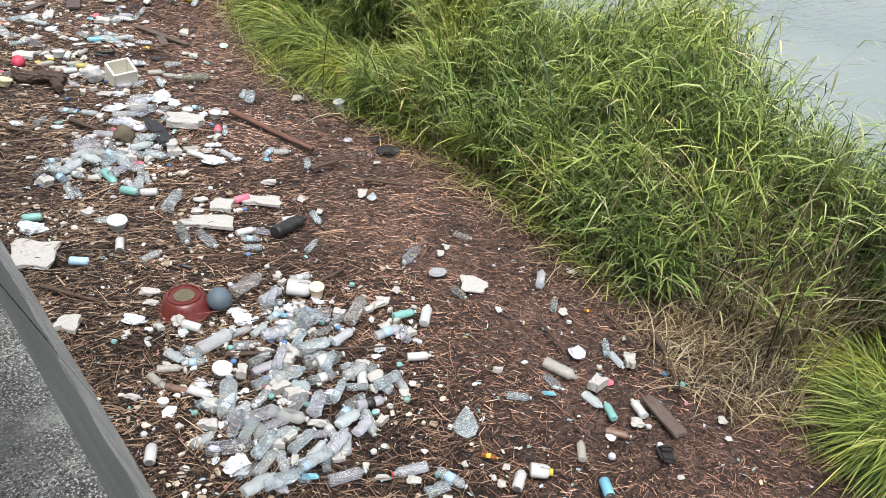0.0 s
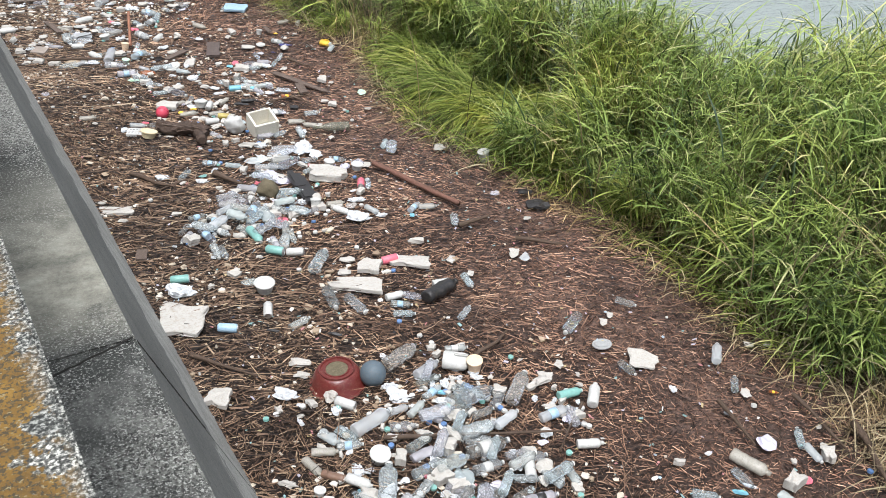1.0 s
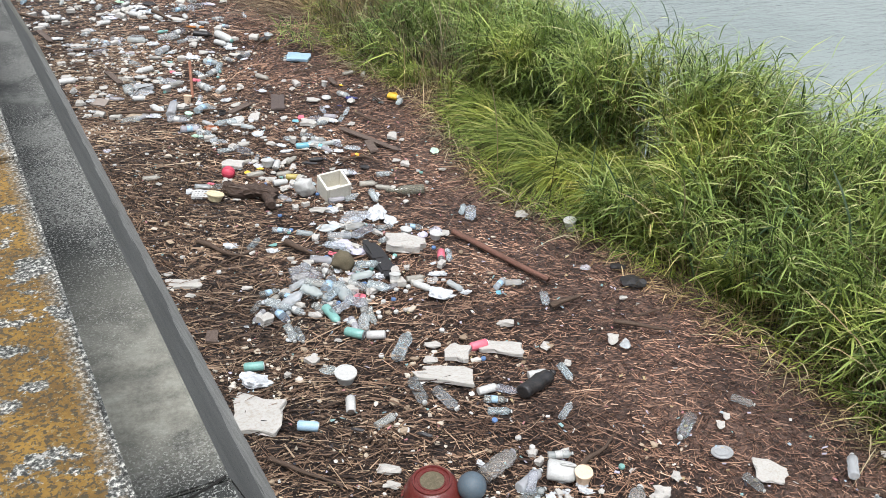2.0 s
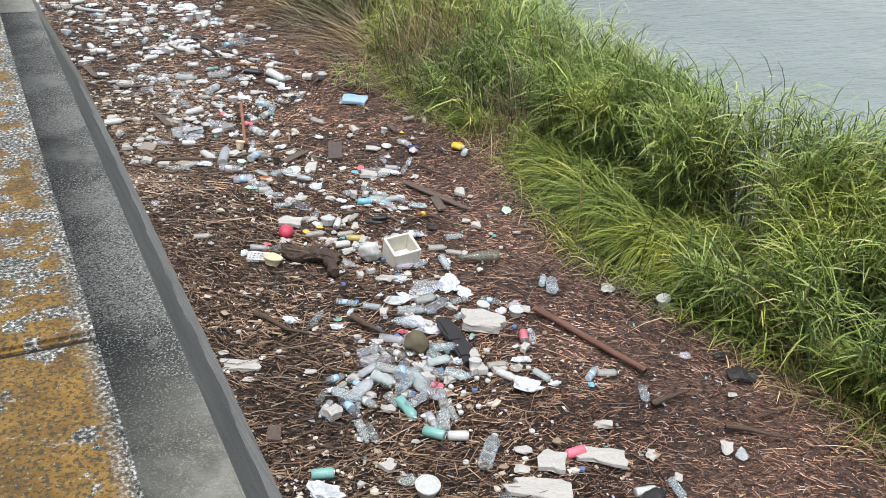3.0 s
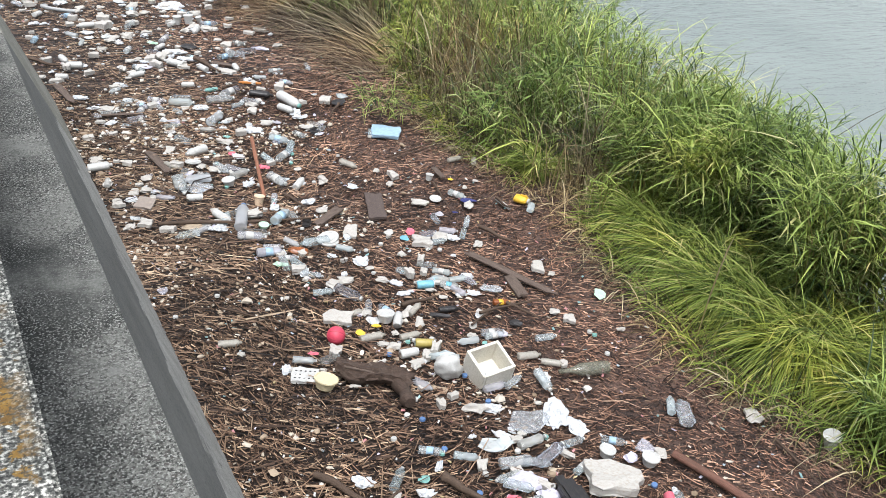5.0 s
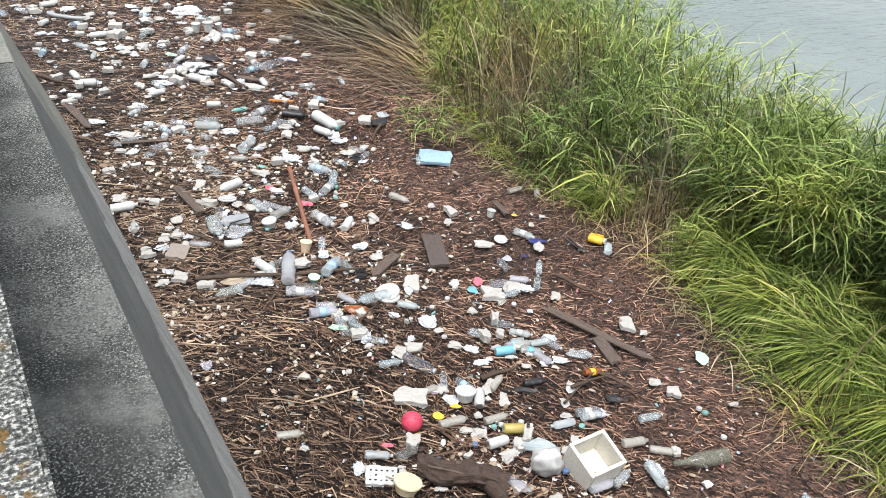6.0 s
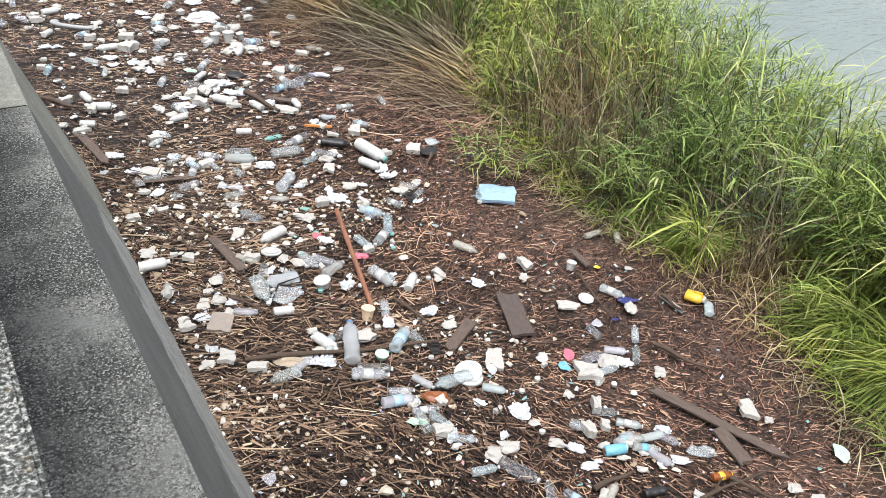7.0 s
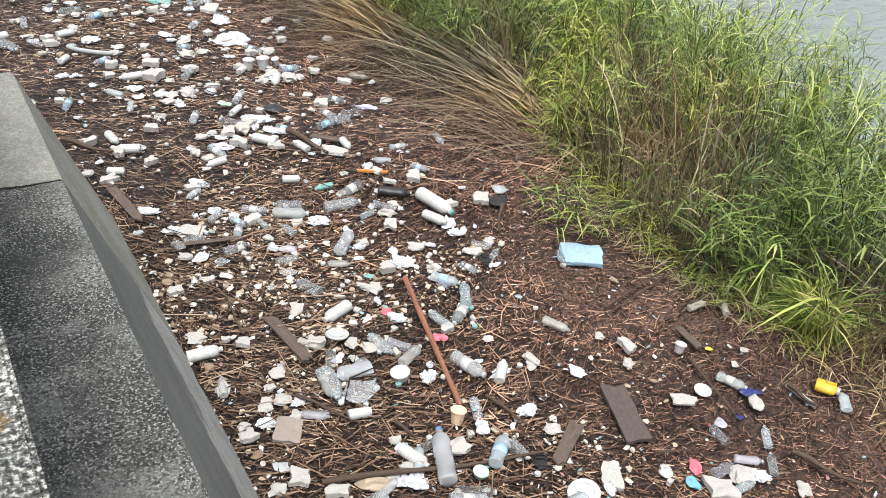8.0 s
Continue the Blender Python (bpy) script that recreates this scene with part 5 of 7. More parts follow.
lay("bag_lilac", 1.89, 2.92, -37, 0.085, 0.053, 0.028)
lay("foam_lump", 1.72, 2.76, -37, 0.097, 0.039, 0.035)
lay("bag_pink", 1.63, 3.12, -37, 0.023, 0.026, 0.007)
lay("foam_lump", 1.92, 2.24, -37, 0.062, 0.047, 0.018)
lay("foam_lump", 1.99, 2.08, -37, 0.051, 0.034, 0.016)
lay("foam_lump", 3.89, 3.11, -37, 0.043, 0.041, 0.016)
lay("foam_lump", 3.79, 3.16, -37, 0.057, 0.041, 0.016)
lay("foam_lump", 3.45, 1.64, -37, 0.034, 0.032, 0.011)
lay("foam_lump", 3.54, 1.75, -37, 0.047, 0.058, 0.014)
lay("foam_lump", 3.02, 1.59, -37, 0.032, 0.030, 0.009)
lay("bag_white", 2.93, 2.36, -37, 0.059, 0.026, 0.017)
lay("bag_clear", 2.93, 1.97, -37, 0.062, 0.086, 0.021)
lay("foam_lump", 3.48, 2.38, -37, 0.038, 0.039, 0.010)
lay("foam_lump", 2.72, 4.68, -37, 0.053, 0.075, 0.018)
lay("foam_lump", 3.13, 4.57, -37, 0.062, 0.094, 0.018)
lay("bag_clear", 3.17, 4.50, -37, 0.070, 0.082, 0.025)
lay("branch", 2.44, 3.08, -143, 0.399, 0.018, 0.018)
lay("branch", 1.97, 3.23, -25, 0.888, 0.024, 0.024)
lay("plank", 3.27, 1.92, -102, 0.299, 0.075, 0.015)
lay("branch", 3.68, 2.81, -44, 0.695, 0.014, 0.014)
lay("branch", 3.58, 2.49, -104, 0.446, 0.026, 0.026)
lay("branch", 2.45, 3.82, 20, 0.320, 0.027, 0.027)
lay("branch", 1.09, 4.31, -50, 0.407, 0.028, 0.028)
lay("branch", 3.18, 2.69, -105, 0.340, 0.025, 0.025)
lay("branch", 1.57, 4.72, -0, 0.488, 0.014, 0.014)
lay("branch", 3.61, 2.20, -122, 0.435, 0.044, 0.044)
# more bottles in the same pile
lie("clear_ribbed", 2.02, 3.77, 50, 0.15, 0.03)
lie("clear_crushed", 1.87, 3.43, -8, 0.18, 0.03)
lie("clear_crushed", 1.99, 3.24, -1, 0.20, 0.03)
lie("clear_ribbed", 1.92, 2.89, 40, 0.15, 0.03)
lie("clear_crushed", 1.76, 3.10, -4, 0.17, 0.03)
lie("clear_ribbed", 1.50, 2.90, -2, 0.20, 0.03)
lie("clear_crushed", 1.77, 2.85, 48, 0.18, 0.03)
lie("clear_crushed", 1.86, 2.70, 14, 0.15, 0.03)
lie("clear_crushed", 1.73, 2.59, 28, 0.17, 0.03)
lie("clear_ribbed", 1.59, 2.67, 21, 0.17, 0.03)
lie("clear_ribbed", 1.43, 2.73, 32, 0.18, 0.03)
lie("clear_ribbed", 1.41, 2.85, 40, 0.16, 0.03)
lie("clear_ribbed", 1.69, 2.89, 29, 0.17, 0.03)
lie("clear_ribbed", 2.07, 2.97, 10, 0.16, 0.03)
lie("clear_ribbed", 2.18, 2.83, 11, 0.18, 0.03)
lie("clear_ribbed", 1.99, 3.10, 45, 0.15, 0.03)
lie("clear_ribbed", 1.78, 3.24, 47, 0.17, 0.03)
lie("clear_ribbed", 1.38, 2.92, 46, 0.17, 0.03)
lie("clear_crushed", 1.40, 2.51, 0, 0.19, 0.03)
lie("clear_crushed", 1.30, 2.54, 8, 0.17, 0.03)
lie("clear_plain", 1.59, 2.54, 2, 0.18, 0.03)
lie("clear_crushed", 1.89, 2.62, 28, 0.14, 0.03)
lie("clear_plain", 1.94, 3.33, 44, 0.15, 0.03)
lie("clear_plain", 2.16, 3.24, 15, 0.16, 0.03)
lie("clear_crushed", 2.13, 3.46, 4, 0.19, 0.03)
# pieces between the basin and the pole
lie("can_green", 1.13, 5.18, -19, 0.10)
lie("clear_plain", 1.60, 4.49, 13, 0.14)
lie("clear_plain", 1.96, 5.02, 48, 0.25)
lie("clear_ribbed", 1.85, 4.61, -99, 0.21)
lie("clear_ribbed", 1.96, 4.50, -84, 0.20)
lie("white_bottle", 2.21, 4.48, -3, 0.13)
lie("clear_crushed", 2.30, 4.43, -45, 0.13)
lie("clear_blue", 2.20, 4.39, -27, 0.13)
lie("clear_plain", 2.17, 4.30, -28, 0.13)
lie("dark_bottle", 2.47, 4.39, 18, 0.28)
lie("white_bottle", 2.53, 4.47, -11, 0.13)
lie("clear_ribbed", 2.68, 4.42, -102, 0.15)
lie("clear_plain", 2.49, 4.15, 32, 0.13)
lay("bag_white", 1.09, 5.06, -37, 0.187, 0.106, 0.071)
lay("foam_slab", 1.02, 4.80, -37, 0.256, 0.268, 0.024)
lay("foam_slab", 2.22, 4.83, -37, 0.133, 0.139, 0.030)
lay("foam_slab", 2.04, 4.69, -37, 0.340, 0.136, 0.024)
lay("foam_slab", 2.46, 4.77, -37, 0.248, 0.108, 0.024)
lay("foam_lump", 2.13, 4.97, -37, 0.089, 0.054, 0.029)
lay("bag_dark", 1.44, 4.50, -37, 0.066, 0.030, 0.019)
lay("bag_dark", 1.74, 4.33, -37, 0.073, 0.029, 0.022)
lay("bag_clear", 1.50, 5.01, -37, 0.099, 0.085, 0.032)
lay("tub", 1.55, 4.90, -37, 0.119, 0.052, 0.050)
lay("foam_lump", 2.62, 4.97, -37, 0.093, 0.037, 0.035)
lay("foam_lump", 2.05, 4.85, -37, 0.073, 0.064, 0.021)
lay("foam_lump", 2.75, 4.50, -37, 0.045, 0.066, 0.014)
# heap round the black pad
lie("clear_plain", 1.92, 6.13, -41, 0.17)
lie("clear_ribbed", 1.75, 5.96, -14, 0.22)
lie("clear_blue", 1.83, 5.81, 47, 0.20)
lie("clear_blue", 1.48, 5.92, 8, 0.13)
lie("clear_ribbed", 1.35, 5.79, 51, 0.13)
lie("dull", 1.47, 5.83, 39, 0.13)
lie("clear_blue", 1.45, 5.63, -76, 0.17)
lie("clear_white", 1.55, 5.65, -67, 0.15)
lie("clear_plain", 1.69, 5.77, -66, 0.14)
lie("clear_white", 1.77, 5.62, -34, 0.13)
lie("clear_crushed", 1.88, 5.68, -89, 0.21)
lie("clear_ribbed", 2.01, 5.72, -59, 0.17)
lie("teal_bottle", 1.72, 5.49, -85, 0.18)
lie("clear_white", 1.80, 5.35, -98, 0.13)
lie("clear_crushed", 1.86, 5.34, 65, 0.17)
lie("clear_plain", 1.94, 5.51, 68, 0.16)
lie("clear_plain", 1.93, 5.37, -99, 0.13)
lie("can_green", 1.76, 5.25, -47, 0.12)
lie("can_white", 1.87, 5.19, -29, 0.09)
lie("clear_ribbed", 1.43, 5.41, -95, 0.16)
lie("clear_plain", 1.47, 5.38, -94, 0.14)
lie("clear_yellow", 2.08, 6.00, -48, 0.13)
lie("clear_ribbed", 2.09, 5.85, -65, 0.16)
lie("clear_plain", 2.16, 6.38, -12, 0.19)
lie("clear_plain", 2.31, 6.48, 2, 0.16)
lie("clear_ribbed", 2.51, 6.40, 4, 0.13)
lie("clear_blue", 2.70, 6.32, -39, 0.13)
lie("can_red", 2.67, 5.86, -118, 0.11)
lie("clear_plain", 2.72, 5.84, -117, 0.13)
lie("dull", 2.38, 5.67, -6, 0.13)
lie("white_bottle", 2.37, 5.55, -63, 0.13)
lie("clear_plain", 2.57, 5.48, -69, 0.13)
lie("clear_ribbed", 1.58, 6.51, 47, 0.15)
lie("clear_ribbed", 1.95, 6.51, -29, 0.13)
lie("clear_blue", 1.81, 6.61, -31, 0.13)
lie("glass_bottle", 2.89, 6.84, 168, 0.30)
lie("dull", 2.69, 7.08, -11, 0.14)
lie("dull", 2.78, 6.98, -38, 0.13)
lie("clear_crushed", 1.69, 5.60, -74, 0.13)
lie("clear_blue", 1.56, 5.83, 120, 0.13)
lie("clear_crushed", 1.71, 5.89, 125, 0.13)
lie("clear_plain", 1.93, 5.68, 106, 0.13)
lie("clear_white", 1.88, 6.00, 124, 0.13)
lie("clear_ribbed", 1.80, 6.09, 109, 0.13)
lie("clear_plain", 2.06, 6.32, -180, 0.13)
lie("clear_white", 2.44, 6.23, 18, 0.13)
lie("clear_ribbed", 2.19, 5.64, -172, 0.13)
lie("clear_ribbed", 3.16, 6.42, 52, 0.14)
lie("clear_crushed", 3.18, 6.34, 61, 0.20)
lie("clear_crushed", 3.01, 5.11, -115, 0.13)
lie("clear_blue", 2.85, 5.39, 32, 0.13)
lie("clear_ribbed", 2.94, 5.36, -16, 0.13)
lie("clear_white", 1.32, 5.67, -136, 0.13)
lay("ball_moss", 2.01, 6.02, -27, 0.151, 0.073, 0.110)
lay("foam_lump", 1.58, 5.89, -27, 0.077, 0.067, 0.022)
lay("bag_pink", 1.97, 5.64, -27, 0.082, 0.067, 0.021)
lay("bag_lilac", 2.13, 6.25, -27, 0.203, 0.119, 0.077)
lay("tub", 2.60, 6.26, -27, 0.082, 0.063, 0.040)
lay("foam_slab", 2.50, 6.09, -27, 0.257, 0.189, 0.054)
lay("tub", 2.77, 6.13, -27, 0.088, 0.042, 0.070)
lay("cup_white", 2.23, 5.68, -27, 0.073, 0.044, 0.050)
lay("bag_white", 2.54, 5.67, -27, 0.124, 0.050, 0.037)
lay("bag_white", 2.43, 5.44, -27, 0.154, 0.137, 0.058)
lay("bag_white", 1.43, 6.57, -27, 0.110, 0.081, 0.030)
lay("bag_teal", 1.70, 6.47, -27, 0.059, 0.058, 0.015)
lay("foam_lump", 1.53, 6.42, -27, 0.038, 0.058, 0.013)
lay("bag_pink", 2.02, 6.20, -27, 0.077, 0.037, 0.029)
lay("foam_slab", 1.03, 6.25, -27, 0.203, 0.084, 0.018)
lay("foam_lump", 0.97, 6.40, -27, 0.055, 0.040, 0.016)
lay("foam_lump", 1.03, 6.10, -27, 0.064, 0.044, 0.017)
lay("foam_lump", 1.37, 6.04, -27, 0.066, 0.044, 0.018)
lay("foam_lump", 2.87, 6.16, -27, 0.062, 0.084, 0.019)
lay("bag_white", 2.54, 6.61, -27, 0.142, 0.214, 0.045)
lay("bag_clear", 2.37, 6.61, -27, 0.211, 0.153, 0.069)
lay("foam_lump", 2.17, 6.80, -27, 0.128, 0.062, 0.037)
lay("bag_white", 2.59, 6.49, -27, 0.091, 0.137, 0.029)
lay("foam_lump", 2.26, 5.75, -27, 0.055, 0.032, 0.014)
lay("bag_clear", 2.83, 6.23, -27, 0.104, 0.089, 0.033)
lay("foam_lump", 2.07, 6.15, -27, 0.071, 0.028, 0.026)
lay("bag_lilac", 2.17, 6.14, -27, 0.130, 0.071, 0.045)
lay("cup_white", 3.73, 5.83, -27, 0.091, 0.049, 0.060)
lay("foam_lump", 3.52, 6.17, -27, 0.086, 0.130, 0.025)
lay("bag_clear", 3.50, 5.34, -27, 0.077, 0.067, 0.025)
lay("bag_dark", 3.70, 5.25, -27, 0.096, 0.084, 0.037)
lay("foam_lump", 3.48, 4.91, -27, 0.048, 0.040, 0.015)
lay("foam_lump", 2.64, 4.97, -27, 0.084, 0.050, 0.031)
lay("bag_dark", 3.66, 5.04, -27, 0.155, 0.136, 0.057)
lay("bag_blue", 2.79, 5.31, -27, 0.036, 0.054, 0.013)
lay("bag_green", 3.48, 7.46, -27, 0.084, 0.126, 0.022)
lay("bag_clear", 2.12, 6.53, -27, 0.171, 0.090, 0.046)
lay("black_pad", 2.26, 5.96, -95, 0.457, 0.127, 0.063)
lay("pole", 3.03, 5.70, -73, 0.859, 0.045, 0.045)
lay("branch", 1.35, 6.52, -57, 0.402, 0.038, 0.038)
lay("branch", 1.83, 6.31, -56, 0.259, 0.052, 0.052)
lay("plank", 1.01, 5.57, 70, 0.113, 0.069, 0.014)
lay("branch", 3.11, 5.01, 3, 0.261, 0.041, 0.041)
lay("branch", 3.36, 4.59, -39, 0.337, 0.034, 0.034)
lay("branch", 3.67, 4.67, -3, 0.582, 0.015, 0.015)
lay("branch", 1.38, 6.38, -160, 0.401, 0.016, 0.016)
lay("branch", 3.44, 5.68, -96, 0.589, 0.017, 0.017)
# more bottles in the heap
lie("clear_ribbed", 1.66, 5.88, 20, 0.14, 0.03)
lie("clear_crushed", 1.70, 5.76, -56, 0.15, 0.03)
lie("clear_crushed", 1.46, 5.70, -58, 0.18, 0.03)
lie("clear_crushed", 1.56, 5.73, 34, 0.18, 0.03)
lie("clear_crushed", 1.80, 5.68, 39, 0.16, 0.03)
lie("clear_plain", 1.79, 5.51, 16, 0.16, 0.03)
lie("clear_ribbed", 1.76, 5.83, -44, 0.16, 0.03)
lie("clear_ribbed", 2.06, 5.79, -1, 0.16, 0.03)
lie("clear_crushed", 2.23, 6.32, -31, 0.14, 0.03)
lie("clear_ribbed", 2.32, 6.34, 19, 0.19, 0.03)
lie("clear_plain", 2.06, 6.22, -46, 0.15, 0.03)
lie("clear_plain", 2.05, 6.10, 18, 0.15, 0.03)
lie("clear_crushed", 2.10, 5.64, -40, 0.15, 0.03)
lie("clear_crushed", 1.90, 5.53, -55, 0.15, 0.03)
lie("clear_plain", 1.73, 6.05, 3, 0.15, 0.03)
lie("clear_plain", 2.15, 5.90, -13, 0.16, 0.03)
# round the foam box and the red ball
lay("lid_white", 2.14, 8.69, -29, 0.153, 0.124, 0.020)
lay("foam_lump", 1.96, 8.17, -29, 0.079, 0.085, 0.026)
lay("foam_lump", 2.04, 8.17, -29, 0.098, 0.070, 0.031)
lay("foam_slab", 1.85, 7.82, -29, 0.159, 0.105, 0.030)
lay("tub", 2.09, 7.70, -29, 0.103, 0.074, 0.050)
lay("foam_lump", 2.23, 7.72, -29, 0.047, 0.070, 0.017)
lay("foam_lump", 2.27, 7.61, -29, 0.052, 0.077, 0.016)
lay("bag_yellow", 1.91, 7.65, -29, 0.056, 0.059, 0.015)
lay("bag_yellow", 2.02, 7.67, -29, 0.057, 0.029, 0.020)
lay("foam_lump", 1.98, 7.50, -29, 0.060, 0.039, 0.017)
lay("foam_lump", 2.03, 7.46, -29, 0.077, 0.053, 0.026)
lay("ball_red", 1.74, 7.63, -29, 0.104, 0.041, 0.130)
lay("bag_pink", 1.59, 7.57, -29, 0.064, 0.033, 0.021)
lay("holed_card", 1.47, 7.39, -29, 0.137, 0.109, 0.020)
lay("tub_cream", 1.53, 7.27, -29, 0.125, 0.051, 0.070)
lay("bag_full", 2.17, 7.11, -29, 0.152, 0.093, 0.150)
lay("bag_clear", 2.24, 7.25, -29, 0.189, 0.076, 0.070)
lay("bag_clear", 2.86, 7.76, -29, 0.155, 0.078, 0.051)
lay("foam_slab", 3.28, 7.88, -29, 0.085, 0.117, 0.024)
lay("foam_lump", 2.50, 7.39, -29, 0.057, 0.039, 0.019)
lay("foam_lump", 2.55, 7.47, -29, 0.046, 0.069, 0.013)
lay("bag_dark", 2.80, 7.39, -29, 0.070, 0.065, 0.023)
lay("bag_white", 2.66, 6.89, -29, 0.069, 0.103, 0.020)
lay("bag_amber", 1.91, 8.62, -29, 0.142, 0.086, 0.050)
lay("bag_green", 1.75, 8.51, -29, 0.113, 0.045, 0.036)
lay("foam_lump", 2.25, 8.26, -29, 0.051, 0.045, 0.014)
lay("foam_lump", 2.26, 8.10, -29, 0.080, 0.052, 0.023)
lay("bag_white", 2.32, 7.92, -29, 0.085, 0.056, 0.026)
lay("bag_white", 2.73, 7.77, -29, 0.080, 0.055, 0.028)
lay("foam_lump", 3.09, 7.40, -29, 0.060, 0.058, 0.017)
lay("foam_lump", 3.33, 7.78, -29, 0.045, 0.046, 0.016)
lay("foam_lump", 1.23, 7.71, -29, 0.042, 0.031, 0.014)
lay("foam_lump", 2.53, 7.80, -29, 0.054, 0.031, 0.015)
lay("foam_lump", 2.49, 7.89, -29, 0.055, 0.026, 0.019)
lay("bag_dark", 2.42, 7.64, -29, 0.117, 0.047, 0.031)
lay("bag_dark", 1.74, 7.41, -29, 0.079, 0.032, 0.021)
lay("foam_lump", 2.55, 7.19, -29, 0.044, 0.034, 0.015)
lay("foam_lump", 1.68, 7.21, -29, 0.056, 0.022, 0.016)
lay("foam_lump", 1.65, 8.14, -29, 0.029, 0.033, 0.011)
lay("foam_slab", 3.11, 7.29, -29, 0.071, 0.066, 0.024)
lay("foam_slab", 2.84, 6.95, -29, 0.038, 0.057, 0.018)
lay("foam_box", 2.38, 7.04, 1, 0.2, 0.19, 0.16)
lie("clear_white", 1.69, 8.89, -23, 0.19)
lie("clear_ribbed", 1.78, 8.73, -23, 0.13)
lie("clear_blue", 1.74, 8.67, -7, 0.18)
lie("clear_white", 1.82, 8.56, -15, 0.13)
lie("clear_plain", 1.85, 8.44, -71, 0.15)
lie("clear_plain", 1.88, 8.31, -35, 0.13)
lie("clear_plain", 2.21, 8.55, -38, 0.13)
lie("clear_ribbed", 1.91, 8.74, -67, 0.13)
lie("clear_ribbed", 2.00, 8.02, -63, 0.20)
lie("clear_plain", 1.87, 8.10, -14, 0.13)
lie("clear_plain", 2.06, 7.87, 64, 0.13)
lie("clear_blue", 2.14, 7.78, -76, 0.13)
lie("dull", 1.95, 7.83, 7, 0.13)
lie("can_white", 2.15, 7.66, 59, 0.09)
lie("dull", 2.31, 7.75, 33, 0.13)
lie("can_yellow", 2.19, 7.40, -19, 0.09)
lie("dull", 1.95, 7.57, -7, 0.15)
lie("dull", 2.16, 7.51, -5, 0.13)
lie("can_white", 2.07, 7.36, 0, 0.06)
lie("clear_crushed", 1.65, 7.48, 14, 0.13)
lie("clear_plain", 1.52, 7.52, -25, 0.13)
lie("amber_bottle", 2.83, 7.60, -11, 0.11)
lie("clear_plain", 2.62, 8.18, -30, 0.13)
lie("clear_white", 2.67, 8.06, -43, 0.13)
lie("clear_crushed", 2.45, 8.14, -54, 0.13)
lie("can_cyan", 2.48, 7.94, -14, 0.09)
lie("clear_cyan", 2.63, 7.89, -32, 0.13)
lie("clear_plain", 2.61, 7.97, -23, 0.13)
lie("clear_ribbed", 2.72, 7.94, -11, 0.13)
lie("clear_cyan", 2.58, 7.99, 11, 0.13)
lie("dark_bottle", 2.50, 7.67, -11, 0.13)
lie("clear_white", 2.62, 7.36, -14, 0.14)
lie("clear_ribbed", 2.48, 6.92, 21, 0.13)
lie("clear_crushed", 2.36, 6.92, 2, 0.14)
lie("clear_ribbed", 2.63, 6.85, -99, 0.17)
lie("clear_crushed", 2.01, 7.08, -67, 0.13)
lie("dull", 1.20, 7.81, -18, 0.13)
lie("clear_ribbed", 2.14, 7.72, -52, 0.13)
lie("clear_plain", 2.44, 7.34, 171, 0.13)
lie("clear_white", 2.62, 7.33, -6, 0.13)
lie("clear_ribbed", 2.88, 7.19, -10, 0.13)
lie("clear_ribbed", 2.65, 7.81, -73, 0.13)
lie("clear_ribbed", 2.77, 7.90, -66, 0.13)
lay("plank_white", 1.79, 7.30, -28, 0.247, 0.031, 0.019)
lay("plank", 3.07, 7.88, -68, 0.683, 0.051, 0.010)
lay("plank", 3.01, 7.72, -100, 0.235, 0.069, 0.014)
lay("branch", 2.70, 7.53, 25, 0.378, 0.015, 0.015)
lay("branch", 2.36, 7.80, 2, 0.235, 0.030, 0.030)
lay("branch", 2.85, 7.53, -2, 0.441, 0.021, 0.021)
lay("branch", 1.66, 9.11, -16, 1.016, 0.027, 0.027)
lay("log_wood", 1.79, 7.21, -42, 0.392, 0.117, 0.117)
lay("branch", 1.41, 8.01, -45, 0.361, 0.014, 0.014)
lay("branch", 2.89, 7.46, -67, 0.236, 0.024, 0.024)
# along the wall past the long stick
lie("dull", 1.49, 10.12, -50, 0.13)
lie("clear_crushed", 1.46, 9.80, -96, 0.22)
lie("clear_crushed", 1.54, 9.98, 66, 0.13)
lie("clear_plain", 1.92, 9.84, 30, 0.18)
lie("clear_ribbed", 1.91, 9.93, -49, 0.15)
lie("clear_ribbed", 2.20, 10.02, -79, 0.16)
lie("clear_plain", 2.44, 10.17, 63, 0.19)
lie("clear_white", 2.14, 9.64, -77, 0.22)
lie("white_bottle", 2.27, 9.54, 48, 0.15)
lie("clear_red", 2.01, 9.36, -111, 0.15)
lie("clear_plain", 1.61, 9.20, 61, 0.15)
lie("clear_tall", 1.71, 9.16, 68, 0.31)
lie("clear_ribbed", 1.73, 8.92, -26, 0.18)
lie("clear_blue", 1.96, 9.08, 43, 0.21)
lie("clear_ribbed", 2.05, 9.05, -85, 0.13)
lie("clear_plain", 2.03, 9.05, -76, 0.13)
lie("dull", 2.75, 9.73, -61, 0.16)
lie("clear_crushed", 3.72, 8.61, 51, 0.13)
lie("clear_crushed", 2.84, 8.56, 4, 0.13)
lie("clear_ribbed", 2.99, 8.55, -37, 0.13)
lie("clear_plain", 2.85, 8.44, 1, 0.13)
lie("clear_plain", 3.07, 8.48, 52, 0.13)
lie("clear_plain", 3.18, 8.62, 53, 0.13)
lie("clear_red", 2.98, 8.74, 86, 0.13)
lie("dull", 3.60, 9.54, 1, 0.13)
lie("dull", 3.73, 9.46, 57, 0.13)
lie("white_teal", 2.78, 11.09, -76, 0.31)
lie("white_bottle", 2.69, 10.94, -70, 0.18)
lie("clear_ribbed", 2.22, 11.30, -2, 0.24)
lie("clear_plain", 1.89, 11.34, -31, 0.22)
lie("teal_bottle", 2.21, 11.57, -171, 0.13)
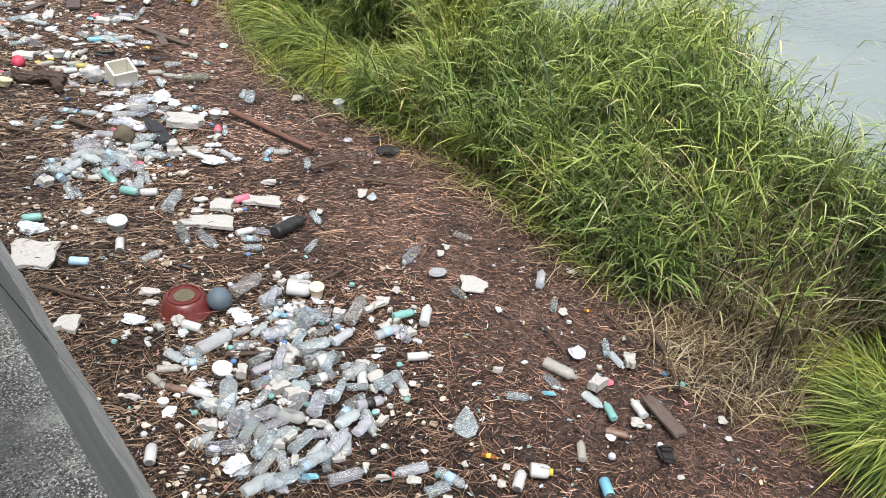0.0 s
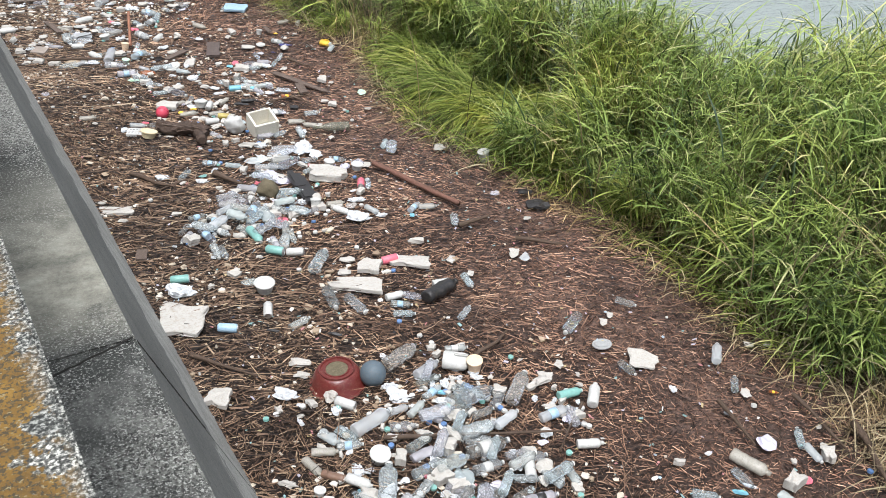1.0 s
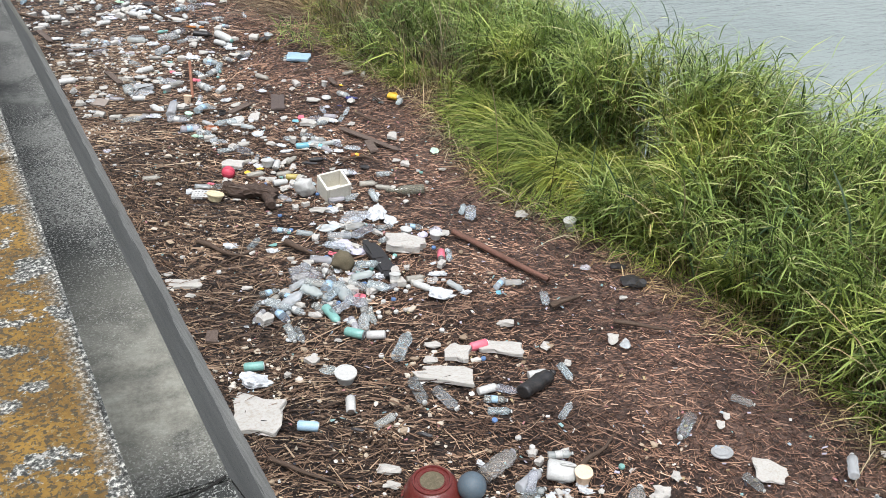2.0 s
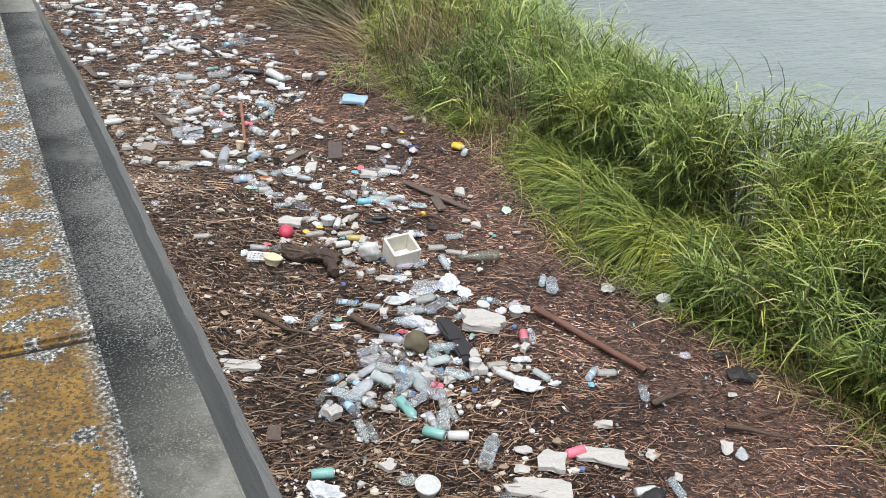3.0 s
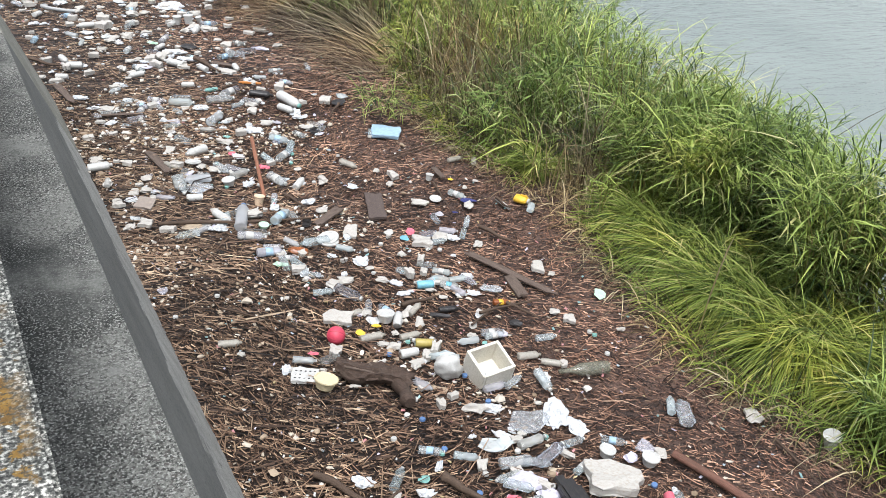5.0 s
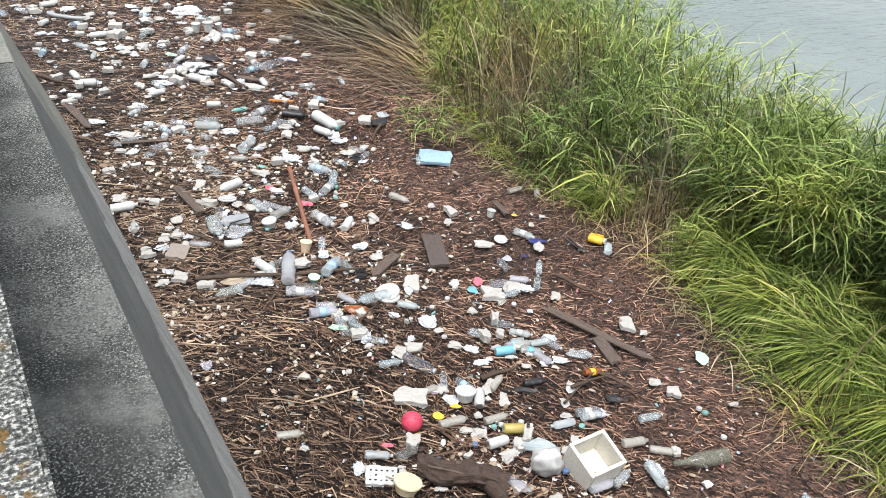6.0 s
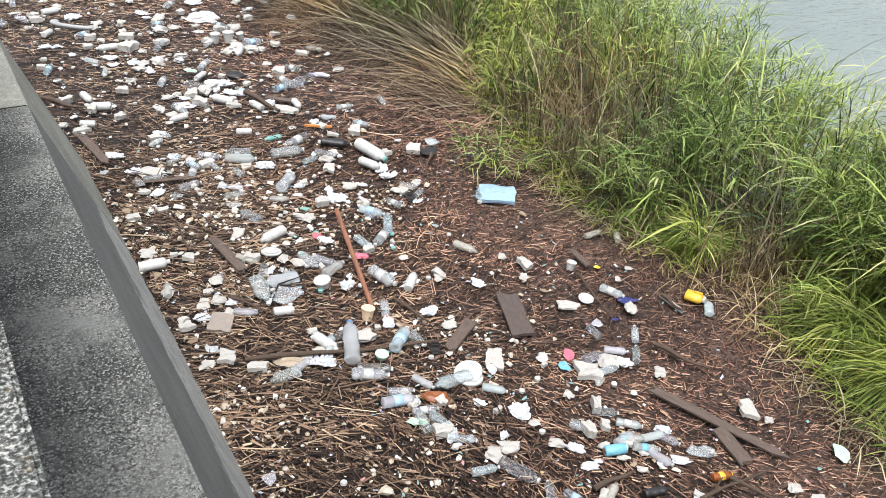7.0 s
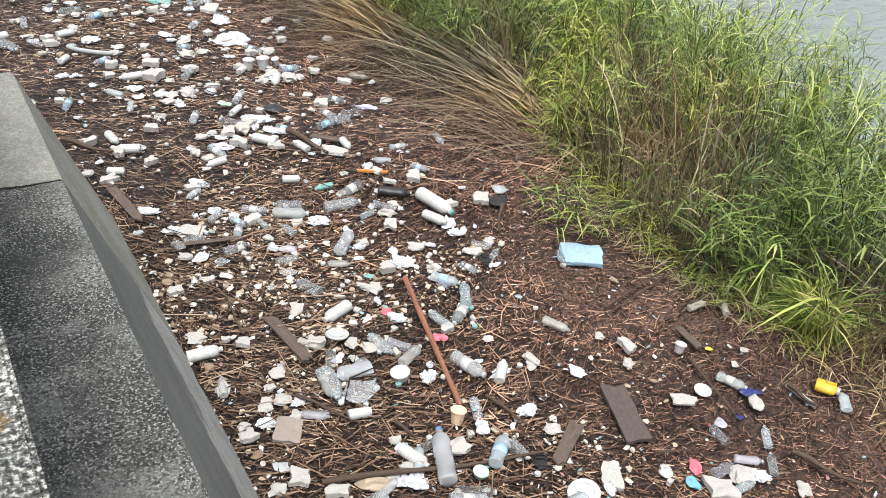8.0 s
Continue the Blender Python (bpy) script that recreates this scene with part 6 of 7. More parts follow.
lie("can_white", 2.05, 11.73, -22, 0.10)
lie("dark_bottle", 2.60, 11.33, -30, 0.21)
lie("clear_plain", 2.06, 10.92, 48, 0.24)
lie("clear_crushed", 1.69, 10.90, 4, 0.14)
lie("clear_crushed", 1.94, 10.74, -23, 0.13)
lie("clear_crushed", 2.81, 10.58, -34, 0.13)
lie("clear_plain", 2.82, 10.46, 35, 0.13)
lie("clear_white", 2.60, 10.38, -68, 0.13)
lie("can_white", 1.22, 12.54, -21, 0.19)
lie("can_white", 1.06, 12.26, -22, 0.07)
lie("dull", 3.23, 13.16, -32, 0.16)
lie("clear_white", 2.34, 11.45, -157, 0.21)
lie("clear_ribbed", 2.46, 11.19, -54, 0.16)
lie("clear_plain", 2.33, 11.15, 21, 0.13)
lie("clear_blue", 2.93, 11.57, -54, 0.14)
lie("clear_white", 2.95, 11.92, -2, 0.14)
lie("clear_ribbed", 3.27, 11.90, -94, 0.14)
lie("clear_plain", 2.73, 11.76, 159, 0.13)
lie("clear_blue", 1.56, 11.39, 123, 0.13)
lie("clear_ribbed", 1.69, 11.32, 96, 0.13)
lie("clear_white", 1.42, 11.80, -141, 0.13)
lie("clear_white", 1.75, 12.30, -68, 0.17)
lie("clear_plain", 1.46, 11.11, 10, 0.16)
lie("clear_crushed", 1.81, 11.20, 102, 0.13)
lie("clear_plain", 1.00, 10.01, 76, 0.14)
lie("clear_crushed", 1.32, 9.65, -36, 0.13)
lie("clear_plain", 1.67, 9.25, -165, 0.13)
lie("clear_ribbed", 1.42, 9.12, 26, 0.13)
lie("can_white", 1.50, 9.57, -8, 0.09)
lie("clear_plain", 1.63, 9.88, -156, 0.13)
lie("clear_ribbed", 1.47, 11.50, 33, 0.13)
lie("clear_white", 1.53, 11.28, 64, 0.16)
lie("clear_plain", 1.27, 11.29, -5, 0.13)
lay("lid_white", 1.65, 10.14, -30, 0.122, 0.161, 0.020)
lay("foam_lump", 1.69, 10.05, -30, 0.063, 0.095, 0.017)
lay("foam_lump", 1.76, 9.98, -30, 0.080, 0.071, 0.023)
lay("tub", 1.80, 9.72, -30, 0.094, 0.054, 0.070)
lay("bag_clear", 1.57, 9.71, -30, 0.167, 0.147, 0.049)
lay("bag_pink", 2.13, 9.92, -30, 0.106, 0.058, 0.029)
lay("bag_pink", 1.98, 10.23, -30, 0.061, 0.077, 0.018)
lay("bag_white", 2.00, 10.15, -30, 0.102, 0.081, 0.029)
lay("card_brown", 1.17, 9.62, -30, 0.122, 0.147, 0.020)
lay("foam_lump", 1.27, 10.00, -30, 0.071, 0.074, 0.023)
lay("foam_lump", 1.14, 9.82, -30, 0.063, 0.094, 0.016)
lay("foam_lump", 1.22, 9.81, -30, 0.074, 0.079, 0.028)
lay("foam_lump", 1.24, 9.70, -30, 0.052, 0.067, 0.016)
lay("foam_slab", 1.11, 9.34, -30, 0.077, 0.089, 0.024)
lay("bag_tan", 1.37, 9.17, -30, 0.159, 0.089, 0.060)
lay("foam_slab", 1.22, 9.19, -30, 0.095, 0.056, 0.030)
lay("foam_slab", 1.56, 9.18, -30, 0.113, 0.045, 0.018)
lay("tub_green", 1.81, 9.01, -30, 0.069, 0.028, 0.050)
lay("foam_lump", 2.02, 10.45, -30, 0.082, 0.101, 0.028)
lay("foam_lump", 1.55, 10.44, -30, 0.072, 0.097, 0.025)
lay("cup_peach", 1.89, 9.34, -30, 0.074, 0.062, 0.050)
lay("bag_white", 1.10, 9.71, -30, 0.092, 0.073, 0.029)
lay("blue_tray", 3.32, 10.25, -30, 0.240, 0.198, 0.030)
lay("slipper", 2.10, 8.96, -30, 0.066, 0.098, 0.030)
lay("slipper", 2.75, 10.44, -30, 0.080, 0.121, 0.030)
lay("foam_slab", 2.33, 8.75, -30, 0.090, 0.135, 0.024)
lay("lid_white", 2.16, 8.72, -30, 0.146, 0.082, 0.020)
lay("foam_lump", 2.27, 9.10, -30, 0.074, 0.063, 0.028)
lay("lid_white", 3.13, 9.00, -30, 0.091, 0.074, 0.050)
lay("foam_slab", 2.99, 8.99, -30, 0.123, 0.065, 0.012)
lay("bag_navy", 3.33, 8.88, -30, 0.125, 0.058, 0.034)
lay("jug_yellow", 3.71, 8.71, -60, 0.105, 0.088, 0.080)
lay("plank_white", 3.565, 8.74, -88, 0.18, 0.022, 0.014)
lay("branch", 3.5, 9.85, 15, 0.85, 0.012, 0.014)
lay("can_stub", 3.22, 9.28, -30, 0.060, 0.024, 0.040)
lay("bag_yellow", 3.38, 9.22, -30, 0.042, 0.031, 0.014)
lay("bag_white", 2.63, 9.39, -30, 0.074, 0.109, 0.022)
lay("foam_lump", 2.91, 9.56, -30, 0.048, 0.058, 0.017)
lay("bag_pink", 2.73, 8.63, -30, 0.066, 0.100, 0.023)
lay("foam_lump", 2.90, 8.50, -30, 0.102, 0.106, 0.028)
lay("bag_white", 2.97, 8.46, -30, 0.097, 0.077, 0.027)
lay("bag_cyan", 2.65, 8.56, -30, 0.060, 0.090, 0.016)
lay("foam_slab", 2.74, 8.47, -30, 0.120, 0.114, 0.030)
lay("foam_lump", 3.09, 8.31, -30, 0.061, 0.091, 0.017)
lay("foam_slab", 3.11, 11.06, -30, 0.097, 0.103, 0.036)
lay("bag_black", 3.21, 11.01, -30, 0.134, 0.149, 0.036)
lay("bag_white", 2.02, 11.22, -30, 0.139, 0.117, 0.043)
lay("foam_slab", 2.82, 11.47, -30, 0.092, 0.109, 0.036)
lay("foam_lump", 2.44, 11.11, -30, 0.107, 0.070, 0.041)
lay("bag_white", 2.28, 10.61, -30, 0.132, 0.118, 0.040)
lay("foam_lump", 2.43, 10.72, -30, 0.101, 0.066, 0.030)
lay("foam_lump", 2.89, 10.62, -30, 0.055, 0.083, 0.018)
lay("foam_lump", 3.37, 14.08, -30, 0.102, 0.125, 0.030)
lay("cup_white", 2.57, 13.59, -30, 0.103, 0.125, 0.080)
lay("cup_white", 2.70, 13.63, -30, 0.066, 0.099, 0.060)
lay("cup_white", 2.46, 13.63, -30, 0.093, 0.099, 0.060)
lay("bag_green", 2.05, 13.04, -30, 0.120, 0.053, 0.042)
lay("bag_black", 2.35, 12.83, -30, 0.171, 0.116, 0.059)
lay("bag_white", 2.17, 12.68, -30, 0.250, 0.125, 0.061)
lay("bag_white", 2.24, 12.46, -30, 0.163, 0.090, 0.047)
lay("foam_slab", 2.74, 12.82, -30, 0.105, 0.104, 0.030)
lay("foam_lump", 3.25, 12.70, -30, 0.089, 0.108, 0.031)
lay("bag_lilac", 3.05, 12.63, -30, 0.158, 0.063, 0.059)
lay("bag_white", 1.11, 11.70, -30, 0.137, 0.083, 0.046)
lay("bag_lilac", 1.81, 12.37, -30, 0.172, 0.102, 0.054)
lay("foam_slab", 2.49, 12.03, -30, 0.175, 0.109, 0.024)
lay("foam_lump", 2.29, 11.46, -30, 0.066, 0.045, 0.025)
lay("foam_slab", 2.65, 11.48, -30, 0.075, 0.045, 0.018)
lay("foam_slab", 1.29, 11.40, -30, 0.148, 0.108, 0.012)
lay("hose_coil", 1.39, 14.36, -30, 0.420, 0.168, 0.060)
lay("bag_white", 1.42, 14.62, -30, 0.172, 0.182, 0.044)
lay("foam_lump", 1.75, 13.38, -30, 0.096, 0.138, 0.025)
lay("foam_lump", 1.72, 12.58, -30, 0.088, 0.063, 0.031)
lay("foam_lump", 1.67, 12.26, -30, 0.077, 0.071, 0.024)
lay("bag_white", 2.56, 14.32, -30, 0.299, 0.273, 0.057)
lay("bag_white", 2.60, 14.76, -30, 0.156, 0.233, 0.051)
lay("foam_slab", 2.59, 15.05, -30, 0.159, 0.207, 0.030)
lay("bag_teal", 2.24, 15.39, -30, 0.214, 0.093, 0.082)
lay("foam_lump", 2.99, 14.64, -30, 0.073, 0.110, 0.024)
lay("foam_lump", 2.70, 12.98, -30, 0.071, 0.083, 0.021)
lay("foam_slab", 2.40, 11.00, -30, 0.077, 0.094, 0.024)
lay("bag_teal", 2.05, 10.57, -30, 0.064, 0.043, 0.017)
lay("foam_lump", 2.02, 9.10, -30, 0.026, 0.030, 0.007)
lay("foam_lump", 2.91, 9.32, -30, 0.052, 0.070, 0.019)
lay("foam_lump", 2.44, 9.52, -30, 0.051, 0.067, 0.019)
lay("foam_lump", 2.36, 9.80, -30, 0.053, 0.049, 0.014)
lay("foam_lump", 3.42, 9.07, -30, 0.035, 0.046, 0.010)
lay("foam_lump", 3.55, 9.13, -30, 0.042, 0.036, 0.011)
lay("bag_clear", 3.05, 8.79, -30, 0.071, 0.059, 0.022)
lay("bag_navy", 3.17, 8.78, -30, 0.044, 0.029, 0.012)
lay("orange_bar", 2.60, 11.64, -31, 0.207, 0.031, 0.018)
lay("board_grey", 2.66, 9.04, -110, 0.376, 0.125, 0.025)
lay("stick_red", 2.09, 9.94, -104, 1.071, 0.032, 0.032)
lay("branch", 1.37, 9.67, -59, 0.309, 0.021, 0.021)
lay("plank", 1.41, 10.21, -83, 0.396, 0.063, 0.013)
lay("plank", 2.27, 8.99, -145, 0.285, 0.067, 0.013)
lay("branch", 3.55, 8.73, -88, 0.187, 0.025, 0.025)
lay("plank", 3.33, 9.33, -94, 0.190, 0.042, 0.008)
lay("branch", 3.08, 10.79, -124, 0.330, 0.029, 0.029)
lay("plank", 2.53, 12.22, -41, 0.236, 0.057, 0.011)
lay("plank", 1.01, 11.82, -82, 0.449, 0.062, 0.012)
lay("plank", 1.32, 11.24, -10, 0.396, 0.030, 0.006)
lay("branch", 3.52, 9.81, -165, 0.978, 0.016, 0.016)
lay("branch", 2.37, 12.20, -74, 0.441, 0.048, 0.048)
lay("branch", 2.41, 11.59, 19, 0.210, 0.023, 0.023)
lay("branch", 0.97, 12.67, -51, 0.414, 0.038, 0.038)
lay("branch", 3.18, 9.00, -101, 0.435, 0.017, 0.017)
lay("branch", 1.64, 9.38, -77, 0.137, 0.021, 0.021)
lay("branch", 2.14, 9.28, -74, 0.281, 0.021, 0.021)
lay("branch", 1.23, 10.52, 85, 0.410, 0.015, 0.015)
lay("branch", 3.26, 8.34, -67, 0.312, 0.031, 0.031)
lay("branch", 2.73, 8.73, -18, 0.256, 0.013, 0.013)
# scraps among the heaps
lay("bag_white", 1.91, 3.67, 342, 0.033, 0.020, 0.014)
lay("foam_lump", 1.94, 3.67, 285, 0.043, 0.023, 0.021)
lay("bag_lilac", 1.93, 3.46, 6, 0.070, 0.054, 0.026)
lay("foam_slab", 1.96, 3.40, 4, 0.064, 0.057, 0.027)
lay("bag_clear", 2.04, 2.99, 112, 0.060, 0.033, 0.027)
lay("bag_white", 2.08, 3.07, 170, 0.037, 0.032, 0.017)
lay("foam_lump", 1.81, 2.93, 252, 0.045, 0.024, 0.014)
lay("foam_lump", 1.76, 3.00, 277, 0.035, 0.024, 0.016)
lay("bag_clear", 1.45, 2.83, 207, 0.082, 0.059, 0.037)
lay("foam_slab", 1.48, 2.73, 154, 0.070, 0.039, 0.032)
lay("bag_clear", 1.53, 3.14, 95, 0.047, 0.039, 0.015)
lay("bag_white", 1.45, 3.12, 44, 0.061, 0.060, 0.028)
lay("bag_white", 1.37, 3.29, 83, 0.082, 0.059, 0.028)
lay("bag_clear", 1.37, 3.32, 262, 0.062, 0.034, 0.024)
lay("foam_lump", 1.29, 3.52, 286, 0.055, 0.030, 0.018)
lay("foam_lump", 1.38, 3.50, 17, 0.054, 0.045, 0.016)
lay("bag_clear", 2.01, 2.83, 293, 0.030, 0.021, 0.008)
lay("foam_lump", 2.10, 2.85, 254, 0.062, 0.042, 0.023)
lay("bag_lilac", 2.25, 3.06, 129, 0.047, 0.041, 0.014)
lay("bag_white", 2.31, 3.11, 223, 0.084, 0.059, 0.024)
lay("bag_clear", 1.76, 3.39, 143, 0.032, 0.028, 0.010)
lay("foam_lump", 1.75, 3.35, 246, 0.072, 0.067, 0.029)
lay("bag_lilac", 1.33, 2.85, 218, 0.031, 0.025, 0.014)
lay("bag_lilac", 1.24, 2.86, 138, 0.064, 0.047, 0.027)
lay("foam_slab", 1.57, 2.75, 201, 0.075, 0.040, 0.021)
lay("bag_lilac", 1.58, 2.75, 74, 0.031, 0.020, 0.008)
lay("foam_slab", 1.71, 2.54, 149, 0.077, 0.076, 0.020)
lay("bag_white", 1.75, 2.57, 241, 0.032, 0.031, 0.015)
lay("bag_lilac", 2.47, 3.15, 202, 0.071, 0.052, 0.019)
lay("foam_lump", 2.44, 3.25, 142, 0.073, 0.037, 0.025)
lay("foam_slab", 1.75, 6.02, 221, 0.079, 0.055, 0.022)
lay("foam_lump", 1.82, 6.01, 90, 0.069, 0.038, 0.022)
lay("bag_clear", 1.85, 5.75, 28, 0.034, 0.024, 0.010)
lay("foam_slab", 1.84, 5.79, 316, 0.064, 0.056, 0.023)
lay("foam_lump", 1.58, 5.70, 151, 0.080, 0.043, 0.038)
lay("foam_lump", 1.57, 5.72, 203, 0.038, 0.031, 0.011)
lay("foam_slab", 2.19, 6.20, 119, 0.066, 0.035, 0.032)
lay("bag_clear", 2.18, 6.21, 306, 0.034, 0.028, 0.016)
lay("foam_lump", 2.42, 6.34, 302, 0.076, 0.038, 0.032)
lay("bag_white", 2.43, 6.40, 207, 0.050, 0.036, 0.017)
lay("bag_lilac", 2.70, 6.19, 344, 0.079, 0.064, 0.039)
lay("bag_clear", 2.62, 6.24, 117, 0.034, 0.020, 0.016)
lay("bag_lilac", 2.02, 5.90, 168, 0.044, 0.022, 0.022)
lay("foam_lump", 2.05, 5.98, 347, 0.030, 0.029, 0.008)
lay("bag_white", 1.65, 5.84, 291, 0.046, 0.046, 0.020)
lay("foam_lump", 1.61, 5.91, 231, 0.038, 0.033, 0.010)
lay("bag_white", 1.43, 5.83, 187, 0.082, 0.043, 0.029)
lay("foam_lump", 1.43, 5.79, 348, 0.034, 0.026, 0.012)
lay("bag_clear", 1.80, 5.39, 33, 0.077, 0.052, 0.035)
lay("bag_white", 1.79, 5.41, 8, 0.050, 0.039, 0.024)
lay("bag_clear", 2.47, 5.61, 351, 0.083, 0.060, 0.031)
lay("foam_slab", 2.36, 5.62, 169, 0.083, 0.042, 0.024)
lay("foam_slab", 2.58, 7.98, 232, 0.077, 0.063, 0.020)
lay("foam_lump", 2.46, 7.99, 330, 0.053, 0.036, 0.026)
lay("bag_clear", 2.63, 7.79, 152, 0.038, 0.038, 0.019)
lay("foam_lump", 2.60, 7.87, 131, 0.045, 0.023, 0.018)
lay("foam_slab", 2.29, 7.65, 137, 0.034, 0.032, 0.016)
lay("foam_lump", 2.28, 7.76, 216, 0.076, 0.043, 0.023)
lay("bag_clear", 2.08, 7.49, 292, 0.032, 0.017, 0.009)
lay("foam_lump", 2.09, 7.57, 187, 0.042, 0.041, 0.018)
lay("foam_lump", 2.02, 7.81, 109, 0.065, 0.062, 0.025)
lay("bag_clear", 2.02, 7.72, 95, 0.083, 0.064, 0.036)
lay("bag_white", 1.90, 7.82, 5, 0.069, 0.042, 0.021)
lay("bag_lilac", 1.98, 7.82, 86, 0.047, 0.040, 0.022)
lay("bag_white", 2.11, 7.27, 236, 0.054, 0.052, 0.019)
lay("foam_lump", 2.08, 7.27, 356, 0.082, 0.053, 0.024)
lay("foam_slab", 2.43, 7.22, 76, 0.055, 0.044, 0.015)
lay("foam_lump", 2.34, 7.18, 50, 0.051, 0.034, 0.019)
lay("bag_white", 1.82, 8.64, 267, 0.055, 0.031, 0.026)
lay("foam_lump", 1.79, 8.64, 282, 0.075, 0.065, 0.024)
lay("foam_slab", 1.79, 8.71, 284, 0.051, 0.044, 0.020)
lay("bag_lilac", 1.78, 8.67, 49, 0.076, 0.040, 0.033)
lay("bag_lilac", 2.68, 7.34, 178, 0.032, 0.030, 0.008)
lay("bag_lilac", 2.67, 7.33, 159, 0.070, 0.055, 0.027)
lay("bag_lilac", 1.29, 9.79, 33, 0.070, 0.037, 0.025)
lay("bag_white", 1.28, 9.77, 344, 0.070, 0.058, 0.022)
lay("foam_lump", 1.20, 9.92, 1, 0.055, 0.048, 0.021)
lay("bag_clear", 1.24, 9.88, 340, 0.039, 0.025, 0.016)
lay("foam_slab", 1.52, 10.12, 153, 0.085, 0.069, 0.035)
lay("foam_slab", 1.49, 10.14, 181, 0.057, 0.055, 0.019)
lay("bag_lilac", 1.57, 9.96, 193, 0.061, 0.058, 0.024)
lay("foam_lump", 1.65, 9.93, 106, 0.073, 0.041, 0.023)
lay("foam_slab", 1.87, 10.01, 255, 0.045, 0.024, 0.020)
lay("foam_slab", 1.95, 10.08, 102, 0.035, 0.031, 0.010)
lay("foam_lump", 1.87, 10.22, 261, 0.039, 0.025, 0.014)
lay("foam_slab", 1.84, 10.30, 121, 0.034, 0.034, 0.012)
lay("bag_white", 2.10, 9.97, 285, 0.032, 0.030, 0.012)
lay("bag_white", 2.08, 9.93, 338, 0.042, 0.033, 0.018)
lay("bag_white", 2.22, 9.67, 168, 0.050, 0.028, 0.022)
lay("foam_slab", 2.14, 9.68, 195, 0.035, 0.025, 0.011)
lay("bag_clear", 1.47, 9.71, 317, 0.054, 0.053, 0.015)
lay("foam_slab", 1.52, 9.79, 190, 0.041, 0.023, 0.011)
lay("bag_lilac", 1.37, 9.65, 229, 0.054, 0.034, 0.016)
lay("foam_slab", 1.34, 9.66, 218, 0.052, 0.030, 0.016)
lay("bag_clear", 1.08, 9.41, 48, 0.036, 0.021, 0.010)
lay("bag_clear", 1.06, 9.43, 289, 0.077, 0.057, 0.025)
lay("bag_lilac", 1.51, 9.14, 259, 0.068, 0.038, 0.030)
lay("foam_lump", 1.46, 9.17, 315, 0.065, 0.050, 0.026)
lay("bag_lilac", 2.87, 10.59, 151, 0.046, 0.032, 0.023)
lay("foam_slab", 2.74, 10.53, 12, 0.072, 0.053, 0.021)
lay("bag_lilac", 2.90, 10.80, 243, 0.046, 0.030, 0.020)
lay("bag_white", 2.80, 10.78, 57, 0.064, 0.048, 0.016)
lay("bag_white", 2.13, 11.05, 82, 0.076, 0.038, 0.037)
lay("bag_lilac", 2.17, 11.15, 86, 0.039, 0.036, 0.016)
lay("foam_lump", 1.82, 11.00, 331, 0.043, 0.026, 0.013)
lay("bag_lilac", 1.76, 10.97, 110, 0.051, 0.044, 0.017)
lay("foam_slab", 2.17, 10.89, 262, 0.054, 0.052, 0.021)
lay("bag_clear", 2.12, 10.98, 276, 0.055, 0.031, 0.020)
lay("bag_lilac", 1.66, 11.38, 27, 0.056, 0.050, 0.024)
lay("bag_lilac", 1.70, 11.43, 258, 0.064, 0.059, 0.026)
lay("bag_clear", 1.48, 11.58, 349, 0.084, 0.072, 0.025)
lay("foam_lump", 1.55, 11.55, 1, 0.039, 0.028, 0.013)
lay("bag_white", 1.41, 11.57, 322, 0.039, 0.033, 0.012)
lay("bag_white", 1.36, 11.57, 99, 0.052, 0.040, 0.016)
lay("bag_white", 2.55, 11.15, 313, 0.045, 0.043, 0.020)
lay("foam_slab", 2.53, 11.20, 265, 0.066, 0.057, 0.020)
lay("bag_white", 1.66, 11.05, 69, 0.078, 0.060, 0.036)
lay("foam_lump", 1.67, 11.16, 294, 0.063, 0.052, 0.019)
lay("foam_slab", 2.16, 10.58, 2, 0.082, 0.064, 0.040)
lay("bag_white", 2.22, 10.62, 176, 0.081, 0.055, 0.040)
lay("foam_lump", 2.42, 10.47, 289, 0.079, 0.057, 0.038)
lay("foam_lump", 2.39, 10.45, 201, 0.039, 0.039, 0.010)
lay("bag_lilac", 2.77, 10.36, 174, 0.058, 0.032, 0.024)
lay("bag_clear", 2.75, 10.37, 115, 0.048, 0.044, 0.021)


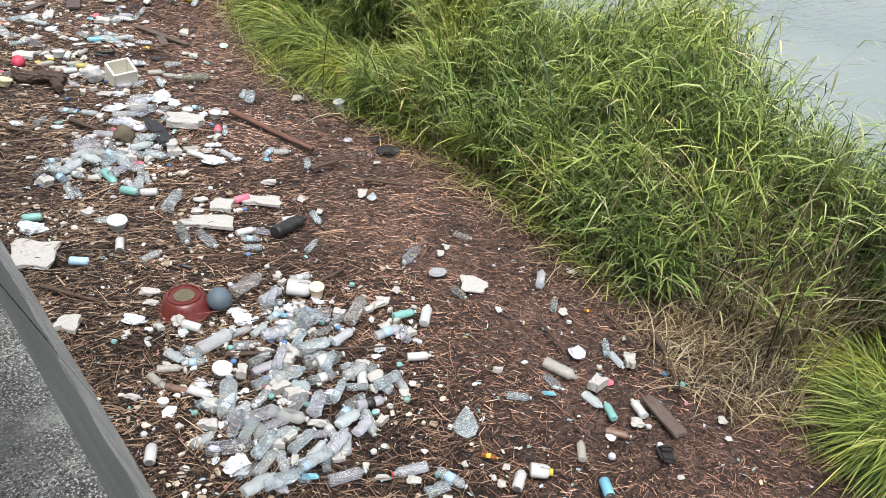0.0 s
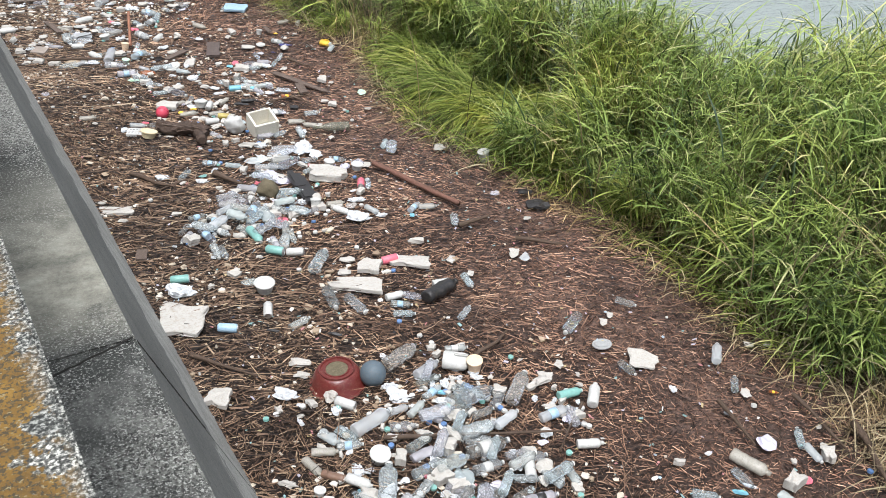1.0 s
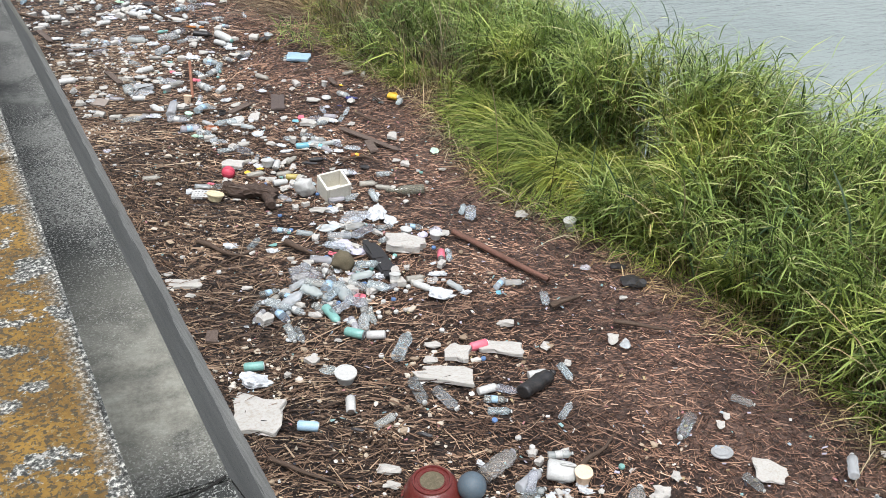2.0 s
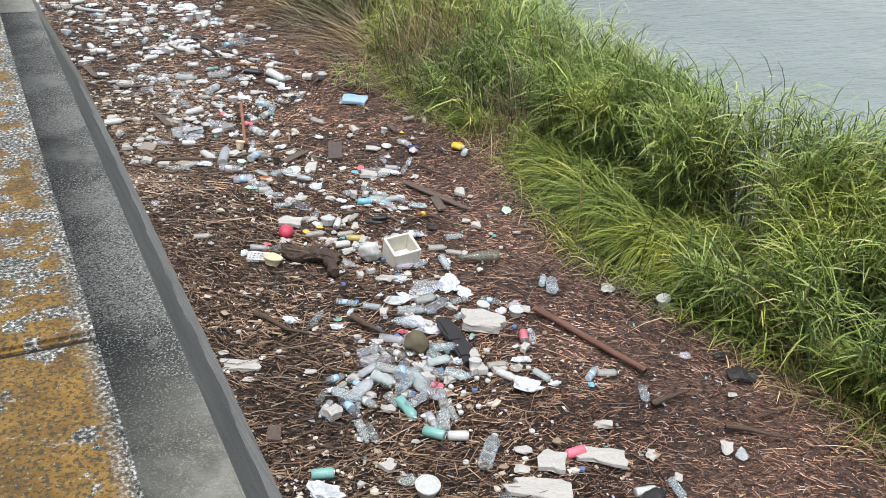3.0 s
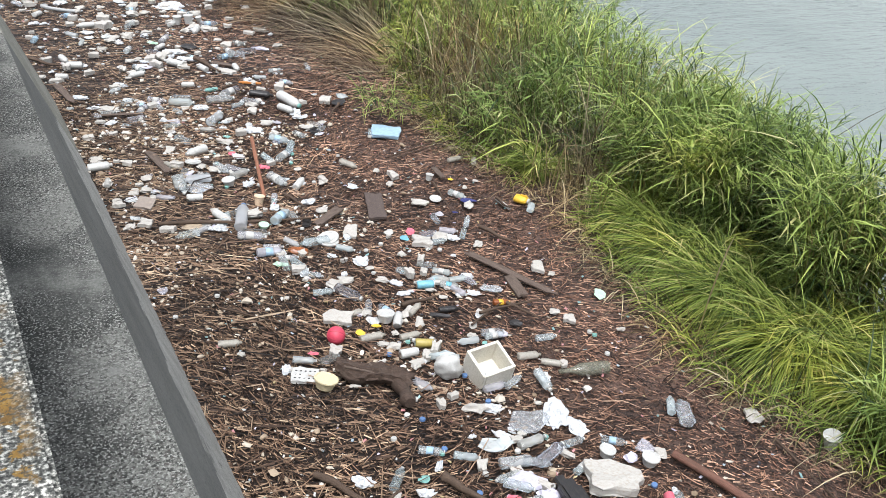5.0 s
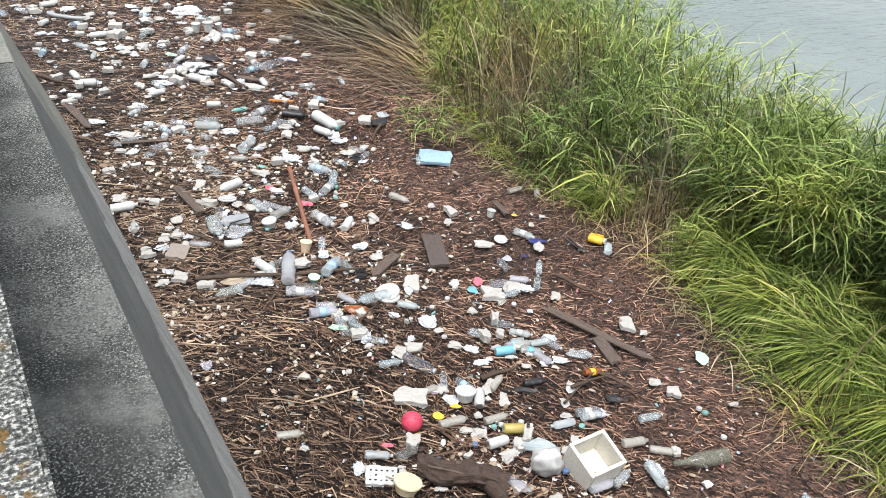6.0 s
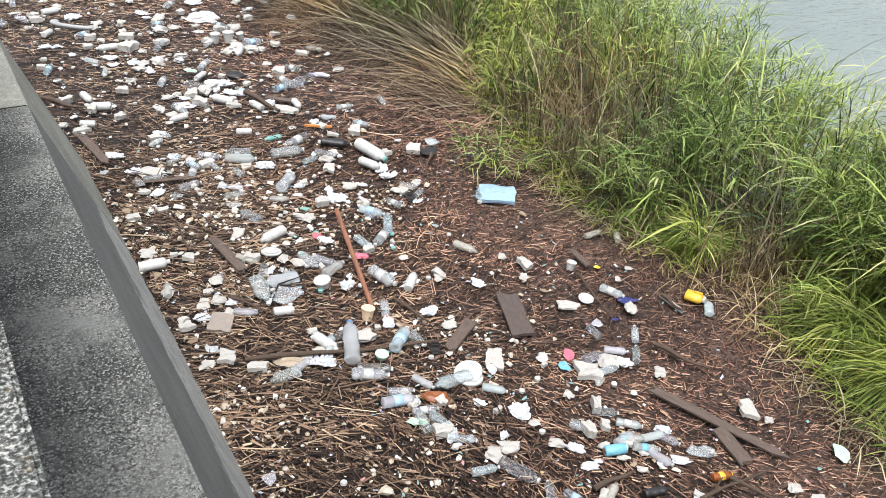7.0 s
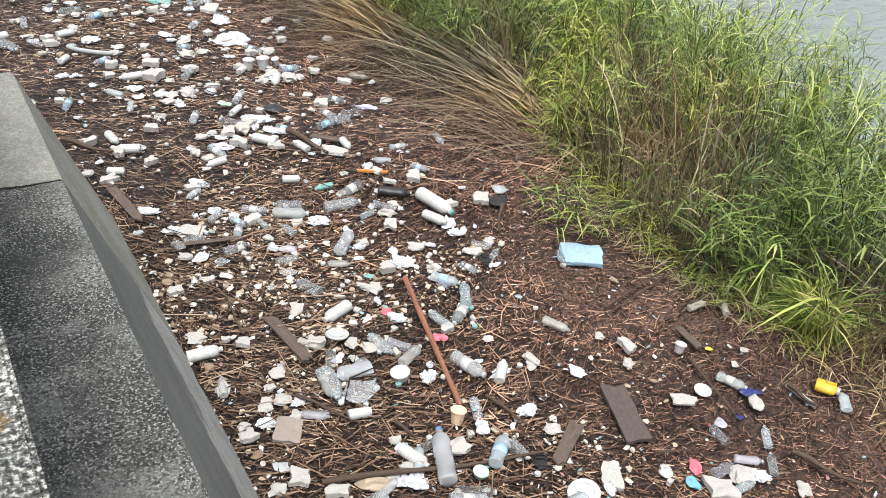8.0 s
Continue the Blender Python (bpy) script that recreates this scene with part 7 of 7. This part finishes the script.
def scatter_far():
    """More of the same litter where the shore widens past the end of the wall."""
    rng = random.Random(77)
    kinds = ("clear_plain", "clear_crushed", "clear_ribbed", "clear_white", "white_bottle", "clear_blue")
    for i in range(230):
        x, y = rng.uniform(-1.2, 3.4), rng.uniform(12.3, 18.5)
        if rng.random() < 0.35:
            x = rng.gauss(2.0, 0.5)
        if rng.random() < 0.25:
            lie(rng.choice(kinds), x, y, rng.uniform(0, 360), rng.uniform(0.14, 0.22))
        else:
            w = rng.uniform(0.035, 0.13)
            lay(rng.choice(("foam_lump", "foam_slab", "bag_white", "foam_slab")), x, y, rng.uniform(0, 360), w, w * rng.uniform(0.5, 1), w * rng.uniform(0.25, 0.5))
    # a denser belt of small pieces down the middle of the flat
    for i in range(360):
        x, y = min(max(rng.gauss(1.85, 0.62), 1.0), 3.3), 8.0 + 8.0 * rng.random() ** 0.8
        if math.hypot(x - 2.66, y - 9.04) < 0.3:
            continue
        if rng.random() < 0.07:
            lie(rng.choice(kinds), x, y, rng.uniform(0, 360), rng.uniform(0.13, 0.2))
        else:
            w = 0.03 + 0.09 * rng.random() ** 1.9
            key = rng.choice(("foam_lump", "foam_slab", "bag_white", "lid_cap_white", "bag_clear", "bag_white"))
            if key == "lid_cap_white":
                w = 0.03
            lay(key, x, y, rng.uniform(0, 360), w, w * rng.uniform(0.5, 1), w * rng.uniform(0.25, 0.5))


def scatter_scraps():
    """Caps, crumbs of foam and torn film in and round the heaps of bottles."""
    rng = random.Random(83)
    heaps = ((1.75, 3.05, 0.3, 0.42, 105), (2.15, 3.6, 0.22, 0.2, 45), (2.0, 5.85, 0.34, 0.4, 80), (2.5, 3.2, 0.12, 0.12, 14), (1.35, 3.75, 0.12, 0.12, 12),
             (2.25, 7.2, 0.45, 0.3, 40), (2.1, 6.6, 0.25, 0.3, 24), (1.9, 9.7, 0.4, 0.5, 18), (2.4, 8.2, 0.35, 0.3, 10), (3.1, 2.2, 0.3, 0.3, 16))
    for cx, cy, sx, sy, n in heaps:
        for i in range(n):
            x, y = cx + rng.gauss(0, sx), cy + rng.gauss(0, sy)
            if not 1.0 < x < 3.6:
                continue
            w = 0.028 + 0.05 * rng.random() ** 2
            key = rng.choice(("foam_slab", "foam_lump", "bag_white", "lid_cap_white", "lid_cap_white", "bag_white", "foam_slab", "foam_slab", "lid_cap_blue", "lid_cap_teal", "lid_cap_white"))
            if key.startswith("lid_cap"):
                w = 0.025
            lay(key, x, y, rng.uniform(0, 360), w * 1.25, w * rng.uniform(0.6, 1), w * rng.uniform(0.35, 0.7))


scatter_far()
scatter_scraps()

# the patterns that the copies were taken from are not part of the place
for ob in list(PROTO.values()):
    for child in list(ob.children_recursive):
        bpy.data.objects.remove(child)
    bpy.data.objects.remove(ob)
